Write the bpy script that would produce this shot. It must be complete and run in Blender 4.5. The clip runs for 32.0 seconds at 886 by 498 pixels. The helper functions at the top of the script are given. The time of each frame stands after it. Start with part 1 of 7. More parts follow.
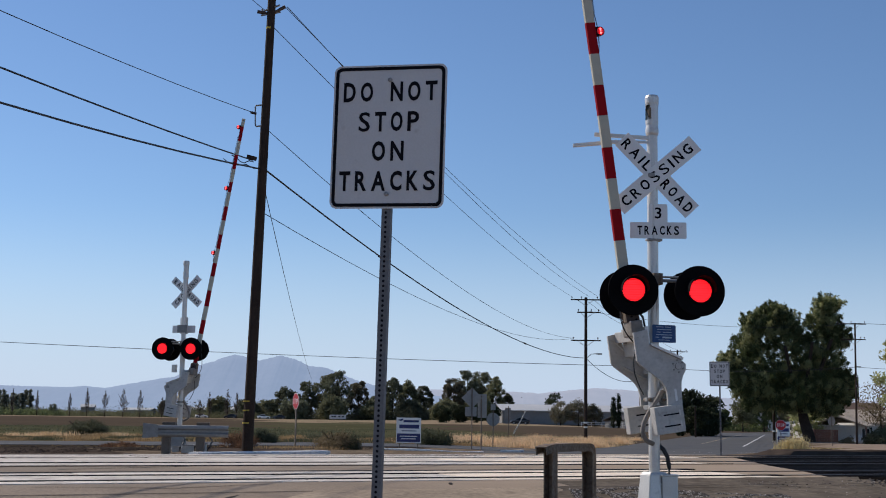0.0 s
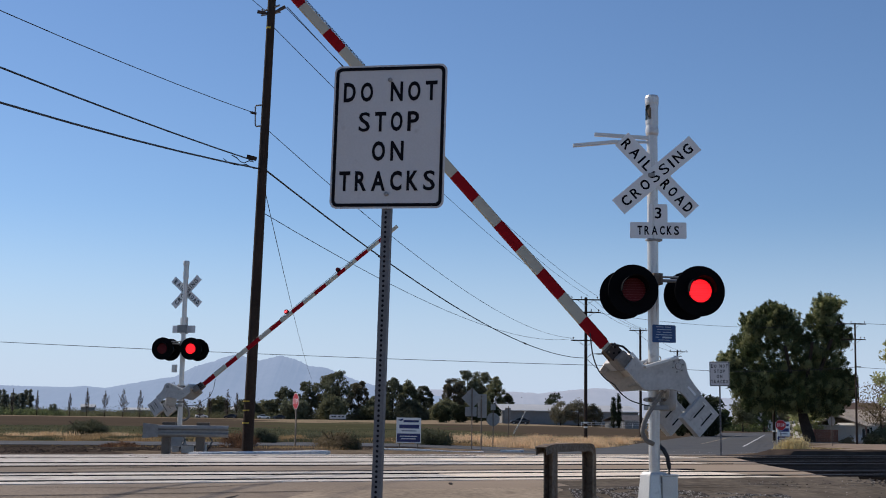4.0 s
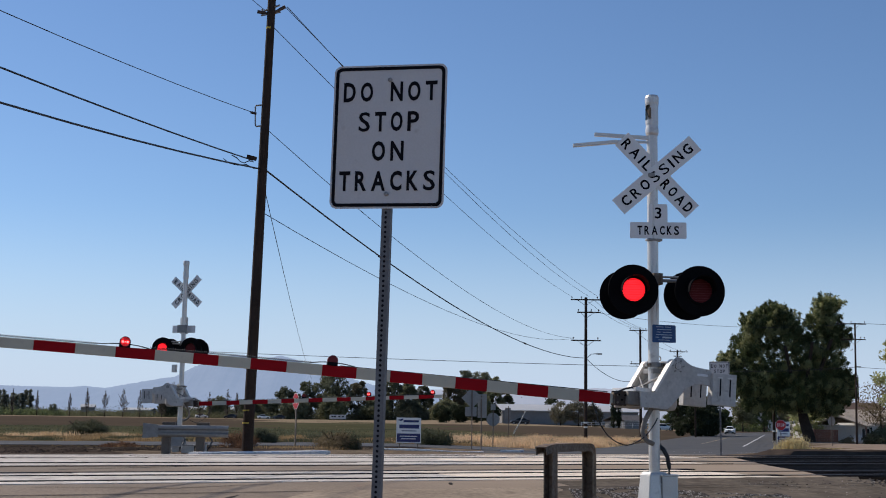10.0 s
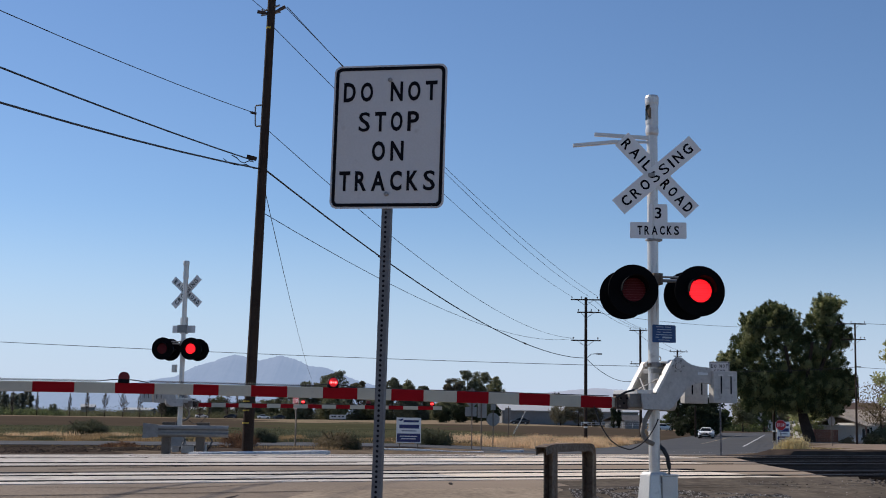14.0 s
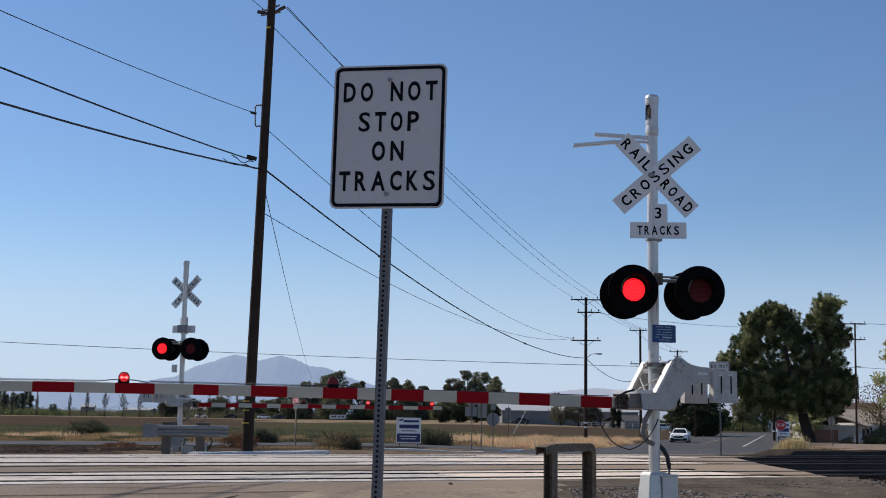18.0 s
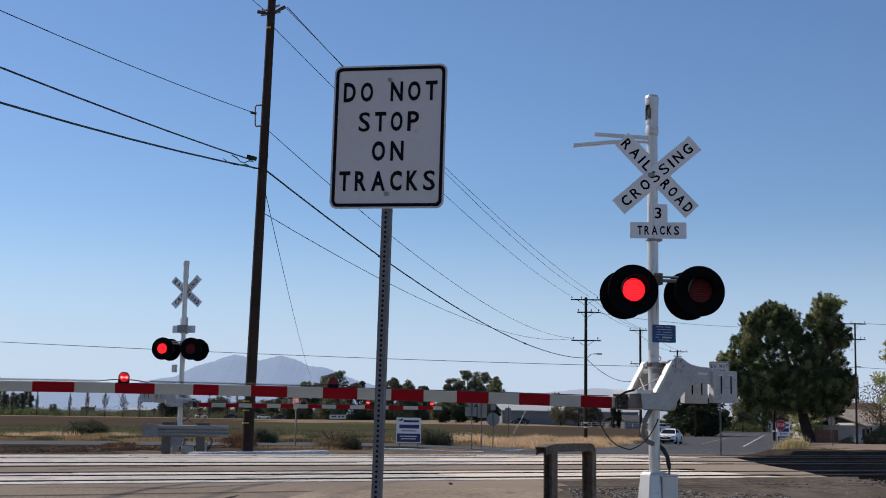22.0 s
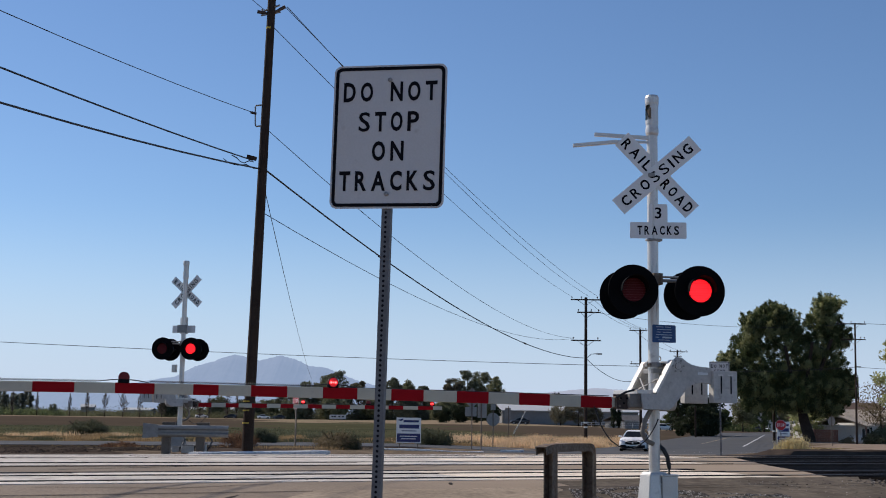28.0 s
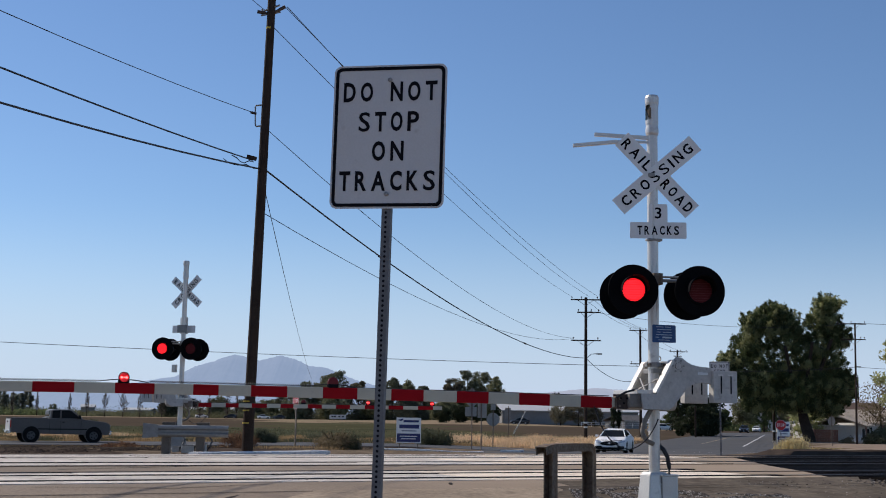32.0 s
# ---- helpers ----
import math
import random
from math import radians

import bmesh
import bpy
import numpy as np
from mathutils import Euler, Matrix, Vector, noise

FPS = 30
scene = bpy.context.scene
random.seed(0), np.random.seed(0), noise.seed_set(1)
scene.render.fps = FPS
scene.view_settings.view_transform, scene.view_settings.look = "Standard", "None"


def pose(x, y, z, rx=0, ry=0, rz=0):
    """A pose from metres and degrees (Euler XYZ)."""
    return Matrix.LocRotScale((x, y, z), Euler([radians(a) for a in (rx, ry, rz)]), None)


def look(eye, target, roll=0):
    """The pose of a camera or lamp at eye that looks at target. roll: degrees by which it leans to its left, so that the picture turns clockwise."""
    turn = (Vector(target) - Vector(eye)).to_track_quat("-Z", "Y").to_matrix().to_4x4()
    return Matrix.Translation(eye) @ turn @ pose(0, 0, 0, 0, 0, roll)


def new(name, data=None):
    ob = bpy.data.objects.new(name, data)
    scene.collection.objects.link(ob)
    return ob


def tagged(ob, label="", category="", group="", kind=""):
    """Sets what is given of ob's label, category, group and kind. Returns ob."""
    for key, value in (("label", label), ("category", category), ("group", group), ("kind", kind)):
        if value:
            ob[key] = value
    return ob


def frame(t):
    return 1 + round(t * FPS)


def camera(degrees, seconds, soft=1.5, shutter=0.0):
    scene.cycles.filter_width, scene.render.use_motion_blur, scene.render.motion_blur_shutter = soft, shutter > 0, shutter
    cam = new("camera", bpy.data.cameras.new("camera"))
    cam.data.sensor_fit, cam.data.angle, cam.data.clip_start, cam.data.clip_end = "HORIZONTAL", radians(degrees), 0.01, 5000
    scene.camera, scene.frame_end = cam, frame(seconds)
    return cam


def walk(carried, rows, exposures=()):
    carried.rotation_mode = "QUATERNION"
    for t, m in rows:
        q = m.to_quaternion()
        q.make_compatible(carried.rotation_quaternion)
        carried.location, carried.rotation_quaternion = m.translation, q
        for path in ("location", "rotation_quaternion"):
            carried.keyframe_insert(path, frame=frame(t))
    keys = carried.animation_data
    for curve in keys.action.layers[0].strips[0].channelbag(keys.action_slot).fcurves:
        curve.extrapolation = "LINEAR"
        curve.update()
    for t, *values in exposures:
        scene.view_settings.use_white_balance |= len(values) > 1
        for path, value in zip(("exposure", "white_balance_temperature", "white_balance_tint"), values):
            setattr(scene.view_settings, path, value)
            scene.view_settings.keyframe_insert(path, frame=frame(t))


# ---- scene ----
# ---------------------------------------------------------------- camera
cam = camera(38.42, 32.0, soft=1.0, shutter=0.0)
EYE = (0.0, 0.0, 1.4)
VIEW = pose(0, 0, 1.4, 90 + 7.645, 0, 0) @ pose(0, 0, 0, 0, 0, 0.85)
walk(cam, [(0.0, VIEW), (32.0, VIEW)], [(0.0, -0.22, 5850, 13), (32.0, -0.22, 5850, 13)])

# ---------------------------------------------------------------- light
SUN_EL, SUN_AZ = 40.0, 55.0  # degrees: height, and the turn from straight ahead to the left
world = bpy.data.worlds.new("sky")
scene.world = world
world.use_nodes = True
wn = world.node_tree.nodes
sky = wn.new("ShaderNodeTexSky")
sky.sky_type = "NISHITA"
sky.sun_disc = False
sky.sun_elevation = radians(SUN_EL)
sky.sun_rotation = radians(-SUN_AZ)
sky.air_density, sky.dust_density, sky.ozone_density = 1.0, 0.1, 4.0
wn["Background"].inputs[1].default_value = 0.105
world.node_tree.links.new(sky.outputs[0], wn["Background"].inputs[0])
# pale haze that thickens smoothly towards the horizon, all round
haze_bg = wn.new("ShaderNodeBackground")
haze_bg.inputs[0].default_value, haze_bg.inputs[1].default_value = (0.665, 0.765, 0.885, 1), 1.0
w_co, w_sep, w_map, w_mix = wn.new("ShaderNodeTexCoord"), wn.new("ShaderNodeSeparateXYZ"), wn.new("ShaderNodeMapRange"), wn.new("ShaderNodeMixShader")
w_map.interpolation_type = "SMOOTHSTEP"
w_map.inputs["From Min"].default_value, w_map.inputs["From Max"].default_value = 0.0, 0.17
w_map.inputs["To Min"].default_value, w_map.inputs["To Max"].default_value = 0.85, 0.0
wl = world.node_tree.links
wl.new(w_co.outputs["Generated"], w_sep.inputs[0])
wl.new(w_sep.outputs[2], w_map.inputs["Value"])
wl.new(w_map.outputs[0], w_mix.inputs[0])
wl.new(wn["Background"].outputs[0], w_mix.inputs[1])
wl.new(haze_bg.outputs[0], w_mix.inputs[2])
wl.new(w_mix.outputs[0], wn["World Output"].inputs[0])
sun_data = bpy.data.lights.new("sun", "SUN")
sun_data.energy, sun_data.angle, sun_data.color = 5.0, radians(0.55), (1.0, 0.87, 0.70)
sun = new("sun", sun_data)
S_DIR = Vector((-math.sin(radians(SUN_AZ)) * math.cos(radians(SUN_EL)), math.cos(radians(SUN_AZ)) * math.cos(radians(SUN_EL)), math.sin(radians(SUN_EL))))
sun.matrix_world = look((-60, 40, 60), Vector((-60, 40, 60)) - S_DIR)

# ---------------------------------------------------------------- materials
def mat(name, color, rough=0.7, metal=0.0, vary=0.25, fine=40.0, coarse=3.0, bump=0.15, dirt=None, dirt_amount=0.0, per_piece=0.0, coords="Object", spec=0.5, thin=0.0):
    m = bpy.data.materials.new(name)
    m.use_nodes = True
    nt = m.node_tree
    nd, ln = nt.nodes, nt.links
    bsdf = nd["Principled BSDF"]
    bsdf.inputs["Roughness"].default_value = rough
    bsdf.inputs["Metallic"].default_value = metal
    tc = nd.new("ShaderNodeTexCoord")
    n1, n2 = nd.new("ShaderNodeTexNoise"), nd.new("ShaderNodeTexNoise")
    for n, s, d in ((n1, fine, 6.0), (n2, coarse, 4.0)):
        n.inputs["Scale"].default_value, n.inputs["Detail"].default_value = s, d
        ln.new(tc.outputs[coords], n.inputs["Vector"])
    mix = nd.new("ShaderNodeMath")
    mix.operation = "ADD"
    ln.new(n1.outputs["Fac"], mix.inputs[0])
    ln.new(n2.outputs["Fac"], mix.inputs[1])
    ramp = nd.new("ShaderNodeMapRange")
    ramp.inputs["From Min"].default_value, ramp.inputs["From Max"].default_value = 0.65, 1.35
    ramp.inputs["To Min"].default_value, ramp.inputs["To Max"].default_value = 1 - vary, 1 + vary
    ln.new(mix.outputs[0], ramp.inputs["Value"])
    value = ramp.outputs[0]
    if per_piece:
        info = nd.new("ShaderNodeObjectInfo")
        pr = nd.new("ShaderNodeMapRange")
        pr.inputs["To Min"].default_value, pr.inputs["To Max"].default_value = 1 - per_piece, 1 + per_piece
        ln.new(info.outputs["Random"], pr.inputs["Value"])
        mul = nd.new("ShaderNodeMath")
        mul.operation = "MULTIPLY"
        ln.new(value, mul.inputs[0])
        ln.new(pr.outputs[0], mul.inputs[1])
        value = mul.outputs[0]
    scale = nd.new("ShaderNodeVectorMath")
    scale.operation = "SCALE"
    scale.inputs[0].default_value = color
    ln.new(value, scale.inputs["Scale"])
    out = scale.outputs[0]
    if dirt:
        n3 = nd.new("ShaderNodeTexNoise")
        n3.inputs["Scale"].default_value, n3.inputs["Detail"].default_value = coarse * 2.7, 8.0
        ln.new(tc.outputs[coords], n3.inputs["Vector"])
        dm = nd.new("ShaderNodeMapRange")
        dm.inputs["From Min"].default_value, dm.inputs["From Max"].default_value = 0.68 - 0.4 * dirt_amount, 0.9 - 0.4 * dirt_amount
        ln.new(n3.outputs["Fac"], dm.inputs["Value"])
        mx = nd.new("ShaderNodeMix")
        mx.data_type = "RGBA"
        mx.inputs[7].default_value = (*dirt, 1)
        ln.new(dm.outputs[0], mx.inputs[0])
        ln.new(out, mx.inputs[6])
        out = mx.outputs[2]
    ln.new(out, bsdf.inputs["Base Color"])
    if bump:
        b = nd.new("ShaderNodeBump")
        b.inputs["Strength"].default_value = bump
        b.inputs["Distance"].default_value = 0.02
        ln.new(n1.outputs["Fac"], b.inputs["Height"])
        ln.new(b.outputs[0], bsdf.inputs["Normal"])
    bsdf.inputs["Specular IOR Level"].default_value = spec
    if thin:
        tr, ms = nd.new("ShaderNodeBsdfTranslucent"), nd.new("ShaderNodeMixShader")
        ms.inputs[0].default_value = thin
        ln.new(out, tr.inputs[0])
        ln.new(bsdf.outputs[0], ms.inputs[1])
        ln.new(tr.outputs[0], ms.inputs[2])
        ln.new(ms.outputs[0], nd["Material Output"].inputs[0])
    return m


def glow(name, color, strength):
    m = mat(name, color, 0.3, vary=0.1, bump=0)
    b = m.node_tree.nodes["Principled BSDF"]
    b.inputs["Emission Color"].default_value = (*color, 1)
    b.inputs["Emission Strength"].default_value = strength
    return m


def glass(name, color, rough=0.05):
    m = mat(name, color, rough, vary=0.05, bump=0)
    m.node_tree.nodes["Principled BSDF"].inputs["Specular IOR Level"].default_value = 0.03
    return m


M = {
    "sign_old": mat("aged_sign_sheeting", (0.59, 0.58, 0.565), 0.55, vary=0.06, spec=0.25, fine=90, coarse=4, bump=0.02, dirt=(0.42, 0.40, 0.37), dirt_amount=0.08),
    "white_sign": mat("sign_sheeting", (0.80, 0.79, 0.76), 0.45, vary=0.05, fine=120, coarse=4, bump=0.02, dirt=(0.45, 0.42, 0.38), dirt_amount=0.06),
    "black_paint": mat("black_paint", (0.009, 0.009, 0.012), 0.7, spec=0.06, vary=0.2, bump=0.02),
    "lamp_black": mat("matt_black_enamel", (0.006, 0.006, 0.007), 0.8, spec=0.04, vary=0.3, fine=60, bump=0.03),
    "housing_gloss": mat("glossy_black_housing", (0.012, 0.012, 0.014), 0.22, vary=0.2, bump=0.02, spec=0.5),
    "hose": mat("grey_brown_hose", (0.24, 0.215, 0.185), 0.7, vary=0.25, fine=30, bump=0.1, spec=0.2),
    "print_pale": mat("pale_blue_print", (0.40, 0.50, 0.58), 0.6, vary=0.1, bump=0.0),
    "galv": mat("galvanised_steel", (0.285, 0.275, 0.255), 0.55, 0.35, vary=0.18, fine=70, coarse=9, bump=0.05, dirt=(0.22, 0.2, 0.18), dirt_amount=0.12),
    "post_steel": mat("dull_galvanised_post", (0.165, 0.168, 0.172), 0.6, 0.2, vary=0.2, spec=0.2, fine=60, coarse=6, bump=0.05, dirt=(0.10, 0.095, 0.09), dirt_amount=0.2),
    "silver": mat("aluminium_paint", (0.66, 0.63, 0.58), 0.38, 0.40, vary=0.10, fine=50, coarse=3, bump=0.03, dirt=(0.34, 0.31, 0.28), dirt_amount=0.12),
    "silver_old": mat("weathered_aluminium_paint", (0.50, 0.475, 0.435), 0.55, 0.15, vary=0.16, fine=24, coarse=5, bump=0.06, dirt=(0.24, 0.21, 0.18), dirt_amount=0.22),
    "arm_white": mat("white_reflective_sheeting", (0.53, 0.50, 0.40), 0.6, spec=0.10, vary=0.07, fine=150, coarse=6, bump=0.03, dirt=(0.4, 0.38, 0.33), dirt_amount=0.08),
    "arm_red": mat("red_reflective_sheeting", (0.31, 0.006, 0.011), 0.6, spec=0.08, vary=0.12, fine=150, coarse=6, bump=0.03),
    "red_lens": mat("dark_red_lens", (0.14, 0.003, 0.006), 0.6, vary=0.1, bump=0),
    "lens_off": mat("unlit_red_lens", (0.10, 0.003, 0.005), 0.5, vary=0.12, fine=60, bump=0, spec=0.2),
    "red_glow": glow("lit_red_lamp", (1.0, 0.010, 0.014), 1.75),
    "arm_glow": glow("lit_red_arm_lamp", (0.9, 0.01, 0.015), 0.20),
    "hot_glow": glow("lit_red_diode", (1.0, 0.06, 0.05), 9.0),
    "rust": mat("rusty_steel", (0.19, 0.15, 0.112), 0.8, 0.05, spec=0.15, vary=0.45, fine=30, coarse=4, bump=0.25, dirt=(0.12, 0.06, 0.03), dirt_amount=0.35),
    "rail_side": mat("brown_rail_steel", (0.07, 0.05, 0.04), 0.7, 0.3, vary=0.3, fine=20, coarse=2, bump=0.1),
    "rail_top": mat("polished_rail_head", (0.16, 0.15, 0.14), 0.5, 0.7, vary=0.1, bump=0.02),
    "cable": mat("black_cable", (0.02, 0.02, 0.022), 0.6, vary=0.2, bump=0.0),
    "conduit": mat("grey_conduit", (0.12, 0.12, 0.125), 0.55, vary=0.2, bump=0.05),
    "blue_sign": mat("blue_sign", (0.012, 0.060, 0.19), 0.45, vary=0.1, bump=0.02),
    "pole_wood": mat("creosoted_wood", (0.05, 0.036, 0.028), 0.85, vary=0.35, fine=25, coarse=1.5, bump=0.3, spec=0.08),
    "yellow": mat("yellow_band", (0.55, 0.38, 0.03), 0.5, vary=0.1, bump=0.02),
    "insulator": mat("brown_insulator", (0.06, 0.04, 0.035), 0.3, vary=0.2, bump=0.0),
    "stop_red": mat("stop_red", (0.50, 0.012, 0.015), 0.42, vary=0.08, bump=0.02),
    "post_wood": mat("weathered_post", (0.16, 0.13, 0.10), 0.85, vary=0.3, fine=30, bump=0.25),
    "concrete": mat("pale_concrete", (0.56, 0.505, 0.435), 0.85, vary=0.26, fine=9, coarse=0.8, bump=0.25, dirt=(0.26, 0.215, 0.17), dirt_amount=0.24, per_piece=0.16, spec=0.08),
    "concrete_tawny": mat("dusty_concrete", (0.72, 0.61, 0.48), 0.85, vary=0.22, fine=9, coarse=0.8, bump=0.25, dirt=(0.36, 0.28, 0.20), dirt_amount=0.18, per_piece=0.10, spec=0.08),
    "kerb": mat("white_kerb", (0.78, 0.76, 0.72), 0.8, vary=0.18, fine=14, coarse=1.5, bump=0.15, dirt=(0.3, 0.28, 0.25), dirt_amount=0.25, spec=0.08),
    "asphalt": mat("worn_asphalt", (0.232, 0.184, 0.136), 0.9, vary=0.34, fine=24, coarse=0.45, bump=0.35, dirt=(0.12, 0.098, 0.08), dirt_amount=0.3, spec=0.08),
    "asphalt_dark": mat("dark_asphalt", (0.090, 0.089, 0.089), 0.9, vary=0.2, fine=20, coarse=0.25, bump=0.3, spec=0.08),
    "seal": mat("tar_seal", (0.014, 0.013, 0.012), 0.8, spec=0.08, vary=0.2, bump=0.05),
    "paint": mat("road_paint", (0.62, 0.62, 0.6), 0.7, vary=0.25, fine=12, coarse=2, bump=0.05),
    "paint_yellow": mat("yellow_road_paint", (0.34, 0.27, 0.14), 0.7, vary=0.25, fine=12, coarse=2, bump=0.05),
    "leaf": mat("green_leaf", (0.092, 0.112, 0.045), 0.7, vary=0.55, fine=3, coarse=0.35, bump=0, per_piece=0.1, spec=0.08, thin=0.35),
    "leaf_olive": mat("olive_leaf", (0.36, 0.365, 0.17), 0.6, vary=0.45, fine=3, coarse=0.35, bump=0, per_piece=0.1, spec=0.15, thin=0.5),
    "leaf_dark": mat("dark_leaf", (0.045, 0.055, 0.028), 0.65, vary=0.4, fine=2, coarse=0.2, bump=0, per_piece=0.2, spec=0.15, thin=0.35),
    "leaf_orchard": mat("orchard_leaf", (0.17, 0.20, 0.09), 0.8, vary=0.3, fine=1.2, coarse=0.15, bump=0, spec=0.1, thin=0.4),
    "leaf_bare": mat("dull_brown_twigs", (0.15, 0.13, 0.105), 0.85, vary=0.3, fine=1.2, coarse=0.15, bump=0, per_piece=0.2, spec=0.05, thin=0.3),
    "leaf_far_olive": mat("olive_far_foliage", (0.19, 0.19, 0.105), 0.8, vary=0.45, fine=1.2, coarse=0.15, bump=0, per_piece=0.25, spec=0.1, thin=0.45),
    "leaf_far_brown": mat("brownish_far_foliage", (0.165, 0.15, 0.10), 0.8, vary=0.45, fine=1.2, coarse=0.15, bump=0, per_piece=0.25, spec=0.1, thin=0.45),
    "white_speck": mat("white_blossom", (0.75, 0.73, 0.70), 0.8, vary=0.2, bump=0, thin=0.3),
    # distance haze is put into these two leaf colours as a paler tone
    "leaf_far": mat("pale_far_foliage", (0.135, 0.142, 0.090), 0.8, vary=0.4, fine=1.2, coarse=0.15, bump=0, per_piece=0.25, spec=0.1, thin=0.45),
    "leaf_haze": mat("hazy_far_foliage", (0.20, 0.21, 0.16), 0.85, vary=0.35, fine=1.2, coarse=0.15, bump=0, per_piece=0.2, spec=0.05, thin=0.45),
    "leaf_dry": mat("dry_leaf", (0.24, 0.185, 0.105), 0.8, vary=0.35, fine=3, coarse=0.4, bump=0, per_piece=0.2, spec=0.15, thin=0.35),
    "sage": mat("grey_green_scrub", (0.115, 0.118, 0.068), 0.8, vary=0.4, fine=6, coarse=1.2, bump=0, per_piece=0.15, spec=0.15, thin=0.35),
    "straw_pale": mat("pale_dry_grass", (0.74, 0.54, 0.32), 0.85, vary=0.4, fine=5, coarse=0.6, bump=0, spec=0.1, thin=0.4),
    "straw_clump": mat("yellow_straw", (0.58, 0.48, 0.25), 0.85, vary=0.4, fine=5, coarse=0.8, bump=0, spec=0.1, thin=0.4),
    "weed_rust": mat("rust_weed", (0.18, 0.10, 0.06), 0.85, vary=0.4, fine=6, coarse=1, bump=0, spec=0.1, thin=0.35),
    "straw": mat("dry_grass", (0.40, 0.275, 0.135), 0.85, vary=0.35, fine=4, coarse=0.2, bump=0, spec=0.15, thin=0.35),
    "bark": mat("bark", (0.045, 0.035, 0.028), 0.9, vary=0.35, fine=14, coarse=2, bump=0.4, spec=0.08),
    "stone_dark": mat("dark_ballast_stone", (0.10, 0.085, 0.07), 0.9, vary=0.4, fine=12, coarse=3, bump=0.2, spec=0.08),
    "stone": mat("ballast_stone", (0.44, 0.395, 0.35), 0.85, vary=0.35, fine=12, coarse=3, bump=0.2, per_piece=0.3, spec=0.08),
    "tie": mat("oiled_timber", (0.075, 0.05, 0.036), 0.85, vary=0.3, fine=20, bump=0.3, spec=0.08),
    "car_white": mat("white_car_paint", (0.88, 0.86, 0.82), 0.35, vary=0.02, bump=0, spec=0.2),
    "car_dark": mat("dark_car_paint", (0.03, 0.032, 0.036), 0.25, vary=0.05, bump=0),
    "truck_paint": mat("dull_grey_beige_paint", (0.122, 0.108, 0.097), 0.35, 0.0, spec=0.25, vary=0.10, fine=8, coarse=1, bump=0.0, dirt=(0.13, 0.11, 0.09), dirt_amount=0.15),
    "truck_light": mat("pale_tailgate_paint", (0.55, 0.54, 0.52), 0.35, vary=0.1, bump=0),
    "car_glass": glass("tinted_glass", (0.015, 0.018, 0.02)),
    "chrome": mat("chrome", (0.7, 0.7, 0.7), 0.15, 1.0, vary=0.03, bump=0),
    "tyre": mat("tyre_rubber", (0.014, 0.014, 0.014), 0.9, spec=0.08, vary=0.2, bump=0.1),
    "rim": mat("alloy_rim", (0.4, 0.4, 0.4), 0.35, 0.8, vary=0.1, bump=0),
    "rim_dark": mat("dusty_steel_wheel", (0.09, 0.085, 0.08), 0.5, 0.5, vary=0.2, bump=0),
    "trim_black": mat("black_trim", (0.012, 0.012, 0.012), 0.7, spec=0.1, vary=0.1, bump=0),
    "head_lamp": mat("headlamp_glass", (0.65, 0.67, 0.7), 0.08, 0.3, vary=0.05, bump=0),
    "tail_lamp": mat("tail_lamp_glass", (0.35, 0.01, 0.01), 0.15, vary=0.05, bump=0),
    "shed_wall": mat("grey_metal_cladding", (0.25, 0.25, 0.245), 0.8, spec=0.08, vary=0.1, fine=2, coarse=0.2, bump=0.0),
    "shed_roof": mat("pale_metal_roof", (0.47, 0.46, 0.43), 0.5, vary=0.1, fine=2, coarse=0.2, bump=0.0),
    "stucco": mat("pale_stucco", (0.60, 0.56, 0.50), 0.9, vary=0.1, fine=6, coarse=0.8, bump=0.1, spec=0.08),
    "roof_tan": mat("tan_shingle", (0.46, 0.38, 0.29), 0.9, vary=0.3, fine=8, coarse=0.8, bump=0.2, spec=0.08),
    "roof_brown": mat("brown_shingle", (0.16, 0.11, 0.08), 0.9, vary=0.3, fine=8, coarse=0.8, bump=0.2, spec=0.08),
    "roof_grey": mat("grey_shingle", (0.13, 0.12, 0.115), 0.9, vary=0.3, fine=8, coarse=0.8, bump=0.2, spec=0.08),
    "brick_fence": mat("red_brown_fence", (0.20, 0.10, 0.07), 0.9, vary=0.25, fine=8, coarse=1, bump=0.2),
    "navy": mat("navy_print", (0.02, 0.025, 0.12), 0.5, vary=0.1, bump=0.0),
    # both hill materials later get a blue-grey emission as distance haze
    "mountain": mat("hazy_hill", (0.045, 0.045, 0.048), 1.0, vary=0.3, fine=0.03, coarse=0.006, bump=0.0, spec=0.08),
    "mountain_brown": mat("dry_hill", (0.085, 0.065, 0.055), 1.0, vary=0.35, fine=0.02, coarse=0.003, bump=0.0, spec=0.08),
}


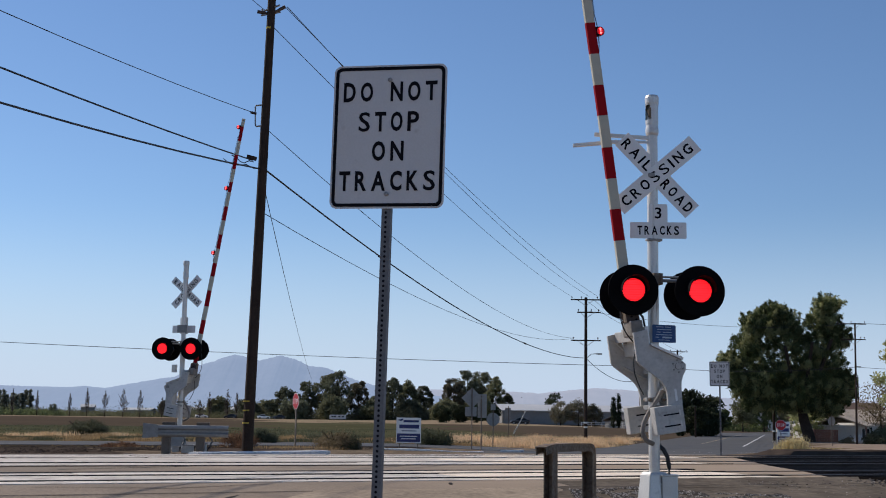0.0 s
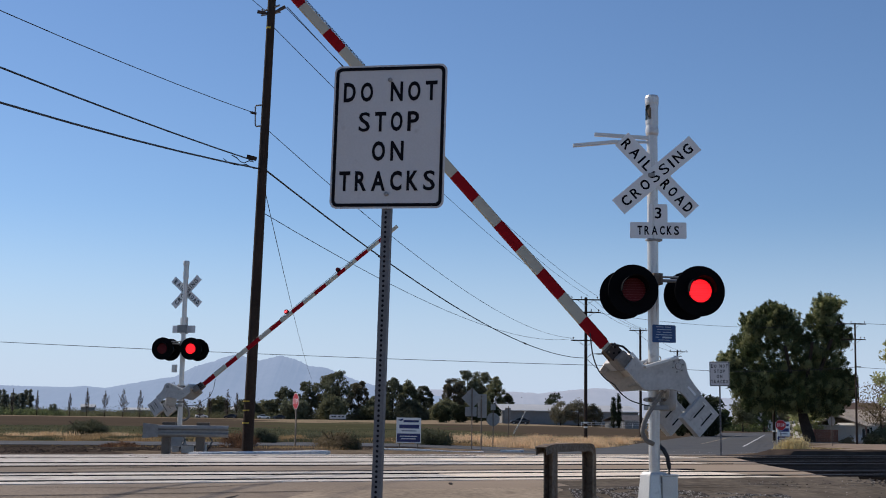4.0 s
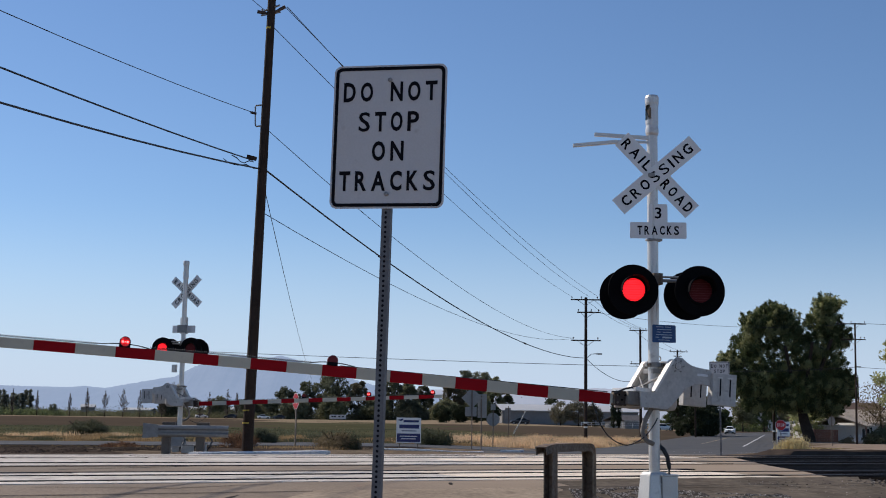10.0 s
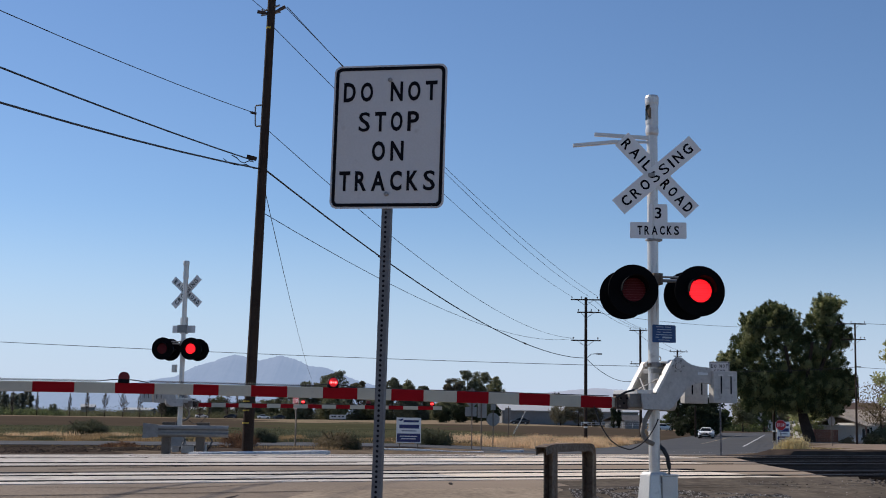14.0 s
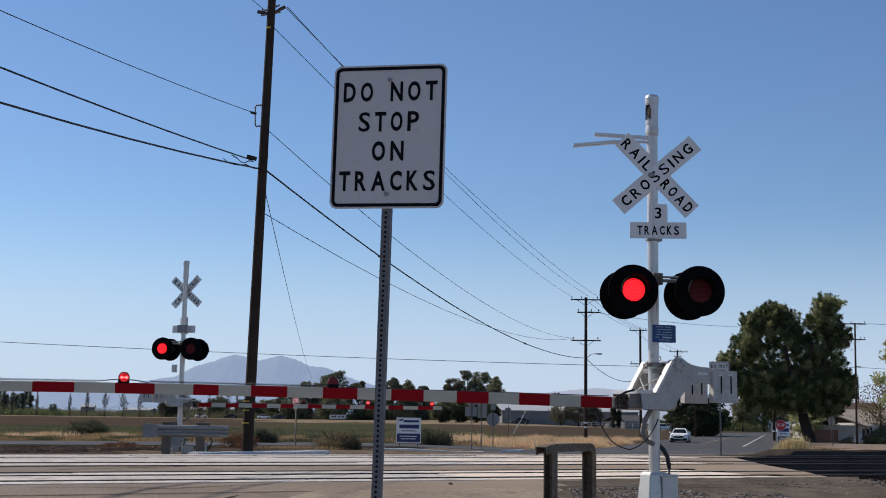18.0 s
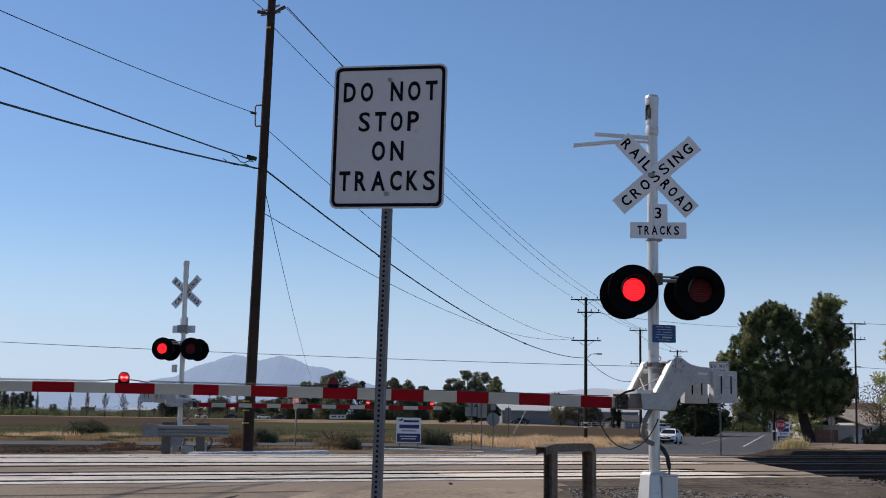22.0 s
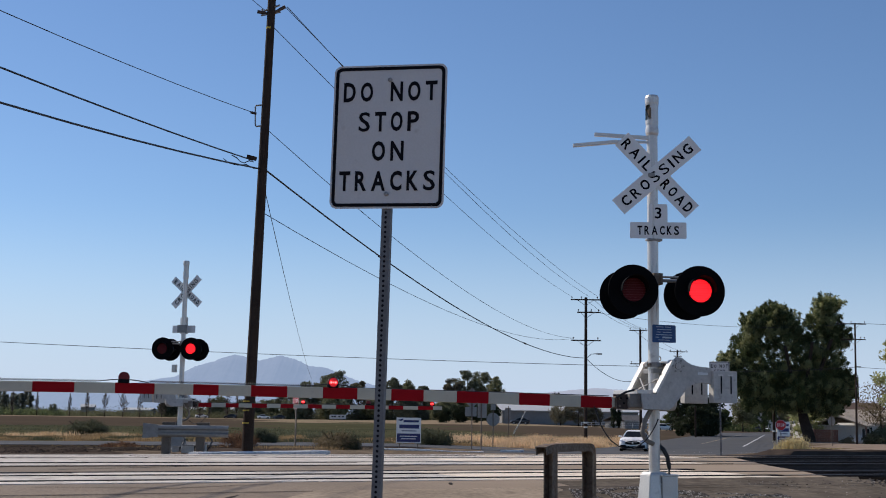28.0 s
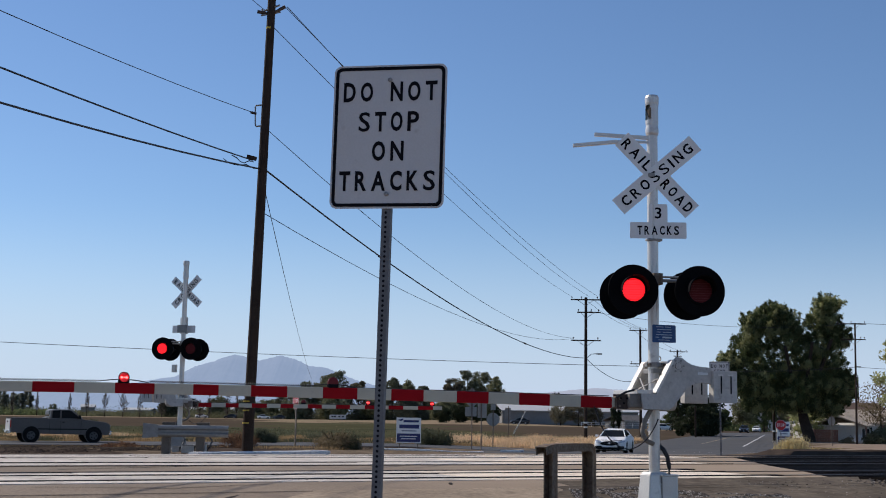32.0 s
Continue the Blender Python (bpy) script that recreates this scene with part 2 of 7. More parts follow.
def tawny(material, color, lo, hi):
    """A tan tone that strengthens towards the road's right edge, in broken patches."""
    nd, ln = material.node_tree.nodes, material.node_tree.links
    bsdf = nd["Principled BSDF"]
    old = bsdf.inputs["Base Color"].links[0].from_socket
    co, dot, ns, add, ramp, mx = (nd.new("ShaderNode" + k) for k in ("TexCoord", "VectorMath", "TexNoise", "Math", "MapRange", "Mix"))
    dot.operation = "DOT_PRODUCT"
    dot.inputs[1].default_value = (math.cos(radians(14.8)), -math.sin(radians(14.8)), 0)
    ns.inputs["Scale"].default_value, ns.inputs["Detail"].default_value = 0.5, 6.0
    add.operation = "MULTIPLY_ADD"
    add.inputs[1].default_value = 5.0
    ramp.interpolation_type = "SMOOTHSTEP"
    ramp.inputs["From Min"].default_value, ramp.inputs["From Max"].default_value = lo + 2.5, hi + 2.5
    mx.data_type = "RGBA"
    mx.inputs[7].default_value = (*color, 1)
    ln.new(co.outputs["Object"], dot.inputs[0])
    ln.new(co.outputs["Object"], ns.inputs["Vector"])
    ln.new(ns.outputs["Fac"], add.inputs[0])
    ln.new(dot.outputs["Value"], add.inputs[2])
    ln.new(add.outputs[0], ramp.inputs["Value"])
    ln.new(ramp.outputs[0], mx.inputs[0])
    ln.new(old, mx.inputs[6])
    ln.new(mx.outputs[2], bsdf.inputs["Base Color"])


tawny(M["asphalt"], (0.32, 0.248, 0.175), -8.0, -1.5)
GROUND = {
    "sand": mat("sandy_shoulder", (0.33, 0.262, 0.188), 0.95, vary=0.32, fine=14, coarse=0.9, bump=0.5, dirt=(0.20, 0.155, 0.11), dirt_amount=0.25, spec=0.05),
    "verge": mat("brown_verge_soil", (0.122, 0.099, 0.073), 0.95, vary=0.5, fine=9, coarse=0.7, bump=0.6, dirt=(0.085, 0.066, 0.050), dirt_amount=0.40, spec=0.05),
    "tan_dirt": mat("tan_dirt", (0.155, 0.120, 0.085), 0.95, vary=0.5, fine=1.6, coarse=0.2, bump=0.4, dirt=(0.08, 0.06, 0.045), dirt_amount=0.3, spec=0.0),
    "dirt": mat("bare_dirt", (0.066, 0.051, 0.040), 0.95, vary=0.5, fine=1.6, coarse=0.12, bump=0.4, dirt=(0.07, 0.055, 0.045), dirt_amount=0.35, spec=0.0),
    "apron": mat("tan_gravel", (0.245, 0.185, 0.135), 0.95, vary=0.25, fine=6, coarse=0.4, bump=0.5, dirt=(0.17, 0.13, 0.10), dirt_amount=0.3, spec=0.08),
    "ballast": mat("dark_ballast", (0.010, 0.0085, 0.0075), 0.95, vary=0.5, fine=14, coarse=0.6, bump=0.8, spec=0.0),
    "weeds": mat("weedy_verge", (0.10, 0.072, 0.038), 0.95, vary=0.55, fine=1.0, coarse=0.1, bump=0.4, dirt=(0.07, 0.075, 0.035), dirt_amount=0.4, spec=0.0),
    "green": mat("green_field", (0.072, 0.070, 0.038), 0.95, vary=0.3, fine=0.5, coarse=0.05, bump=0.3, dirt=(0.08, 0.06, 0.036), dirt_amount=0.3, spec=0.0),
    "brown": mat("ploughed_field", (0.080, 0.062, 0.045), 0.95, vary=0.2, fine=0.4, coarse=0.03, bump=0.3, spec=0.0),
    "pale": mat("far_stubble", (0.25, 0.19, 0.125), 0.95, vary=0.25, fine=0.1, coarse=0.01, bump=0.0, dirt=(0.10, 0.12, 0.06), dirt_amount=0.3, spec=0.0),
}


# ---------------------------------------------------------------- mesh helpers
def part(name, bm, material, parent=None, label="", m=None, smooth=False):
    me = bpy.data.meshes.new(name)
    bm.to_mesh(me)
    bm.free()
    if smooth:
        for p in me.polygons:
            p.use_smooth = True
    me.materials.append(material)
    ob = new(name, me)
    ob.parent = parent
    if m is not None:
        ob.matrix_local = m
    if label:
        ob["label"] = label
    return ob


def again(ob, m, parent=None):
    """One more object on the same mesh, at the pose m."""
    o = bpy.data.objects.new(ob.name.split(".")[0], ob.data)
    scene.collection.objects.link(o)
    o.parent = parent or ob.parent
    o.matrix_local = m
    return o


def thing(name, m, label, category, group="", kind=""):
    ob = new(name)
    ob.empty_display_size = 0.2
    ob.matrix_world = m
    return tagged(ob, label, category, group, kind)


def box(sx, sy, sz, x=0, y=0, z=0, bevel=0.0, bm=None):
    """A box centred at x, y, z."""
    bm2 = bmesh.new()
    bmesh.ops.create_cube(bm2, size=1)
    bmesh.ops.transform(bm2, matrix=Matrix.Translation((x, y, z)) @ Matrix.Diagonal((sx, sy, sz, 1)), verts=bm2.verts)
    if bevel:
        bmesh.ops.bevel(bm2, geom=bm2.edges[:], offset=bevel, segments=2, profile=0.6, affect="EDGES")
    return join(bm, bm2)


def join(bm, bm2):
    if bm is None:
        return bm2
    me = bpy.data.meshes.new("joined")
    bm2.to_mesh(me)
    bm2.free()
    bm.from_mesh(me)
    bpy.data.meshes.remove(me)
    return bm


def rod(p, q, r, r2=None, segs=12, bm=None, caps=True):
    """A round bar from p to q."""
    p, q = Vector(p), Vector(q)
    bm2 = bmesh.new()
    bmesh.ops.create_cone(bm2, cap_ends=caps, segments=segs, radius1=r, radius2=r if r2 is None else r2, depth=(q - p).length)
    turn = (q - p).to_track_quat("Z", "Y").to_matrix().to_4x4()
    bmesh.ops.transform(bm2, matrix=Matrix.Translation((p + q) / 2) @ turn, verts=bm2.verts)
    return join(bm, bm2)


def plate(points, thick, y=0.0, bevel=0.0, bm=None):
    """An outline in x and z, with a thickness along y, centred at y."""
    bm2 = bmesh.new()
    f = bm2.faces.new([bm2.verts.new((a, y - thick / 2, b)) for a, b in points])
    ext = bmesh.ops.extrude_face_region(bm2, geom=[f])
    bmesh.ops.translate(bm2, vec=(0, thick, 0), verts=[v for v in ext["geom"] if isinstance(v, bmesh.types.BMVert)])
    bmesh.ops.recalc_face_normals(bm2, faces=bm2.faces[:])
    if bevel:
        bmesh.ops.bevel(bm2, geom=[e for e in bm2.edges if len(e.link_faces) == 2 and e.calc_face_angle(0) > 0.5], offset=bevel, segments=2, profile=0.6, affect="EDGES")
    return join(bm, bm2)


def rounded(w, h, r, n=5):
    """The outline of a rounded rectangle."""
    pts = []
    for k, (cx, cz) in enumerate(((w / 2 - r, h / 2 - r), (-w / 2 + r, h / 2 - r), (-w / 2 + r, -h / 2 + r), (w / 2 - r, -h / 2 + r))):
        for i in range(n + 1):
            a = math.pi / 2 * (k + i / n)
            pts.append((cx + r * math.cos(a), cz + r * math.sin(a)))
    return pts


def ring(outer, inner, thick, y=0.0):
    """A flat frame between two outlines of equally many points."""
    bm = bmesh.new()
    loops = [[bm.verts.new((a, yy, b)) for a, b in o] for yy in (y - thick / 2, y + thick / 2) for o in (outer, inner)]
    n = len(outer)
    for i in range(n):
        j = (i + 1) % n
        for a, b in ((0, 1), (2, 3), (0, 2), (1, 3)):
            bm.faces.new((loops[a][i], loops[a][j], loops[b][j], loops[b][i]))
    bmesh.ops.recalc_face_normals(bm, faces=bm.faces[:])
    return bm


def tube(points, r, segs=6, bm=None):
    """A round line through the points."""
    bm2 = bmesh.new()
    pts = [Vector(p) for p in points]
    loops = []
    for i, p in enumerate(pts):
        d = (pts[min(i + 1, len(pts) - 1)] - pts[max(i - 1, 0)]).normalized()
        side = d.cross(Vector((0, 0, 1)))
        side = side.normalized() if side.length > 1e-4 else Vector((1, 0, 0))
        up = side.cross(d)
        loops.append([bm2.verts.new(p + r * (math.cos(a) * side + math.sin(a) * up)) for a in [2 * math.pi * k / segs for k in range(segs)]])
    for a, b in zip(loops, loops[1:]):
        for k in range(segs):
            bm2.faces.new((a[k], a[(k + 1) % segs], b[(k + 1) % segs], b[k]))
    bm2.faces.new(loops[0][::-1])
    bm2.faces.new(loops[-1])
    bmesh.ops.recalc_face_normals(bm2, faces=bm2.faces[:])
    return join(bm, bm2)


def lathe(profile, segs=24, axis="z", bm=None):
    """A turned shape from rows of radius and height."""
    bm2 = bmesh.new()
    loops = []
    for r, h in profile:
        loops.append([bm2.verts.new((r * math.cos(a), r * math.sin(a), h)) for a in [2 * math.pi * k / segs for k in range(segs)]])
    for a, b in zip(loops, loops[1:]):
        for k in range(segs):
            bm2.faces.new((a[k], a[(k + 1) % segs], b[(k + 1) % segs], b[k]))
    bm2.faces.new(loops[0][::-1])
    bm2.faces.new(loops[-1])
    bmesh.ops.recalc_face_normals(bm2, faces=bm2.faces[:])
    if axis == "y":
        bmesh.ops.transform(bm2, matrix=pose(0, 0, 0, 90), verts=bm2.verts)
    if axis == "x":
        bmesh.ops.transform(bm2, matrix=pose(0, 0, 0, 0, 90), verts=bm2.verts)
    return join(bm, bm2)


def moved(bm, m):
    bmesh.ops.transform(bm, matrix=m, verts=bm.verts)
    return bm


GLYPHS = {}
WIDE = {"A": 1.2, "I": 0.26, "T": 0.97, "L": 0.88, "O": 1.04, "N": 1.02, "3": 0.9}


def glyph(ch, bold):
    """One letter of the built-in font, its strokes widened by bold: points, and faces."""
    if (ch, bold) not in GLYPHS:
        cu = bpy.data.curves.new("letters", "FONT")
        cu.body, cu.size, cu.extrude, cu.offset, cu.resolution_u = ch, 1.0, 0.0, bold, 3
        ob = bpy.data.objects.new("letters", cu)
        scene.collection.objects.link(ob)
        dg = bpy.context.evaluated_depsgraph_get()
        me = bpy.data.meshes.new_from_object(ob.evaluated_get(dg))
        co = np.array([v.co[:2] for v in me.vertices])
        GLYPHS[ch, bold] = (co - co.min(0), [tuple(q.vertices) for q in me.polygons])
        bpy.data.objects.remove(ob)
        bpy.data.curves.remove(cu)
        bpy.data.meshes.remove(me)
    return GLYPHS[ch, bold]


def letters(text, width, height, x=0.0, z=0.0, y=0.0, depth=0.002, stroke=0.20, spacing=1.0):
    """Upright road-sign capitals of nearly equal width and stroke in x and z, centred, facing -y."""
    gap = 0.42 * spacing
    sizes = [WIDE.get(ch, 1.0) for ch in text]
    unit = width / (sum(sizes) + gap * (len(text) - 1))
    stem = glyph("I", 0.0)[0].max(0)
    bm, at = bmesh.new(), x - width / 2
    for ch, w in zip(text, sizes):
        size = glyph(ch, 0.0)[0].max(0)
        wide = (w * unit / size[0]) / (height / size[1])
        bold = round(min(0.03, max(-0.02, (stroke * stem[1] / (0.35 + 0.65 * wide) - stem[0]) / 2)), 3)
        co, faces = glyph(ch, 0.001 if ch == "I" else bold)
        top = co.max(0)
        vs = [bm.verts.new((at + q[0] / top[0] * w * unit, y - depth, z + (q[1] / top[1] - 0.5) * height)) for q in co]
        for f in faces:
            bm.faces.new([vs[i] for i in f])
        at += (w + gap) * unit
    return bm


# ---------------------------------------------------------------- plan: the tracks run 27 degrees off, the road 14.8 degrees to the right
TA, RA = radians(27.0), radians(14.8)


def track_xy(d, c):
    """Along and across the tracks, to the plan."""
    return d * math.cos(TA) - c * math.sin(TA), d * math.sin(TA) + c * math.cos(TA)


def track_c(x, y):
    return -x * math.sin(TA) + y * math.cos(TA)


def road_xy(u, v):
    """Along the road and to its right, to the plan."""
    return u * math.sin(RA) + v * math.cos(RA), u * math.cos(RA) - v * math.sin(RA)


def road_v(x, y):
    return x * math.cos(RA) - y * math.sin(RA)


def ease(a, b, x):
    t = min(1, max(0, (x - a) / (b - a)))
    return t * t * (3 - 2 * t)


PROFILE = [(-400, -0.3), (-8, 0.0), (0, 0.02), (8, 0.14), (13, 0.30), (14.6, 0.45), (15.7, 0.50), (16.3, 0.40), (16.7, 0.33), (29.0, 0.33), (30, 0.44), (36, 0.42), (42, 0.36), (54, 0.0), (64, -0.08), (75, -0.1), (120, -0.1), (400, 0.3), (450, 0.75), (900, 1.0), (6000, 1.0)]


def lay(rows, c):
    for (a, za), (b, zb) in zip(rows, rows[1:]):
        if c <= b:
            return za + (zb - za) * max(0, (c - a)) / (b - a)
    return rows[-1][1]


def land(x, y):
    """The ground's height."""
    c = track_c(x, y)
    low = 0.40 * ease(46, 75, c) * ease(-0.06, 0.12, x / max(y, 1))
    z = lay(PROFILE, c) - low - 0.9 * ease(150, 420, c) * ease(0.14, 0.24, x / max(y, 1))
    z += 0.85 * ease(150, 320, c) * ease(-0.06, 0.03, x / max(y, 1)) * (1 - ease(0.115, 0.16, x / max(y, 1)))
    v = road_v(x, y)
    under = lay(ROAD_PROFILE, c) - low - 0.08
    if 29 < c < 440 and under < z:
        wide = 2.6 * ease(56, 62, c) * (1 - ease(90, 140, c))
        z += (under - z) * ease(-16.5, -13.5, v) * (1 - ease(-1.6 + wide, 0.6 + wide, v))
    return z


ROAD_PROFILE = [(-400, -0.28), (-8, 0.03), (0, 0.06), (8, 0.2), (12.5, 0.38), (15.5, 0.535), (16, 0.545), (28.4, 0.545), (29.3, 0.52), (31, 0.42), (36, 0.24), (42, 0.10), (54, -0.10), (64, -0.13), (75, -0.10), (120, -0.08), (400, 0.32), (450, 0.77), (900, 1.02), (6000, 1.02)]


def road_z(x, y):
    c = track_c(x, y)
    low = 0.40 * ease(46, 75, c) * ease(-0.06, 0.12, x / max(y, 1))
    return lay(ROAD_PROFILE, c) - low - 0.9 * ease(150, 420, c) * ease(0.14, 0.24, x / max(y, 1))


# ---------------------------------------------------------------- ground
def zone(x, y):
    c, v = track_c(x, y), road_v(x, y)
    w = 1.2 * noise.noise((x * 0.05, y * 0.05, 0))
    if c < 16.0:
        return "apron" if v > -30 else "dirt"
    if c < 29.6:
        return "ballast"
    if v > 2 and 34 < c < 110:
        return "apron"
    if c < 73 and x > -7:
        return "tan_dirt"
    if c < 66:
        return "dirt" if c < 60 + 2 * w or v > -20 else "weeds"
    if c < 98 + 3 * w:
        return "weeds"
    if c < 168 + 4 * w:
        return "green" if x < 4 + 0.02 * y else "brown"
    if -0.02 < x / y < 0.155 and c > 232 + 6 * w:
        return "pale"
    if c < 330 + 8 * w and -0.14 < x / y < 0.0:
        return "green"
    if -0.14 < x / y < 0.0:
        return "pale"
    if c < (320 if x / y > -0.14 else 425) + 8 * w:
        return "brown"
    return "pale"


def ground():
    cs = [-900, -300, -100, -50, -25, -12, -8, -4, 0, 4, 8, 10, 12, 13, 14, 14.6, 15.2, 15.7, 16.3, 16.7, 22, 29, 30, 33, 36, 39, 42, 46, 50, 54, 59, 64, 69, 75, 80, 85, 90, 95, 98, 103, 110, 120, 130, 145, 160, 168, 180, 210, 250, 300, 360, 430, 500, 620, 800, 1100, 1600, 2400, 3600, 4700]
    ds = [-3500, -2400, -1600, -1100, -800, -600, -450, -350, -280] + list(range(-240, 241, 8)) + [280, 350, 450, 600, 800, 1100, 1600, 2400, 3500, 4500]
    keys = list(GROUND)
    verts, faces, mats = [], [], []
    for c in cs:
        for d in ds:
            x, y = track_xy(d, c)
            rough = 0.03 * noise.noise((x * 0.4, y * 0.4, 3)) if not (3 < c < 31) and c > 0 else 0
            verts.append((x, y, land(x, y) + rough))
    n = len(ds)
    for i in range(len(cs) - 1):
        for j in range(n - 1):
            faces.append((i * n + j, i * n + j + 1, (i + 1) * n + j + 1, (i + 1) * n + j))
            x, y = track_xy((ds[j] + ds[j + 1]) / 2, (cs[i] + cs[i + 1]) / 2)
            mats.append(keys.index(zone(x, y)))
    me = bpy.data.meshes.new("ground")
    me.from_pydata(verts, [], faces)
    for k in keys:
        me.materials.append(GROUND[k])
    me.polygons.foreach_set("material_index", mats)
    return tagged(new("ground", me), "flat dry valley floor of dirt, ballast, weeds and ploughed fields", "ground", kind="structure")


def strip(name, rows, z_of, material, kind_label, across=6, step=3.0, lift=0.0, skirt=0.35):
    """A road sheet: rows of (along, left, right) in road coordinates, laid on the land, with edges that reach down."""
    us = []
    for (a, *_), (b, *_) in zip(rows, rows[1:]):
        k = max(1, int((b - a) / (step if a < 130 else 20)))
        us += [a + (b - a) * i / k for i in range(k)]
    us.append(rows[-1][0])
    verts, faces = [], []
    m = across + 3
    for u in us:
        vl, vr = lay([(r[0], r[1]) for r in rows], u), lay([(r[0], r[2]) for r in rows], u)
        line = [vl + (vr - vl) * i / across for i in range(across + 1)]
        pts = [(*road_xy(u, v),) for v in line]
        top = [(x, y, z_of(x, y) + lift) for x, y in pts]
        verts += [(*top[0][:2], top[0][2] - skirt)] + top + [(*top[-1][:2], top[-1][2] - skirt)]
    for i in range(len(us) - 1):
        for j in range(m - 1):
            faces.append((i * m + j, i * m + j + 1, (i + 1) * m + j + 1, (i + 1) * m + j))
    me = bpy.data.meshes.new(name)
    me.from_pydata(verts, [], [f[::-1] for f in faces])
    me.materials.append(material)
    return tagged(new(name, me), kind_label, "road", kind="structure")


ground()
road = strip("road", [(-90, -17, -6.5), (14, -17, -6.2), (17.0, -17, -6.0), (30, -16.8, -6.0), (35.5, -16, 0.0), (40, -14.6, -1.4), (56, -14, -2.0)], road_z, M["asphalt"], "worn grey-brown asphalt road over the level crossing", lift=-0.006)


def crossing_slab():
    verts, faces = [], []
    cs = [14.1, 14.8, 15.5, 16.0, 16.15, 18.5, 21, 25, 28.4, 29.2, 29.25]
    for c in cs:
        for i in range(13):
            v = -17.1 + (17.8 - 0.20 * (c - 16.2) + 0.15 * math.sin(c * 2.1) if c > 16 else 13.9 + 0.2 * math.sin(c * 5)) * i / 12
            x, y = track_xy((v + 0.6665 * c) / 0.7455, c)
            verts.append((x, y, (road_z(x, y) if 14.78 < c < 29.22 else (0.40 if c < 20 else 0.2))))
        verts.append((x + 0.9 + 0.4 * math.sin(c * 1.7), y - 0.25, 0.26))
    n = 14
    for i in range(len(cs) - 1):
        for j in range(n - 1):
            faces.append((i * n + j, i * n + j + 1, (i + 1) * n + j + 1, (i + 1) * n + j))
    me = bpy.data.meshes.new("crossing_slab")
    me.from_pydata(verts, [], faces)
    me.materials.append(M["asphalt"])
    return tagged(new("crossing_slab", me), "worn asphalt between the tracks of the crossing", "road", kind="structure")


crossing_slab()
road_far = strip("road_far", [(56, -14, -2.0), (66, -17, 3.0), (74, -17, 3.0), (84, -13.5, 1.4), (100, -12.4, 0.6), (150, -12.4, 0.0), (1500, -12.4, -2.1)], road_z, M["asphalt_dark"], "dark asphalt road running off towards the houses", lift=0.003)


def frontage():
    verts, faces = [], []
    ds = list(range(-900, -120, 60)) + list(range(-120, 121, 6)) + [160, 240, 400]
    for d in ds:
        for c in (62.8, 63.0, 66.0, 69.0, 72.5, 72.7):
            x, y = track_xy(d, c)
            verts.append((x, y, land(x, y) + (0.028 if 62.9 < c < 72.6 else -0.3)))
    for i in range(len(ds) - 1):
        for j in range(5):
            faces.append((i * 6 + j, i * 6 + j + 1, (i + 1) * 6 + j + 1, (i + 1) * 6 + j)[::-1])
    me = bpy.data.meshes.new("frontage_road")
    me.from_pydata(verts, [], [f[::-1] for f in faces])
    me.materials.append(M["asphalt_dark"])
    return tagged(new("frontage_road", me), "narrow dark asphalt frontage road along the field", "road", kind="structure")


frontage()


def ribbon(name, pts, width, z_of, material, lift, label, parent=None, category="marking"):
    """A thin painted or sealed line on the ground."""
    bm = bmesh.new()
    rows = []
    pts = [Vector(p) for p in pts]
    for i, p in enumerate(pts):
        d = (pts[min(i + 1, len(pts) - 1)] - pts[max(i - 1, 0)]).normalized()
        s = Vector((d.y, -d.x)) * width / 2
        rows.append([bm.verts.new((q.x, q.y, z_of(q.x, q.y) + lift)) for q in (p - s, p + s)])
    for a, b in zip(rows, rows[1:]):
        bm.faces.new((a[0], a[1], b[1], b[0]))
    bmesh.ops.recalc_face_normals(bm, faces=bm.faces[:])
    if parent:
        return part(name, bm, material, parent)
    return tagged(part(name, bm, material), label, category, kind="structure")


def line_on(a, b, n=12):
    return [(a[0] + (b[0] - a[0]) * i / n, a[1] + (b[1] - a[1]) * i / n) for i in range(n + 1)]


# road paint beyond the tracks
ribbon("edge_line", line_on(road_xy(112, -3.0), road_xy(230, -2.5), 40), 0.15, road_z, M["paint"], 0.012, "white painted edge line on dark asphalt")
ribbon("edge_line", [road_xy(77.5 + 0.9 * k, -2.5 + 2.1 * (k / 15) ** 0.8) for k in range(16)], 0.2, road_z, M["paint"], 0.012, "white painted edge line on dark asphalt")
ribbon("centre_line", line_on(road_xy(122, -7.1), road_xy(230, -6.4), 30), 0.13, road_z, M["paint_yellow"], 0.012, "faded yellow centre line on dark asphalt")
for k in range(6):
    ribbon("stop_line_dash", line_on(road_xy(84.3, -7.6 + 0.75 * k), road_xy(84.3, -7.2 + 0.75 * k), 2), 0.3, road_z, M["paint"], 0.012, "worn white dash of a stop line")
ribbon("edge_line", line_on(track_xy(-7, 66.8), track_xy(6, 66.6), 6), 0.12, land, M["paint"], 0.036, "white painted edge line on dark asphalt")

# ---------------------------------------------------------------- railway
RAIL_Z = 0.556
TRACKS = [16.85, 21.7, 26.0]


def rail_mesh(length):
    outline = [(-0.07, -0.17), (0.07, -0.17), (0.07, -0.155), (0.012, -0.135), (0.012, -0.04), (0.036, -0.03), (0.036, -0.004), (0.03, 0.0), (-0.03, 0.0), (-0.036, -0.004), (-0.036, -0.03), (-0.012, -0.04), (-0.012, -0.135), (-0.07, -0.155)]
    bm = plate(outline, length)
    return bm


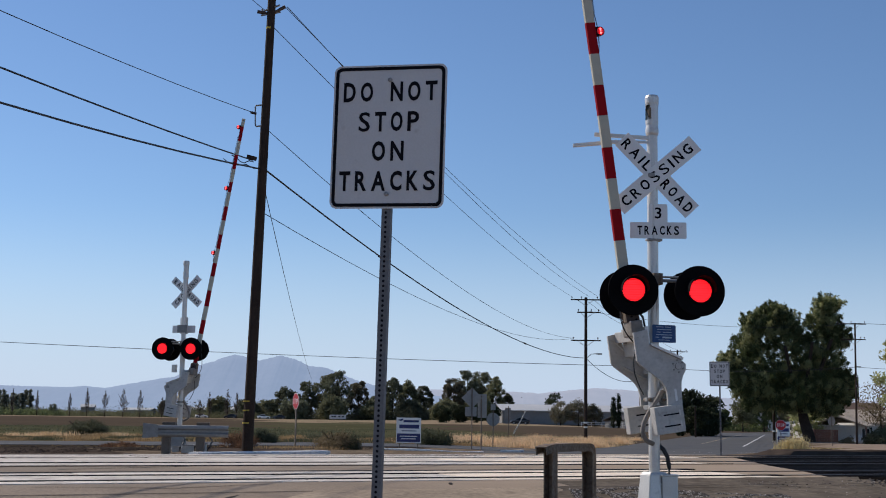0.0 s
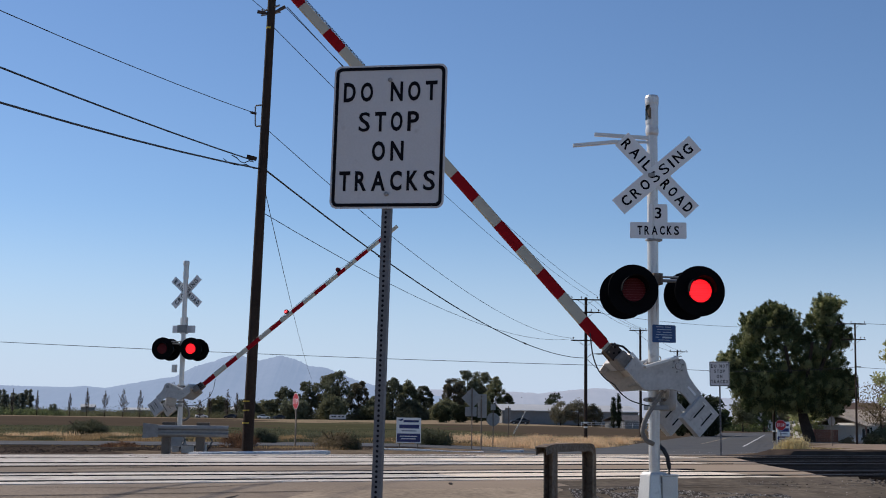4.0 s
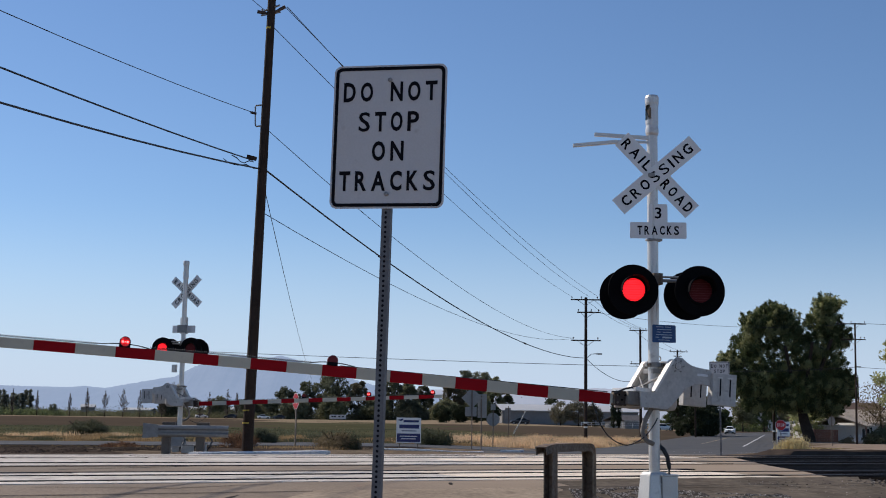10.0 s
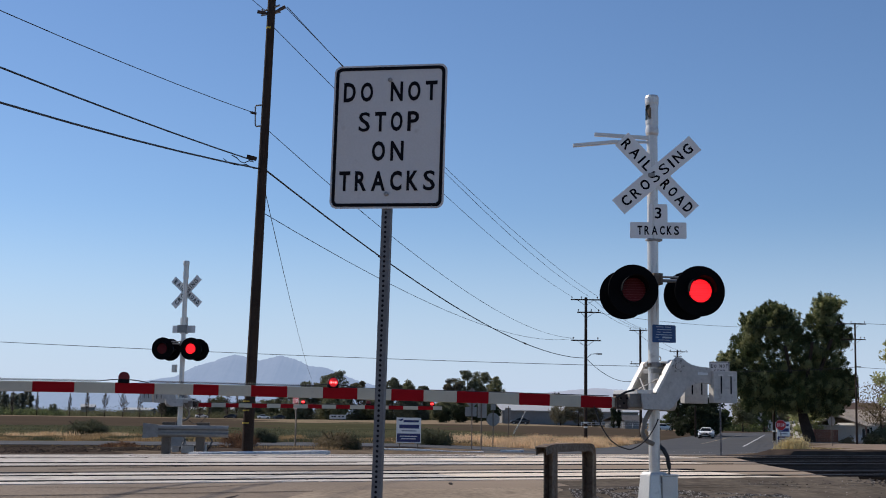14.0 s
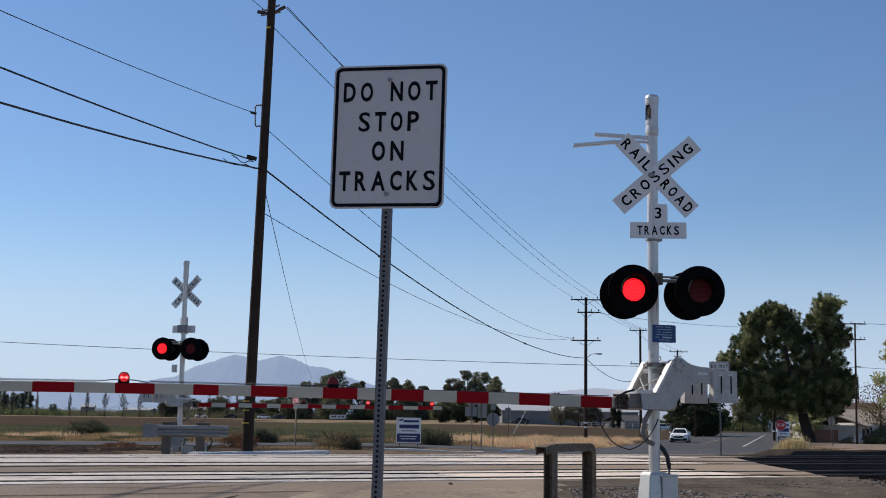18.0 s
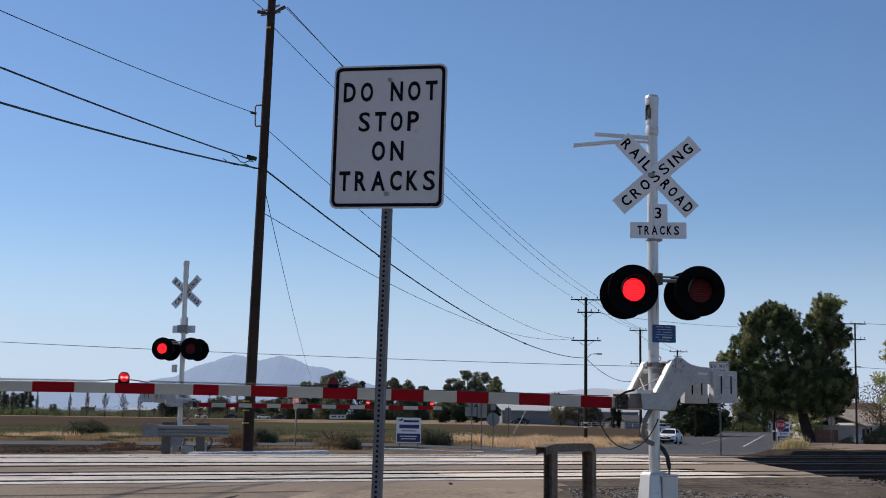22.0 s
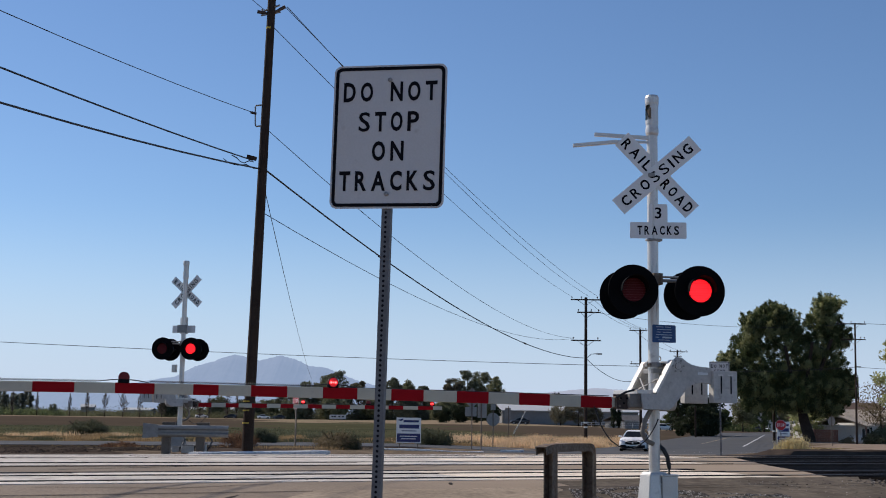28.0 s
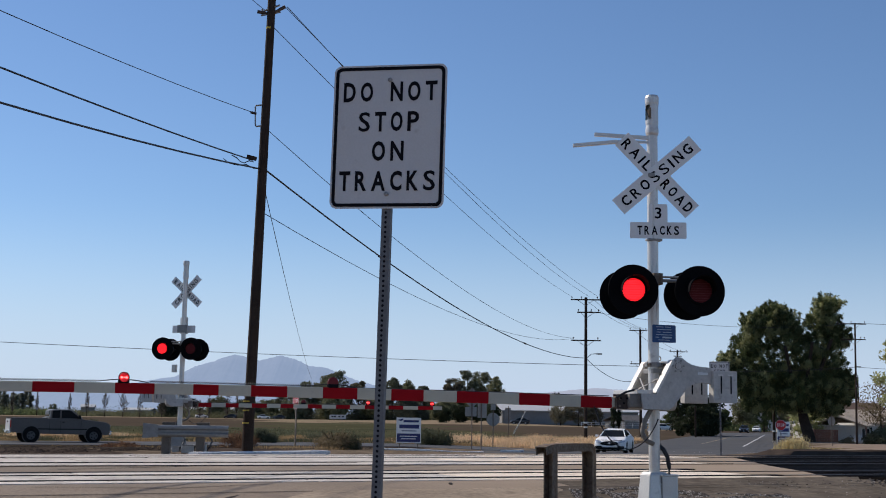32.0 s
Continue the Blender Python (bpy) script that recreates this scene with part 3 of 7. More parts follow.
for k, c0 in enumerate(TRACKS):
    x, y = track_xy(60, c0)
    t = thing("railway_track", Matrix.Translation((x, y, 0)) @ pose(0, 0, 0, 0, 0, 27), "railway track of brown rails on dark oiled ties", "track", "tracks of the level crossing", "structure")
    for off in (0.0, 1.45):
        bm = rail_mesh(420)
        r = part("rail", bm, M["rail_side"], t, m=Matrix.Translation((0, off, RAIL_Z)) @ pose(0, 0, 0, 0, 0, 90))
        part("rail_head", box(420, 0.05, 0.003, 0, 0, 0.0016), M["rail_top"], r, "polished steel running surface", m=pose(0, 0, 0, 0, 0, -90))
    tie = None
    for i in range(-40, 81):
        d = (0.66667 * c0 - 16) / 0.7455 + i * 0.55
        v = 0.7455 * (d) - 0.6665 * c0
        if -17.2 < v < 0.4 or d - 60 > 60:
            continue
        mm = pose(d - 60, 0.725 + random.uniform(-0.04, 0.04), 0.30, 0, 0, random.uniform(-1, 1))
        if tie is None:
            tie = part("tie", box(0.23, 2.6, 0.17, bevel=0.01), M["tie"], t, m=mm)
        else:
            again(tie, mm)

# concrete crossing panels between and beside the rails
crossing = thing("crossing_panels", Matrix.Identity(4), "pale concrete level-crossing panels beside the rails", "crossing", kind="structure")
panel_mesh = {}
for c0 in TRACKS:
    lo, hi = (-16.6 + 0.6665 * c0) / 0.7455, (-0.3 - 0.20 * (c0 - 16.85) + 0.6665 * c0) / 0.7455
    n = int((hi - lo) / 2.44)
    bays = ((c0 - 0.62, c0 - 0.12), (c0 + 0.15, c0 + 1.30), (c0 + 1.57, c0 + {16.85: 2.5, 21.7: 3.62, 26.0: 2.1}[c0]))
    bays = bays[1:] if c0 == 21.7 else bays
    for a, b in bays:
        for i in range(n):
            d = lo + (i + 0.5) * (hi - lo) / n
            w = round(b - a, 2)
            x, y = track_xy(d, (a + b) / 2)
            mm = Matrix.Translation((x, y, 0.5095 + random.uniform(-0.003, 0.003))) @ pose(0, 0, 0, 0, 0, 27)
            kind = (w, "concrete_tawny" if i >= n - 2 else "concrete")
            if kind not in panel_mesh:
                panel_mesh[kind] = part("panel", box((hi - lo) / n - 0.03, w, 0.09, bevel=0.008), M[kind[1]], crossing, m=mm)
            else:
                again(panel_mesh[kind], mm, crossing)
    widths = {16.85: (0.20, 0.07, 0.24), 21.7: (0.05, 0.15, 0.0), 26.0: (0.06, 0.05, 0.0)}[c0]
    for off, w in zip((0.0, 1.45, 2.40), widths):
        if w:
            x, y = track_xy((lo + hi - 0.6) / 2, c0 + off)
            part("rubber_seal", box(hi - lo + 1.4, w, 0.05, bevel=0.006), M["seal"], crossing, "black rubber flangeway seal", m=Matrix.Translation((x, y, 0.5385)) @ pose(0, 0, 0, 0, 0, 27))

# cracks and seals in the asphalt
def crack(points, width=0.035):
    pts = []
    for a, b in zip(points, points[1:]):
        for i in range(8):
            f = i / 8
            pts.append((a[0] + (b[0] - a[0]) * f + random.uniform(-0.03, 0.03), a[1] + (b[1] - a[1]) * f + random.uniform(-0.03, 0.03)))
    pts.append(points[-1])
    ribbon("crack", pts, width, road_z, M["seal"], 0.006, "", road)


crack([track_xy(-9, 14.75), track_xy(-3, 14.85), track_xy(3, 14.8), track_xy(10, 14.95), track_xy(16, 14.9)], 0.035)
crack([(-5.9, 19.9), (-4.6, 21.6), (-4.2, 22.2)], 0.08)
crack([(-6.6, 26.2), (-3.2, 27.9)], 0.06)
crack([(-4.8, 15.2), (-3.2, 15.6), (-2.2, 16.6)], 0.03)
crack([(-7.2, 24.0), (-4.4, 24.6)], 0.05)


def verge():
    """Sloping soil between the shoulder and the first rail, right of the road."""
    top = [(7, 0.10), (9, 0.17), (13, 0.30), (14.6, 0.452), (15.7, 0.503), (16.2, 0.545), (16.7, 0.40)]
    cs, vs = list(np.linspace(7, 16.7, 66)), list(np.linspace(-3.35, 16, 110))
    verts, faces, mats = [], [], []
    for c in cs:
        for v in vs:
            x, y = track_xy((v + 0.6665 * c) / 0.7455, c)
            edge = ease(-3.4, -2.9, v)
            lift = 0.018 + 0.014 * noise.noise((x * 1.3, y * 1.3, 2)) + 0.010 * noise.noise((x * 4, y * 4, 7))
            verts.append((x, y, lay(top, c) + (lift if edge > 0.1 else -0.06) - 0.05 * ease(1, 3, v) * ease(15, 16, c)))
    n = len(vs)
    for i in range(len(cs) - 1):
        for j in range(n - 1):
            faces.append((i * n + j, i * n + j + 1, (i + 1) * n + j + 1, (i + 1) * n + j))
            wob = 0.25 * noise.noise((vs[j] * 0.9, cs[i] * 0.9, 4))
            mats.append(1 if cs[i] > 16.6 - 2.6 * ease(0.5, 2.4, vs[j]) + wob else 0)
    me = bpy.data.meshes.new("ground_verge")
    me.from_pydata(verts, [], faces)
    me.materials.append(GROUND["verge"])
    me.materials.append(GROUND["ballast"])
    me.polygons.foreach_set("material_index", mats)
    return tagged(new("ground_verge", me), "sloping brown soil verge beside the first rail", "ground", kind="structure")


verge()


def shoulder():
    """Sandy strip between the road's edge and the soil verge."""
    top = [(6, 0.10), (8, 0.17), (13, 0.33), (14.6, 0.482), (14.9, 0.508)]
    cs, vs = list(np.linspace(6, 14.86, 46)), list(np.linspace(-5.6, -2.95, 22))
    verts, faces = [], []
    for c in cs:
        for k, v in enumerate(vs):
            v += 0.3 * noise.noise((c * 0.8, 3.3, 1)) if k < 2 else (0.45 * noise.noise((c * 1.4, 8.8, 1)) + 0.15 if k > len(vs) - 3 else 0)
            x, y = track_xy((v + 0.6665 * c) / 0.7455, c)
            rim = 0.05 if k in (0, len(vs) - 1) else 0.0
            verts.append((x, y, lay(top, c) + 0.012 + 0.010 * noise.noise((x * 1.7, y * 1.7, 5)) - rim))
    n = len(vs)
    for i in range(len(cs) - 1):
        for j in range(n - 1):
            faces.append((i * n + j, i * n + j + 1, (i + 1) * n + j + 1, (i + 1) * n + j))
    me = bpy.data.meshes.new("ground_shoulder")
    me.from_pydata(verts, [], faces)
    me.materials.append(GROUND["sand"])
    return tagged(new("ground_shoulder", me), "tan sandy shoulder beside the asphalt", "ground", kind="structure")


shoulder()


def bank():
    """A low dark bank of earth along the far side of the tracks."""
    verts, faces = [], []
    us = np.linspace(0, 1, 60)
    for u in us:
        x, y = track_xy(26.0 + 34 * u, 30.1)
        z = land(x, y)
        h = 0.22 * ease(0, 0.04, u) * (1 + 0.25 * noise.noise((x * 0.8, y * 0.8, 1)))
        for dy, f in ((-0.6, -0.4), (-0.35, 0.8), (-0.05, 1.0), (0.7, 0.9), (2.0, -0.2)):
            verts.append((x - dy * 0.454, y + dy * 0.891, z + h * f + (0.03 * noise.noise((x * 3, dy * 3, 2)) if f > 0 else -0.02)))
    for i in range(len(us) - 1):
        for k in range(4):
            faces.append((i * 5 + k, (i + 1) * 5 + k, (i + 1) * 5 + k + 1, i * 5 + k + 1))
    me = bpy.data.meshes.new("earth_bank")
    me.from_pydata(verts, [], faces)
    me.materials.append(GROUND["dirt"])
    return tagged(new("earth_bank", me), "low dark bank of earth beyond the tracks", "bank", kind="structure")


bank()


# ---------------------------------------------------------------- crossing signals
GATE_STRIPES = [0.82, 1.242, 1.654, 2.056, 2.449, 2.851, 3.266, 3.662, 4.071, 4.479, 4.894, 5.309, 5.673, 5.955, 6.377, 6.801, 7.229, 7.663, 8.07, 8.48, 8.89, 9.25]
FAR_STRIPES = [0.77, 1.19, 1.626, 2.024, 2.42, 2.881, 3.288, 3.676, 4.096, 4.512, 4.926, 5.337, 5.761, 6.054, 6.441, 6.859, 7.273, 7.701, 7.937]
ARM_DROP = (-0.467, -0.495)  # the arm's height against its pivot
BLINK = 0.5484  # seconds from one lamp's turn to the other's
LENS = pose(0, -0.032, 0)


def run(points, n=14):
    """A hanging run of cable, drawn smoothly through the points."""
    pts = [tuple(np.interp(t, range(len(points)), [q[k] for q in points]) for k in range(3)) for t in np.linspace(0, len(points) - 1, n)]
    return [pts[0]] + [tuple((a + 2 * b + c) / 4 for a, b, c in zip(p0, p1, p2)) for p0, p1, p2 in zip(pts, pts[1:], pts[2:])] + [pts[-1]]


LEAD = run([(0, 0, 0), (0.099, 0, -0.253), (0.213, 0, -0.410), (0.344, 0, -0.492), (0.482, 0, -0.525)])
TAIL = run([(0, 0, 0), (-0.04, 0, -0.091), (-0.151, 0, -0.253), (-0.276, 0, -0.344), (-0.393, 0, -0.386)])
movers = {"left": [], "right": []}


def lamp_unit(parent, m, side, flashing=True, deep=1.0):
    """A round black background with hood, housing and red lens; the board behind the ribs shows its lit or its dark face."""
    bg = part("lamp_background", lathe([(0.315, 0.0), (0.32, 0.006), (0.315, 0.014), (0.16, 0.016)], 40, "y"), M["lamp_black"], parent, "matt black round background disc", m=m, smooth=False)
    part("housing", lathe([(0.10, -0.235), (0.135, -0.225), (0.16, -0.205), (0.17, -0.17), (0.172, 0.0)], 28, "y"), M["housing_gloss"], bg, "glossy black lamp housing", smooth=True)
    hood = bmesh.new()
    n, rows = 22, []
    for r in (0.172, 0.166):
        loop = []
        for i in range(n + 1):
            a = radians(-8 + 196 * i / n)
            ln = (0.30 - 0.10 * abs(i / n - 0.5) * 2) * deep
            loop.append((hood.verts.new((r * math.cos(a), -0.012, r * math.sin(a))), hood.verts.new((r * math.cos(a), -ln, r * math.sin(a)))))
        rows.append(loop)
    for loop in rows:
        for (a, b), (c2, d2) in zip(loop, loop[1:]):
            hood.faces.new((a, b, d2, c2))
    for (a, b), (c2, d2) in zip(zip(*rows), list(zip(*rows))[1:]):
        hood.faces.new((a[1], b[1], d2[1], c2[1]))
    bmesh.ops.recalc_face_normals(hood, faces=hood.faces[:])
    part("hood", hood, M["lamp_black"], bg)
    part("lens_rim", ring([(0.165 * math.cos(k * math.pi / 16), 0.165 * math.sin(k * math.pi / 16)) for k in range(32)], [(0.150 * math.cos(k * math.pi / 16), 0.150 * math.sin(k * math.pi / 16)) for k in range(32)], 0.045, -0.03), M["lamp_black"], bg)
    ribs = bmesh.new()
    for k in range(-4, 5):
        z = k * 0.031
        w = math.sqrt(0.15 ** 2 - z * z)
        ribs = box(2 * w, 0.004, 0.0055, 0, -0.045, z, bm=ribs)
    part("lens_rib", ribs, M["red_lens"], bg)
    board = part("lamp_board", lathe([(0.148, 0.0), (0.148, 0.004)], 32, "y"), M["lens_off"], parent, "red lamp board", m=m @ LENS)
    part("lit_face", lathe([(0.143, 0.005), (0.13, 0.009)], 32, "y"), M["red_glow"], board, "lit red lamp face")
    if flashing:
        movers[side].append((board, m @ LENS))
    return bg


def text_on(parent, text, w, h, x, z, y, m=None, spacing=1.0):
    return part("legend", letters(text, w, h, x, z, y, spacing=spacing), M["black_paint"], parent, "black letters " + text, m=m)


def crossbuck(parent, m, two_faced):
    """Two crossed white boards; the rising one lies in front."""
    for turn, words, y in ((-46.6, (("RAIL", -0.35, 0.46), ("ROAD", 0.355, 0.48)), 0.012), (40.6, (("CROSSING", 0.0, 1.10),), 0.0)):
        board = part("crossbuck_board", plate([(-0.625, -0.115), (0.625, -0.115), (0.625, 0.115), (-0.625, 0.115)], 0.008, bevel=0.002), M["white_sign"], parent, "white crossbuck board", m=m @ pose(0, y, 0, 0, -turn, 0) @ Matrix.Scale(0.92 if two_faced else 1.045, 4))
        for word, x, w in words:
            text_on(board, word, w, 0.130, x, 0, -0.004, spacing=1.1)
        if two_faced:
            back = (("RAIL", -0.325, 0.44), ("ROAD", 0.335, 0.46)) if turn > 0 else (("CROSSING", 0.0, 1.03),)
            for word, x, w in back:
                part("legend", letters(word, w, 0.135, x, 0, -0.004, stroke=0.23, spacing=0.9), M["black_paint"], board, "black letters " + word, m=pose(0, 0, 0, 0, 0, 180))


def crossing_signal(name, m, label, p):
    AO = ARM_DROP[p["reverse"]]
    s = thing(name, m, label, "railway signal", "signals of the level crossing")
    top = p["top"]
    part("mast", lathe([(0.072, 0.35), (0.07, 0.36), (0.07, top - 0.52)], 20), M["silver"], s, "silver painted steel mast", smooth=False)
    # bell at the mast's head
    bell = lathe([(0.075, top - 0.53), (0.085, top - 0.50), (0.085, top - 0.45), (0.078, top - 0.40), (0.082, top - 0.36)], 20)
    shell = bmesh.new()
    for r in (0.083, 0.072):
        rows = [[shell.verts.new((r * math.cos(q * math.pi / 16), r * math.sin(q * math.pi / 16), z)) for q in range(32)] for z in (top - 0.38, top - 0.33, top - 0.29, top - 0.17, top - 0.13, top - 0.09)]
        for i in range(5):
            for q in range(32):
                turn = (q + 2) % 16
                if (i in (1, 2) and turn < 7) or (i == 3 and 0 < turn < 6):
                    continue
                shell.faces.new((rows[i][q], rows[i][(q + 1) % 32], rows[i + 1][(q + 1) % 32], rows[i + 1][q]))
    bell = join(bell, shell)
    bell = lathe([(0.086, top - 0.12), (0.090, top - 0.1), (0.090, top - 0.03), (0.080, top), (0.02, top + 0.008)], 20, bm=bell)
    part("bell", bell, M["silver"], s, "silver bell housing with two arched windows")
    part("gong", lathe([(0.01, top - 0.3), (0.05, top - 0.27), (0.06, top - 0.2), (0.05, top - 0.14)], 16), M["rust"], s, "dark bell gong")
    # base casing
    foot = bmesh.new()
    rows = [(0.20, 0.20, 0.0), (0.20, 0.20, 0.05), (0.165, 0.165, 0.08), (0.13, 0.13, 0.46), (0.11, 0.11, 0.49)]
    loops = [[foot.verts.new((sx * a, sy * b, z)) for sx, sy in ((-1, -1), (1, -1), (1, 1), (-1, 1))] for a, b, z in rows]
    for a, b in zip(loops, loops[1:]):
        for k in range(4):
            foot.faces.new((a[k], a[(k + 1) % 4], b[(k + 1) % 4], b[k]))
    foot.faces.new(loops[0][::-1]), foot.faces.new(loops[-1])
    bmesh.ops.bevel(foot, geom=foot.edges[:], offset=0.008, segments=2, affect="EDGES")
    part("base_casing", foot, M["galv" if p["reverse"] else "silver"], s, "silver cast base casing with a dark seam")
    part("casing_seam", box(0.006, 0.004, 0.34, 0.02, -0.156, 0.26), M["black_paint"], s)
    part("junction_box", box(0.22, 0.22, 0.44, 0.135, -0.05, 0.22, bevel=0.012), M["galv" if p["reverse"] else "silver"], s, "silver junction box at the base")
    part("junction_lid", box(0.24, 0.24, 0.025, 0.135, -0.05, 0.452, bevel=0.008), M["silver"], s)
    # conduit from the base to the mechanism
    part("conduit", tube([(0.17, -0.06, 0.46), (0.175, -0.06, 0.55), (0.15, -0.06, 0.68), (0.10, -0.05, 0.77), (0.07, 0.0, 0.82)], 0.028, 8), M["cable"], s, "grey flexible conduit", smooth=True)
    hose = [(0.10, -0.10, 1.50), (0.049, -0.13, 1.499), (-0.031, -0.14, 1.385), (-0.143, -0.14, 1.229), (-0.214, -0.13, 1.088), (-0.228, -0.12, 0.977), (-0.165, -0.10, 0.88), (-0.05, -0.06, 0.84)]
    hose = [tuple(np.interp(t, range(len(hose)), [q[k] for q in hose]) for k in range(3)) for t in np.linspace(0, len(hose) - 1, 36)]
    hose = [hose[0]] + [tuple((a + b + c) / 3 for a, b, c in zip(p0, p1, p2)) for p0, p1, p2 in zip(hose, hose[1:], hose[2:])] + [hose[-1]]
    part("conduit", tube(hose, 0.030, 8), M["hose"], s, "grey-brown flexible conduit", smooth=True)
    part("conduit_elbow", tube([(0.03, -0.12, 1.47), (0.07, -0.12, 1.52), (0.12, -0.10, 1.54), (0.16, -0.06, 1.50), (0.17, -0.02, 1.42)], 0.034, 10), M["silver"], s, "pale conduit elbow", smooth=True)
    # crossbuck and track count
    xm = Matrix.Translation((p["xb"][0], -0.085, p["xb"][1])) @ pose(0, 0, 0, 0, 0, p["face"])
    if p["reverse"]:
        xm = Matrix.Translation((-p["xb"][0], -0.085, p["xb"][1]))
    crossbuck(s, xm, p["reverse"])
    part("clamp", box(0.17, 0.10, 0.05, 0, -0.03, p["xb"][1], bevel=0.008), M["galv"], s, "bolted clamp")
    z = p["plaque"]
    pm = Matrix.Translation((0.035, -0.082, z)) @ pose(0, 0, 0, 0, 0, p["face"])
    outline = [(-0.35, -0.105), (0.35, -0.105), (0.36, -0.095), (0.36, 0.095), (0.35, 0.105), (0.12, 0.105), (0.12, 0.32), (0.105, 0.34), (-0.105, 0.34), (-0.12, 0.32), (-0.12, 0.105), (-0.35, 0.105), (-0.36, 0.095), (-0.36, -0.095)]
    plq = part("track_count_plate", plate(outline, 0.006), M["white_sign"], s, "white plate reading 3 TRACKS", m=pm)
    text_on(plq, "3", 0.085, 0.145, 0, 0.225, -0.004)
    text_on(plq, "TRACKS", 0.53, 0.115, 0.0, 0.0, -0.004)
    part("clamp", box(0.20, 0.09, 0.03, 0, -0.03, z - 0.12, bevel=0.006), M["galv"], s, "bolted clamp")
    # lamps, one pair to each side
    zl = p["lamps"]
    f = pose(0, 0, 0, 0, 0, p["lamp_face"])
    base = Matrix.Translation((p["lamp_x"], 0, zl)) @ f
    for side, x in (("left", -0.42), ("right", 0.42)):
        lamp_unit(s, base @ pose(x, -0.33, 0), side if not p["reverse"] else "none", not p["reverse"])
        other = {"left": "right", "right": "left"}[side]
        lamp_unit(s, base @ pose(x, 0.30, -0.0, 0, 0, 180), other if p["reverse"] else "none", p["reverse"], 0.5 if p["reverse"] else 1.0)
    part("lamp_crossarm", moved(rod((-0.42, 0, 0.16), (0.42, 0, 0.16), 0.022, bm=rod((-0.36, 0.07, 0.215), (0.36, 0.07, 0.215), 0.014)), base), M["galv"], s, "steel pipe between the lamps")
    for x in (-0.42, 0.42):
        part("lamp_bracket", moved(rod((x, -0.16, 0.0), (x, 0.20, 0.0), 0.03, bm=rod((x, 0, 0.0), (x, 0, 0.17), 0.025)), base), M["galv"], s)
    part("crossarm_clamp", box(0.13, 0.16, 0.15, 0.02, -0.03, zl + 0.17, bevel=0.012), M["rust"], s, "brown crossarm clamp")
    # small plate
    if not p["reverse"]:
        bp = part("notice_plate", plate(rounded(0.33, 0.225, 0.015), 0.004), M["blue_sign"], s, "small blue notice with illegible white print", m=Matrix.Translation((0.105, -0.085, p["notice"])))
        for k, (w, x) in enumerate(((0.10, -0.06), (0.08, 0.055), (0.20, 0.0), (0.06, -0.075), (0.12, 0.045), (0.23, 0.0), (0.05, -0.095), (0.13, 0.04), (0.16, 0.0))):
            row = (0, 0, 1, 2, 2, 3, 4, 4, 5)[k]
            part("print_bar", box(w, 0.002, 0.008 if k != 7 else 0.020, x, -0.003, 0.085 - 0.033 * row), M["print_pale"], bp)
        zb = p["xb"][1]
        turn_back = pose(0, 0, 0, 0, 0, p["face"])
        part("bracket", box(0.78, 0.03, 0.05, -0.36, -0.03, 0, bevel=0.004), M["silver"], s, "drilled steel bracket", m=Matrix.Translation((0, 0, zb + 0.49)) @ turn_back @ pose(0, 0, 0, 0, 3.5, 0))
        part("bracket", box(0.50, 0.03, 0.035, -0.30, -0.03, 0, bevel=0.004), M["silver"], s, "steel bracket", m=Matrix.Translation((0, 0, zb + 0.44)) @ turn_back)
        part("reflector_vane", box(0.58, 0.05, 0.045, -0.74, -0.05, 0, bevel=0.004), M["silver"], s, "flat grey vane", m=Matrix.Translation((0, 0, zb + 0.48)) @ turn_back @ pose(0, 0, 0, 0, -5.5, 0))
    else:
        part("relay_box", box(0.13, 0.10, 0.22, 0.24, 0.0, p["lamps"] - 0.55, bevel=0.01), M["silver"], s, "small grey box")
        part("plate_back", box(0.30, 0.01, 0.22, 0.0, 0.10, z, bevel=0.003), M["galv"], s)
    # gate mechanism
    px, pz = p["pivot"]
    part("gear_housing", lathe([(0.05, -0.56), (0.13, -0.545), (0.155, -0.48), (0.16, 0.02), (0.14, 0.06), (0.04, 0.075)], 24), M["silver_old"], s, "pale rounded gear housing", m=Matrix.Translation((px + 0.05, 0.16, pz)), smooth=True)
    part("lifting_eye", ring([(0.035 * math.cos(k * math.pi / 8), 0.035 * math.sin(k * math.pi / 8)) for k in range(16)], [(0.024 * math.cos(k * math.pi / 8), 0.024 * math.sin(k * math.pi / 8)) for k in range(16)], 0.012), M["galv"], s, m=Matrix.Translation((px - 0.02, 0.18, pz + 0.11)))
    part("drive_shaft", rod((px, -0.30, pz), (px, 0.50, pz), 0.045), M["galv"], s)
    part("mechanism_clamp", box(0.22, 0.26, 0.06, 0.05, 0.04, pz - 0.06, bevel=0.01), M["galv"], s)
    part("mechanism_clamp", box(0.22, 0.26, 0.06, 0.05, 0.04, pz - 0.52, bevel=0.01), M["galv"], s)
    for zc in (pz + 0.02, pz - 0.42):
        part("collar", lathe([(0.074, zc - 0.03), (0.094, zc - 0.026), (0.094, zc + 0.026), (0.074, zc + 0.03)], 20), M["galv"], s, "bolted steel collar round the mast")
        for q in (-0.105, 0.105):
            part("collar_bolt", rod((q, -0.11, zc), (q, 0.06, zc), 0.016, segs=8), M["rust"], s)
            part("collar_lug", box(0.05, 0.07, 0.05, q, -0.03, zc, bevel=0.006), M["galv"], s)
    gate = part("gate", box(0.14, 0.64, 0.10, -0.44, 0.12, -0.40, bevel=0.01), M["silver_old"], s, "counterweighted crossing gate with a red and white arm", m=Matrix.Translation((px, 0, pz)))
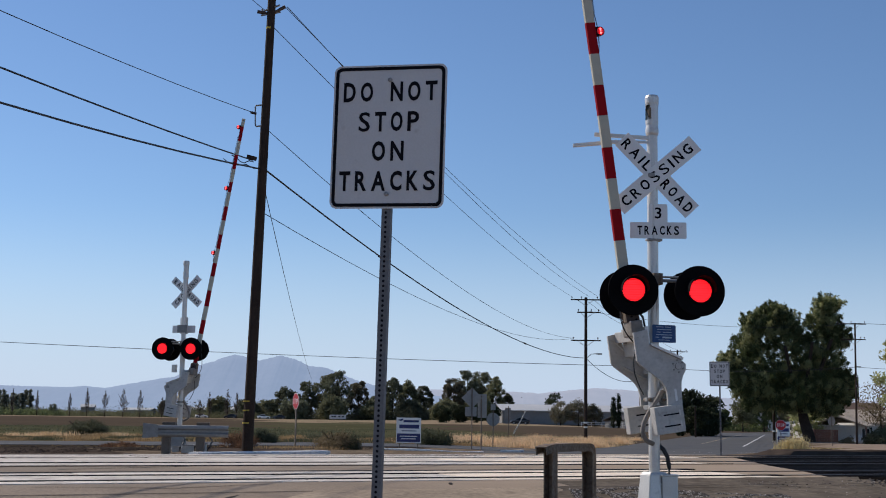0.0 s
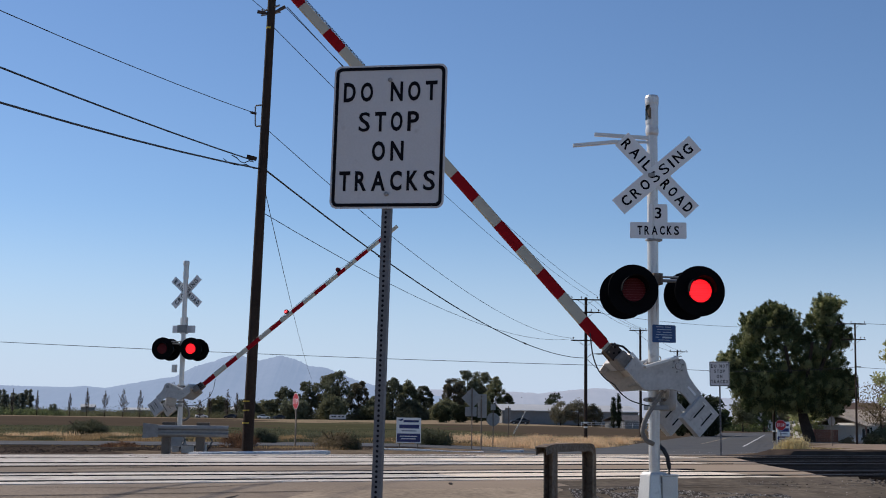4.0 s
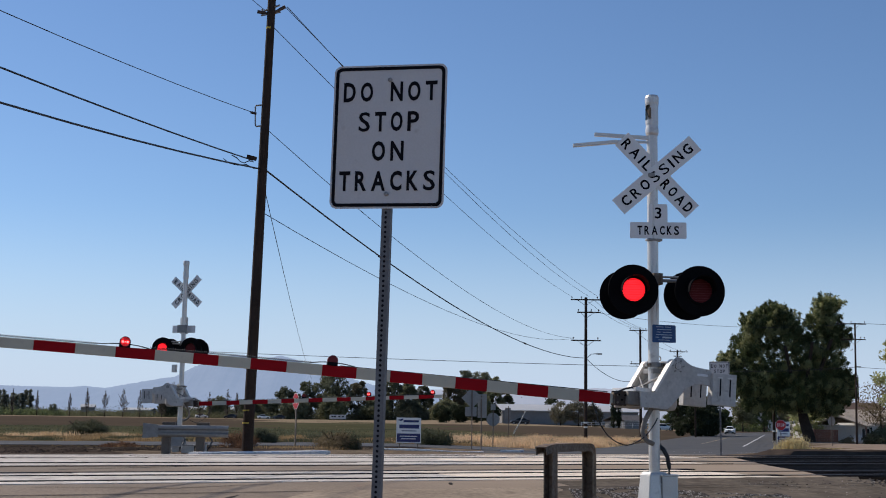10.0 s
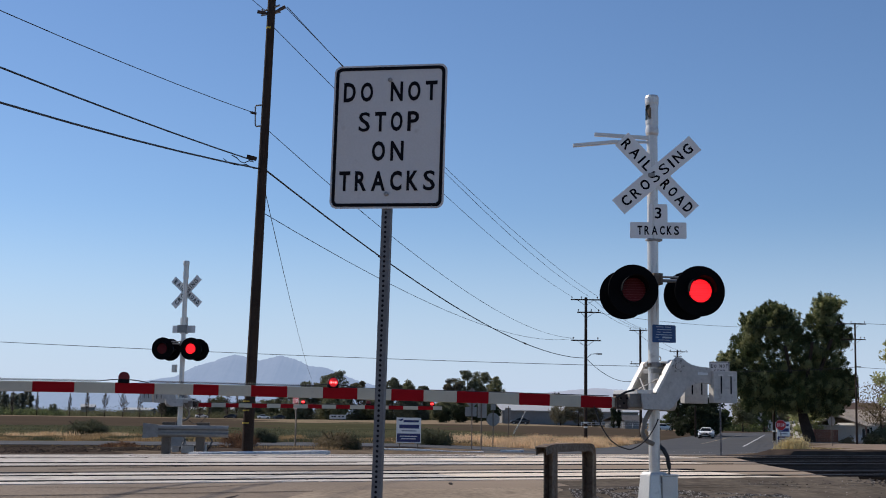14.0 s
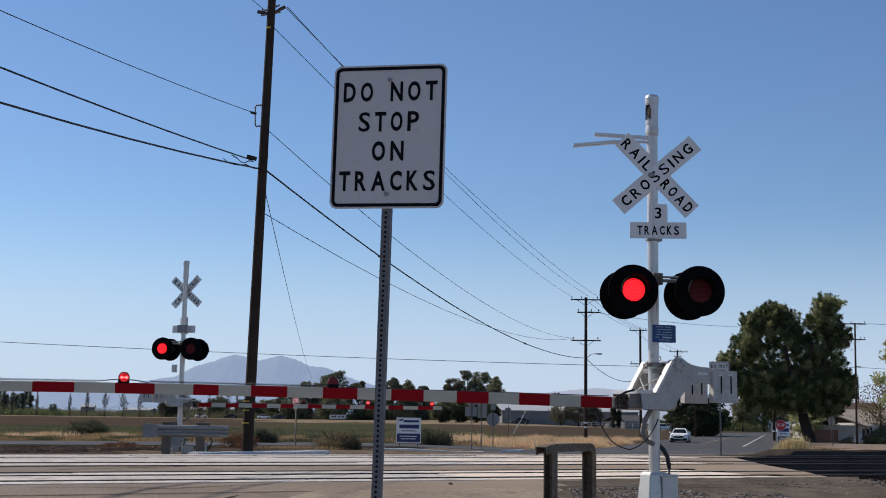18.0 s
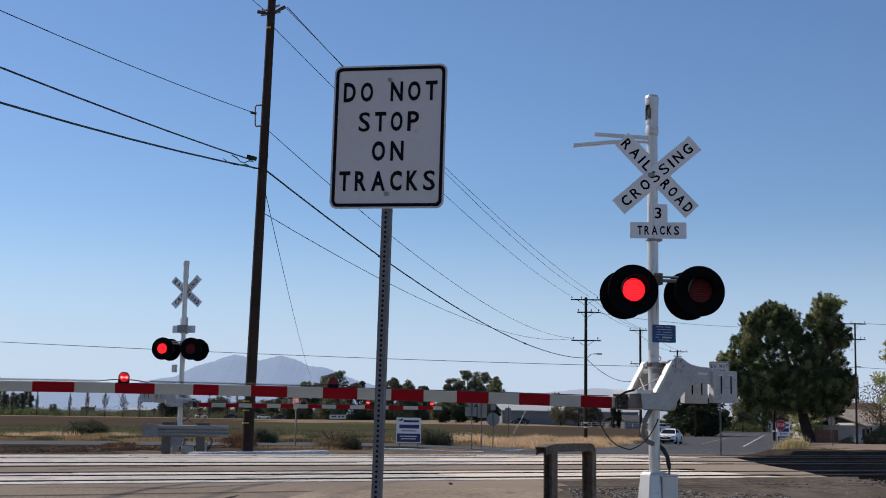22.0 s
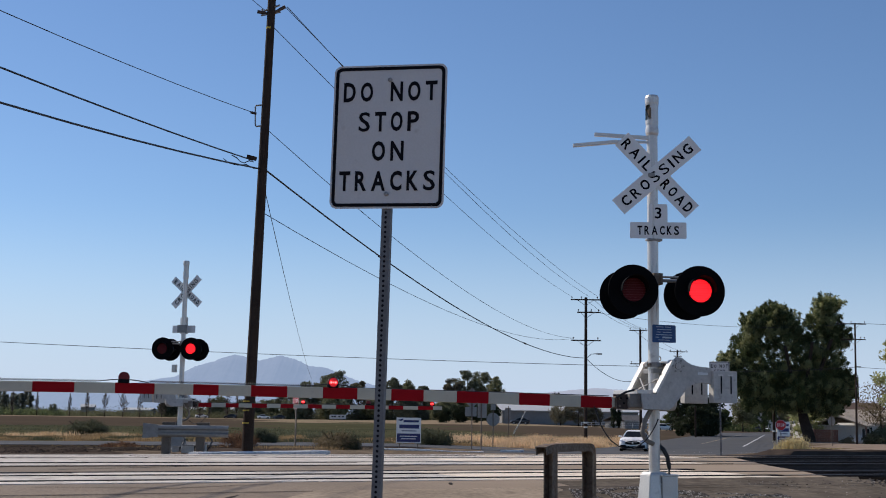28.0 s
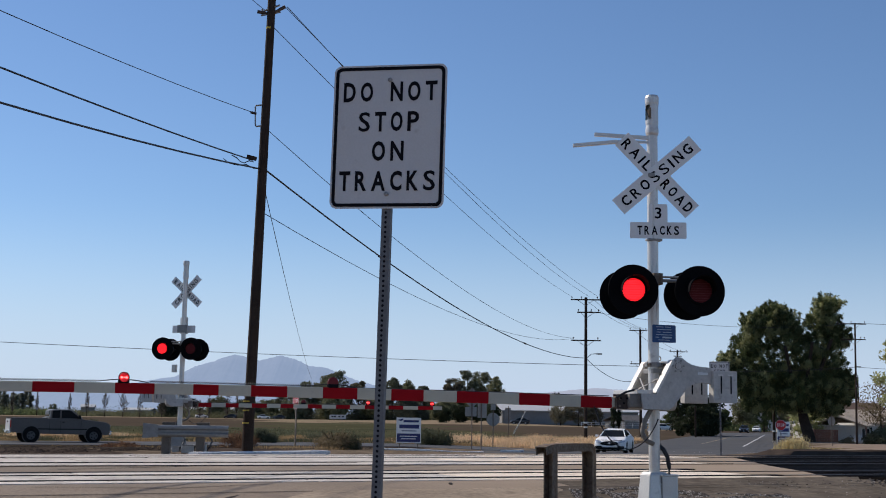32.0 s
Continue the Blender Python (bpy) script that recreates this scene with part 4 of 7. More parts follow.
    outline = [(-0.50, -0.355), (-0.30, -0.35), (-0.07, 0.06), (-0.01, 0.115), (0.06, 0.105), (0.13, 0.055), (0.20, 0.022), (0.30, 0.004), (0.47, -0.008), (0.47, -0.215), (0.40, -0.205), (0.32, -0.20), (0.24, -0.215), (0.17, -0.25), (0.10, -0.315), (0.04, -0.385), (-0.02, -0.455), (-0.07, -0.512), (-0.13, -0.55), (-0.48, -0.55)]
    for y in (-0.27, 0.46):
        pl = part("side_plate", plate(outline, 0.035, y, bevel=0.006), M["silver_old"], gate, "grey cast side plate")
        flange = plate([(-0.30, -0.35), (-0.07, 0.06), (-0.095, 0.075), (-0.33, -0.34)], 0.11, y)
        part("flange", flange, M["silver"], gate, "white edge flange")
        wt = part("counterweight", box(0.34, 0.12, 0.40, 0.635, y - 0.02, -0.245, bevel=0.008), M["silver_old"], gate, "slotted grey counterweight")
        # bright sky in the gap beside the counterweight, painted on as a white strip
        part("spacer", box(0.15, 0.006, 0.030, 0.35, y - 0.020, -0.085, bevel=0.002), M["white_sign"], gate, "white strip for the sky seen through a gap")
        for x in (0.575, 0.715):
            part("slot", box(0.018, 0.004, 0.22, x, y - 0.082, -0.22), M["black_paint"], gate)
            part("slot", box(0.018, 0.004, 0.22, x, y + 0.042, -0.22), M["black_paint"], gate)
        for k in range(3):
            a, b = ((-0.42, -0.50), (-0.22, -0.30), (-0.06, -0.40))[k]
            part("rib", rod((a, y + (0.03 if y < 0 else -0.03), b), (a + 0.22, y + (0.03 if y < 0 else -0.03), b + (0.22, 0.20, 0.36)[k]), 0.014, segs=6), M["silver_old"], gate, "cast stiffening rib")
        for x in (0.575, 0.715):
            part("lifting_clip", box(0.07, 0.012, 0.018, x - 0.01, y - 0.085, -0.10, bevel=0.003), M["silver"], gate)
        for k in range(6):
            a = k * math.pi / 3
            part("bolt", lathe([(0.012, 0), (0.012, 0.012)], 8, "y", bm=None), M["galv"], gate, m=Matrix.Translation((0.075 * math.cos(a), y - 0.018, 0.075 * math.sin(a) - 0.0)))
        part("hub_cap", lathe([(0.045, 0.0), (0.04, 0.014), (0.01, 0.016)], 20, "y"), M["silver_old"], gate, m=Matrix.Translation((0, y - 0.017, 0)))
    part("cross_brace", rod((-0.45, -0.25, -0.50), (-0.45, 0.44, -0.40), 0.014), M["galv"], gate)
    part("cross_brace", rod((-0.16, -0.25, -0.12), (-0.40, 0.44, -0.40), 0.012), M["galv"], gate)
    part("cross_brace", rod((-0.40, -0.25, -0.40), (-0.16, 0.44, -0.12), 0.012), M["galv"], gate)
    part("cover_plate", box(0.30, 0.62, 0.012, -0.38, 0.10, -0.345, bevel=0.003), M["silver"], gate, "white cover plate between the side plates")
    ay = p["arm_y"]
    part("socket_housing", box(0.20, 0.26, 0.17, -0.53, ay, AO + 0.02, bevel=0.02), M["hose"], gate, "stained tan housing behind the socket")
    part("ledge", box(0.36, 0.66, 0.05, -0.36, 0.10, -0.332, bevel=0.006), M["silver"], gate, "white ledge across the side plates")
    part("arm_socket", box(0.17, 0.09, 0.15, -0.70, ay, AO, bevel=0.012), M["rust"], gate, "stained steel arm socket")
    part("socket_frame", box(0.15, 0.012, 0.18, -0.69, ay - 0.06, AO + 0.01, bevel=0.003, bm=box(0.15, 0.012, 0.18, -0.69, ay + 0.06, AO + 0.01, bevel=0.003)), M["rail_side"], gate, "dark stained clamp cheeks")
    for q in range(3):
        part("clamp_bolt", rod((-0.64 - 0.045 * q, ay - 0.085, AO + 0.05 - 0.06 * (q % 2)), (-0.64 - 0.045 * q, ay + 0.085, AO + 0.05 - 0.06 * (q % 2)), 0.012, segs=8), M["lamp_black"], gate)
    part("arm_conduit", tube([(-0.78, ay - 0.05, AO + 0.06), (-0.66, ay - 0.10, AO + 0.13), (-0.52, ay - 0.06, AO + 0.16), (-0.38, ay, AO + 0.13)], 0.014, 6), M["cable"], gate, "black lamp wire into the mechanism")
    part("shear_bolts", rod((-0.74, ay - 0.08, AO + 0.045), (-0.74, ay + 0.08, AO + 0.045), 0.014, bm=rod((-0.74, ay - 0.08, AO - 0.045), (-0.74, ay + 0.08, AO - 0.045), 0.014)), M["rust"], gate)
    def bow(q):
        """How far the long arm arches above a straight line."""
        return 0.0 if p["reverse"] else 0.017 * (1 - ((q - 4.5) / 3.2) ** 2)

    st = p["stripes"]
    for k, (a, b) in enumerate(zip(st, st[1:])):
        h = (0.140 - 0.0042 * (a - 1)) * (0.84 if p["reverse"] else 1.0)
        tilt = math.degrees(math.atan((bow(b) - bow(a)) / (b - a)))
        part("arm_section", box(b - a, 0.05 if a < 5.6 else 0.042, h, bevel=0.006), M["arm_red" if k % 2 == 0 else "arm_white"], gate, ("red" if k % 2 == 0 else "white") + " reflective section of the arm", m=pose(-(a + b) / 2, ay, AO + bow((a + b) / 2), 0, tilt, 0))
    part("arm_stub", box(0.10, 0.045, 0.12, -0.80, ay, AO, bevel=0.004), M["arm_white"], gate)
    # wire along the top, and the lamps
    wires = bmesh.new()
    for a, b in ((p["lamps_on_arm"][0] + 0.25, p["lamps_on_arm"][1] - 0.28), (p["lamps_on_arm"][1] + 0.28, p["lamps_on_arm"][2] - 0.25)):
        n = int((b - a) / 0.0062)
        pts = [(-(a + (b - a) * k / n), ay + 0.012 * math.cos(k * math.pi / 2), AO + 0.085 - 0.0021 * (a - 1) + bow(a + (b - a) * k / n) + 0.011 * math.sin(k * math.pi / 2)) for k in range(n + 1)]
        wires = tube(pts, 0.005, 3, wires)
    wires = tube([(-0.85, ay, AO + 0.076), (-2.4, ay, AO + 0.072 + bow(2.4)), (-p["lamps_on_arm"][0] + 0.1, ay, AO + 0.068 + bow(p["lamps_on_arm"][0]))], 0.006, 5, wires)
    for l in p["lamps_on_arm"][:2]:
        for q in (-1, 1):
            wires = tube([(-l + q * 0.05, ay, AO + 0.106 + bow(l) - 0.0021 * (l - 1)), (-l + q * 0.15, ay, AO + 0.098 + bow(l) - 0.0021 * (l - 1)), (-l + q * 0.27, ay, AO + 0.08 + bow(l + 0.27 * q) - 0.0021 * (l - 1))], 0.006, 5, wires)
    part("arm_wire", wires, M["cable"], gate, "black coiled lamp wire")
    for k, l in enumerate(p["lamps_on_arm"]):
        part("lamp_foot", box(0.12, 0.066, 0.045, -l, ay, AO + 0.088 + bow(l) - 0.0021 * (l - 1), bevel=0.008), M["black_paint"], gate)
        part("arm_lamp", lathe([(0.045, -0.03), (0.059, -0.022), (0.061, 0.022), (0.045, 0.03)], 24, "y"), M["red_lens"], gate, "round red arm lamp", m=Matrix.Translation((-l, ay, AO + 0.128 + bow(l) - 0.0021 * (l - 1))))
        place = Matrix.Translation((-l, ay, AO + 0.128 + bow(l) - 0.0021 * (l - 1))) @ pose(0, 0, 0, 0, 0, 180 if p["reverse"] else 0)
        turn = part("arm_lamp_board", lathe([(0.052, 0.0305), (0.050, 0.0335)], 24, "y"), M["arm_glow"], gate, "lit red face of the arm lamp", m=place)
        for q in (-0.026, 0.0, 0.026):
            part("diode", rod((q, -0.0385, 0), (q, -0.033, 0), 0.0135 if q else 0.008, segs=10), M["hot_glow"], turn, "bright red diode")
        if k < 2:
            movers["left" if k == 1 else "right"].append((turn, place))
    # the slack cable hangs in two runs: one from the arm, one from the mast
    lead = part("gate_cable", tube(LEAD, 0.008, 6), M["cable"], s, "black slack cable hanging from the gate arm", smooth=True)
    tail = part("gate_cable", tube(TAIL, 0.008, 6), M["cable"], s, "black slack cable running to the mast", smooth=True)
    return s, gate, Vector((px, 0, pz)), lead, tail


NEAR = crossing_signal("crossing_signal", Matrix.Translation((2.69, 16.15, 0.30)) @ pose(0, 0, 0, 0, 0, 18.26), "silver crossing signal with crossbuck, red lamps and gate",
    dict(top=5.32, xb=(0.02, 4.26), plaque=3.54, lamps=2.745, face=-20, lamp_face=-16, lamp_x=0.11, notice=2.22, pivot=(0.187, 1.808), arm_y=-0.087, reverse=False, stripes=GATE_STRIPES, lamps_on_arm=(4.362, 6.711, 8.761)))
FAR = crossing_signal("crossing_signal", Matrix.Translation((-7.41, 36.5, 0.42)) @ pose(0, 0, 0, 0, 0, 180 - 16), "silver crossing signal seen from behind, with lamps and gate",
    dict(top=5.42, xb=(0.0, 4.53), plaque=3.45, lamps=2.87, face=0, lamp_face=7.8, lamp_x=0.08, notice=2.3, pivot=(0.171, 1.79), arm_y=0.08, reverse=True, stripes=FAR_STRIPES, lamps_on_arm=(3.962, 5.859, 7.67)))


for x, y, w, h in ((-7.0, 35.7, 0.34, 0.20), (-6.62, 35.8, 0.26, 0.28), (-7.35, 35.75, 0.2, 0.14)):
    jb = thing("junction_box", Matrix.Translation((x, y, land(x, y) - 0.02)) @ pose(0, 0, 0, 0, 0, 12), "small grey junction box at the signal's foot", "junction box", "boxes at the signal's foot")
    part("body", box(w, 0.2, h, 0, 0, h / 2, bevel=0.012), M["silver_old"], jb)
    part("lid", box(w + 0.03, 0.23, 0.03, 0, 0, h + 0.012, bevel=0.006), M["galv"], jb)
    part("conduit", tube([(w * 0.3, 0, 0.02), (w * 0.3 + 0.12, -0.05, 0.20), (w * 0.3 + 0.2, 0.1, 0.36), (w * 0.3 + 0.1, 0.3, 0.5)], 0.022, 6), M["cable"], jb)


# ---------------------------------------------------------------- signs
def square_post(bm_len, parent, m, r=0.024):
    """A perforated square steel tube, with its holes as dark discs on two faces."""
    post = part("post", box(2 * r, 2 * r, bm_len, 0, 0, bm_len / 2, bevel=0.003), M["post_steel"], parent, "perforated square steel post", m=m)
    holes = bmesh.new()
    n = int(bm_len / 0.0254)
    for k in range(n):
        z = 0.02 + k * 0.0254
        holes = holes_at(holes, z, r)
    tagged(part("post_holes", holes, M["black_paint"], post, "punched holes"), kind="stuff")
    return post


def holes_at(bm, z, r):
    for a in (0, 90):
        c, s2 = math.cos(radians(a)), math.sin(radians(a))
        vs = []
        for k in range(8):
            x, zz = 0.0072 * math.cos(k * math.pi / 4), 0.0072 * math.sin(k * math.pi / 4)
            y = -(r + 0.0012)
            vs.append(bm.verts.new((x * c + y * s2, -x * s2 + y * c, z + zz)))
        bm.faces.new(vs)
    return bm


def no_stop_sign(m, height, lean, label, near=True):
    """The white sign that forbids stopping, on its post; height is that of the panel's centre."""
    s = thing("traffic_sign", m, label, "traffic sign", "signs against stopping on the tracks")
    tilt = pose(0, 0, 0, 0, lean, 0)
    square_post(height + 0.30, s, tilt)
    pm = tilt @ Matrix.Translation((0, -0.030, height))
    panel = part("panel", plate(rounded(0.61, 0.762, 0.038, 6), 0.003), M["sign_old"], s, "white sheet panel with rounded corners", m=pm)
    part("border", ring(rounded(0.590, 0.742, 0.032, 6), rounded(0.556, 0.708, 0.020, 6), 0.001, -0.0028), M["black_paint"], panel)
    for w, wd, x, z in (("DO", 0.160, -0.170, 0.238), ("NOT", 0.250, 0.130, 0.238), ("STOP", 0.325, 0.0, 0.078), ("ON", 0.170, 0.0, -0.078), ("TRACKS", 0.515, 0.0, -0.236)):
        part("legend", letters(w, wd, 0.105, x, z, -0.0022, depth=0.001, stroke=0.19), M["black_paint"], panel, "black letters " + w)
    for z in (0.30, -0.305):
        part("bolt", lathe([(0.012, 0.0), (0.012, 0.006), (0.006, 0.010)], 12, "y"), M["galv"], panel, "sign bolt", m=Matrix.Translation((0.0, -0.002, z)))


no_stop_sign(Matrix.Translation((-0.329, 6.52, 0.10)) @ pose(0, 0, 0, 0, 0, -12.5), 2.758, 0.90, "white DO NOT STOP ON TRACKS sign on a perforated post")
no_stop_sign(Matrix.Translation((8.63, 39.5, 0.36)) @ pose(0, 0, 0, 0, 0, -14), 2.57, -0.3, "white DO NOT STOP ON TRACKS sign beyond the tracks")


# ---------------------------------------------------------------- motion
def flip_rows(m, on_even, lit_first):
    """A board that turns its lit face (180 degrees about its upright) to the front by turns."""
    rows, angle = [], (0.0 if lit_first else 180.0)
    rows.append((0.0, m @ pose(0, 0, 0, 0, 0, angle)))
    if not on_even:
        for q in range(3):
            angle += 60
            rows.append(((1 + q) / FPS, m @ pose(0, 0, 0, 0, 0, angle)))
    k, t = 1, BLINK
    while t < 31.9:
        f = round(t * FPS) - 1
        whole = round(t) * FPS
        if abs(t * FPS - whole) < 0.3:
            f = whole - 3 if k % 2 == (0 if on_even else 1) else whole
        elif f < whole < f + 3:
            f = whole if t * FPS > whole else whole - 3
        rows.append((f / FPS, m @ pose(0, 0, 0, 0, 0, angle)))
        for q in range(3):
            angle += 60
            rows.append(((f + 1 + q) / FPS, m @ pose(0, 0, 0, 0, 0, angle)))
        k += 1
        t = BLINK * k
    rows.append((32.0, m @ pose(0, 0, 0, 0, 0, angle)))
    return rows


NEAR_GATE = [(0, 81.45), (0.5, 80.65), (1, 76.65), (1.5, 70.2), (2, 64.5), (2.5, 59.5), (3, 54.2), (3.5, 49.4), (4.2, 42.68), (4.9, 36.03), (5.5, 30.57), (6, 25.97), (6.5, 21.8), (7, 18.02), (7.5, 14.38), (8, 11.78), (8.5, 9.54), (9, 7.48), (9.5, 5.49), (10, 3.68), (10.5, 2.09), (11, 0.48), (11.3, 0.18), (11.7, 0.36), (32, 0.36)]
FAR_GATE = [(0, 80.1), (0.5, 79.3), (1, 73.0), (1.5, 66.39), (2, 60.15), (2.5, 54.41), (3, 48.09), (3.5, 42.83), (4.2, 35.7), (4.9, 29.3), (5.5, 23.6), (6, 20.0), (6.5, 16.8), (7, 14.05), (7.5, 11.3), (8, 8.85), (8.5, 7.05), (9, 5.4), (9.5, 3.75), (10, 2.22), (10.5, 0.98), (11, -0.18), (11.3, -0.27), (11.7, -0.09), (32, -0.09)]


# ---------------------------------------------------------------- poles and lines
def line_pole(x, y, base, height, r0, r1, lean=(0, 0), label="dark creosoted wooden utility pole"):
    p = thing("utility_pole", Matrix.Translation((x, y, base)), label, "utility pole", "utility poles")
    bm = rod((0, 0, -0.3), (lean[0], lean[1], height), r0, r1, 14)
    part("pole", bm, M["pole_wood"], p)
    return p


def crossarm(p, z, x0, x1, dx=0.0, turn=0.0, pins=(0.1, 0.35, 0.65, 0.9), thick=0.11):
    m = pose(dx, 0, z, 0, 0, turn)
    a = part("crossarm", box(x1 - x0, 0.09, thick, (x0 + x1) / 2, -0.14, 0, bevel=0.01), M["pole_wood"], p, "wooden crossarm", m=m)
    for f in pins:
        part("insulator", lathe([(0.02, 0), (0.02, 0.1), (0.055, 0.12), (0.06, 0.18), (0.03, 0.24)], 10), M["insulator"], a, m=Matrix.Translation((x0 + (x1 - x0) * f, -0.14, thick / 2)))
    for q in (x0 * 0.55, x1 * 0.55):
        part("brace", rod((q, -0.16, -0.03), (0, -0.16, -0.55), 0.02, segs=6), M["galv"], a)
    return a


near_pole = line_pole(-5.70, 38.0, 0.40, 16.0, 0.168, 0.118, (0.335, 0))
for z in (0.80, 1.17, 1.44):
    part("marker_band", lathe([(0.170, z), (0.170, z + 0.035)], 14), M["yellow"], near_pole, "yellow marker band")
part("marker_band", lathe([(0.128, 12.86), (0.128, 12.92)], 14), M["yellow"], near_pole, m=Matrix.Translation((0.265, 0, 0)))
arm = part("arm_bracket", rod((-0.02, 0, 13.42), (0.53, -0.05, 13.62), 0.03, bm=rod((-0.02, 0, 13.5), (-0.02, 0, 13.42), 0.03, bm=rod((0.55, 0, 13.42), (-0.05, 0, 13.3), 0.03))), M["galv"], near_pole, m=Matrix.Translation((0.02, 0, 0)))
part("post_insulator", rod((0.30, 0, 13.35), (0.72, -0.05, 13.58), 0.035, 0.06, bm=rod((0.24, 0, 13.35), (-0.14, 0, 13.42), 0.035, 0.06)), M["insulator"], near_pole, "grey post insulators")
part("conduit_hoop", tube([(0.10, -0.05, 10.45), (-0.08, -0.05, 10.43), (-0.10, -0.05, 10.38), (-0.08, -0.05, 9.82), (-0.05, -0.05, 9.78), (0.10, -0.05, 9.80)], 0.025, 6), M["galv"], near_pole, "bent steel bracket")
part("arm_stub", box(0.30, 0.09, 0.12, 0, 0, 0, bevel=0.01), M["pole_wood"], near_pole, m=pose(-0.15, -0.08, 8.80, 0, 14, 0))
part("drip_loop", tube([(-0.75, -0.15, 8.86), (-0.6, -0.15, 8.78), (-0.48, -0.15, 8.66), (-0.36, -0.15, 8.62), (-0.22, -0.12, 8.70), (-0.08, -0.12, 8.66)], 0.016, 6, tube([(-1.0, -0.15, 8.75), (-0.8, -0.15, 8.60), (-0.55, -0.15, 8.55), (-0.3, -0.12, 8.58), (-0.05, -0.12, 8.45)], 0.014, 6)), M["cable"], near_pole, "black drip loops of cable")
part("clevis", rod((-0.06, -0.05, 10.18), (-0.24, -0.05, 10.22), 0.04), M["insulator"], near_pole)

P1 = line_pole(12.78, 113.0, -0.5, 12.9, 0.17, 0.12, (0.04, 0))
crossarm(P1, 12.68, -1.33, 1.30, pins=(0.04, 0.36, 0.9))
crossarm(P1, 11.55, -0.75, 1.35, pins=(0.05, 0.6, 0.9))
crossarm(P1, 9.05, -1.33, 1.35, pins=(0.1, 0.9))
part("marker_band", lathe([(0.175, 1.35), (0.175, 1.5)], 12), M["silver"], P1)
part("marker_band", lathe([(0.175, 1.75), (0.175, 1.9)], 12), M["silver"], P1)
lampholder = part("lamp_arm", tube([(0.1, -0.1, 7.5), (0.5, -0.1, 7.85), (1.0, -0.1, 7.9)], 0.035, 6), M["galv"], P1, "grey street lamp arm")
part("lamp_head", box(0.5, 0.2, 0.12, 1.2, -0.1, 7.88, bevel=0.03), M["galv"], P1, "grey street lamp head")
P2 = line_pole(22.95, 147.0, -0.6, 12.7, 0.17, 0.12)
crossarm(P2, 12.55, -1.3, 0.75, pins=(0.06, 0.6, 0.94))
crossarm(P2, 8.7, -1.2, 0.4, pins=(0.1,))
P3 = line_pole(35.2, 190.0, -0.9, 13.1, 0.17, 0.12)
crossarm(P3, 12.85, -1.2, 1.5, pins=(0.05, 0.6, 0.92))
crossarm(P3, 12.2, -0.6, 0.6, pins=(0.5,))
P4 = line_pole(44.1, 136.0, -0.55, 12.85, 0.12, 0.085, (0.15, 0))
crossarm(P4, 12.75, -1.9, 1.3, pins=(0.05, 0.5, 0.95))
crossarm(P4, 11.1, -1.4, 1.2, pins=(0.08, 0.8, 0.95))
part("side_arm", rod((0, 0, 8.2), (0.7, 0, 8.2), 0.04), M["pole_wood"], P4)
part("side_arm", rod((0, 0, 5.8), (-0.9, 0, 5.75), 0.03), M["pole_wood"], P4)
P6 = line_pole(39.0, 150.0, -0.77, 8.5, 0.17, 0.13)
part("marker_band", lathe([(0.18, 1.3), (0.18, 1.5)], 12), M["silver"], P6)
P5 = line_pole(62.0, 190.0, -0.9, 9.5, 0.15, 0.11)
P7 = line_pole(34.2, 172.0, -0.8, 4.5, 0.12, 0.1)


def cable(name, a, b, sag, r, label="black sagging overhead cable between poles", n=28):
    pts = []
    for i in range(n + 1):
        k = i / n
        pts.append((a[0] + (b[0] - a[0]) * k, a[1] + (b[1] - a[1]) * k, a[2] + (b[2] - a[2]) * k - 4 * sag * k * (1 - k)))
    return tagged(part(name, tube(pts, r, 5), M["cable"]), label, "cable", "overhead lines")


BACK = (-24.0, -37.0)
# heavy cables to the pole behind on the left
cable("overhead_cable", (-5.80, 37.9, 10.58), (BACK[0], BACK[1], 11.0), 2.1, 0.011)
cable("overhead_cable", (-5.82, 37.9, 9.12), (BACK[0], BACK[1], 10.2), 1.75, 0.022)
cable("overhead_cable", (-5.60, 37.9, 8.86), (BACK[0], BACK[1], 9.9), 2.62, 0.026)
cable("overhead_cable", (-5.62, 37.9, 13.85), (BACK[0], BACK[1], 15.0), 0.5, 0.010)
# onwards to the pole across the crossing
cable("overhead_cable", (-5.45, 38.0, 8.86), (12.70, 112.9, 7.0), 1.40, 0.028)
cable("overhead_cable", (-5.00, 38.0, 14.0), (13.9, 112.8, 12.45), 0.75, 0.012)
cable("overhead_cable", (-4.92, 38.0, 13.98), (13.1, 112.8, 12.45), 0.85, 0.012)
cable("overhead_cable", (-5.35, 38.0, 13.35), (11.6, 112.8, 12.4), 0.75, 0.012)
cable("overhead_cable", (-5.40, 38.0, 10.08), (11.6, 112.8, 8.75), 1.45, 0.012)
cable("overhead_cable", (-5.45, 38.0, 7.52), (11.6, 112.8, 8.7), 1.30, 0.012)
cable("service_drop", (-5.45, 38.0, 8.3), (-15.2, 150.0, 5.9), 0.5, 0.012, "thin drooping service wire to the trees")
for a in (-0.1, 0.62, 1.2):
    cable("overhead_cable", (12.8 + a, 113, 12.3), (22.9 + a * 0.7, 147, 12.1), 0.5, 0.016)
cable("overhead_cable", (12.85, 112.9, 6.95), (22.9, 146.9, 6.4), 1.0, 0.028)
for a in (-0.9, 0.7):
    cable("overhead_cable", (23 + a, 147, 12.1), (35.2 + a, 190, 12.1), 0.5, 0.018)
cable("overhead_cable", (-62.0, 131.0, 9.30), (22.9, 146.9, 7.82), 0.35, 0.030)
cable("overhead_cable", (22.9, 146.9, 7.82), (44.2, 136.0, 7.6), 0.5, 0.026)
cable("overhead_cable", (44.2, 136.0, 12.3), (78.0, 120.0, 11.6), 0.5, 0.02)
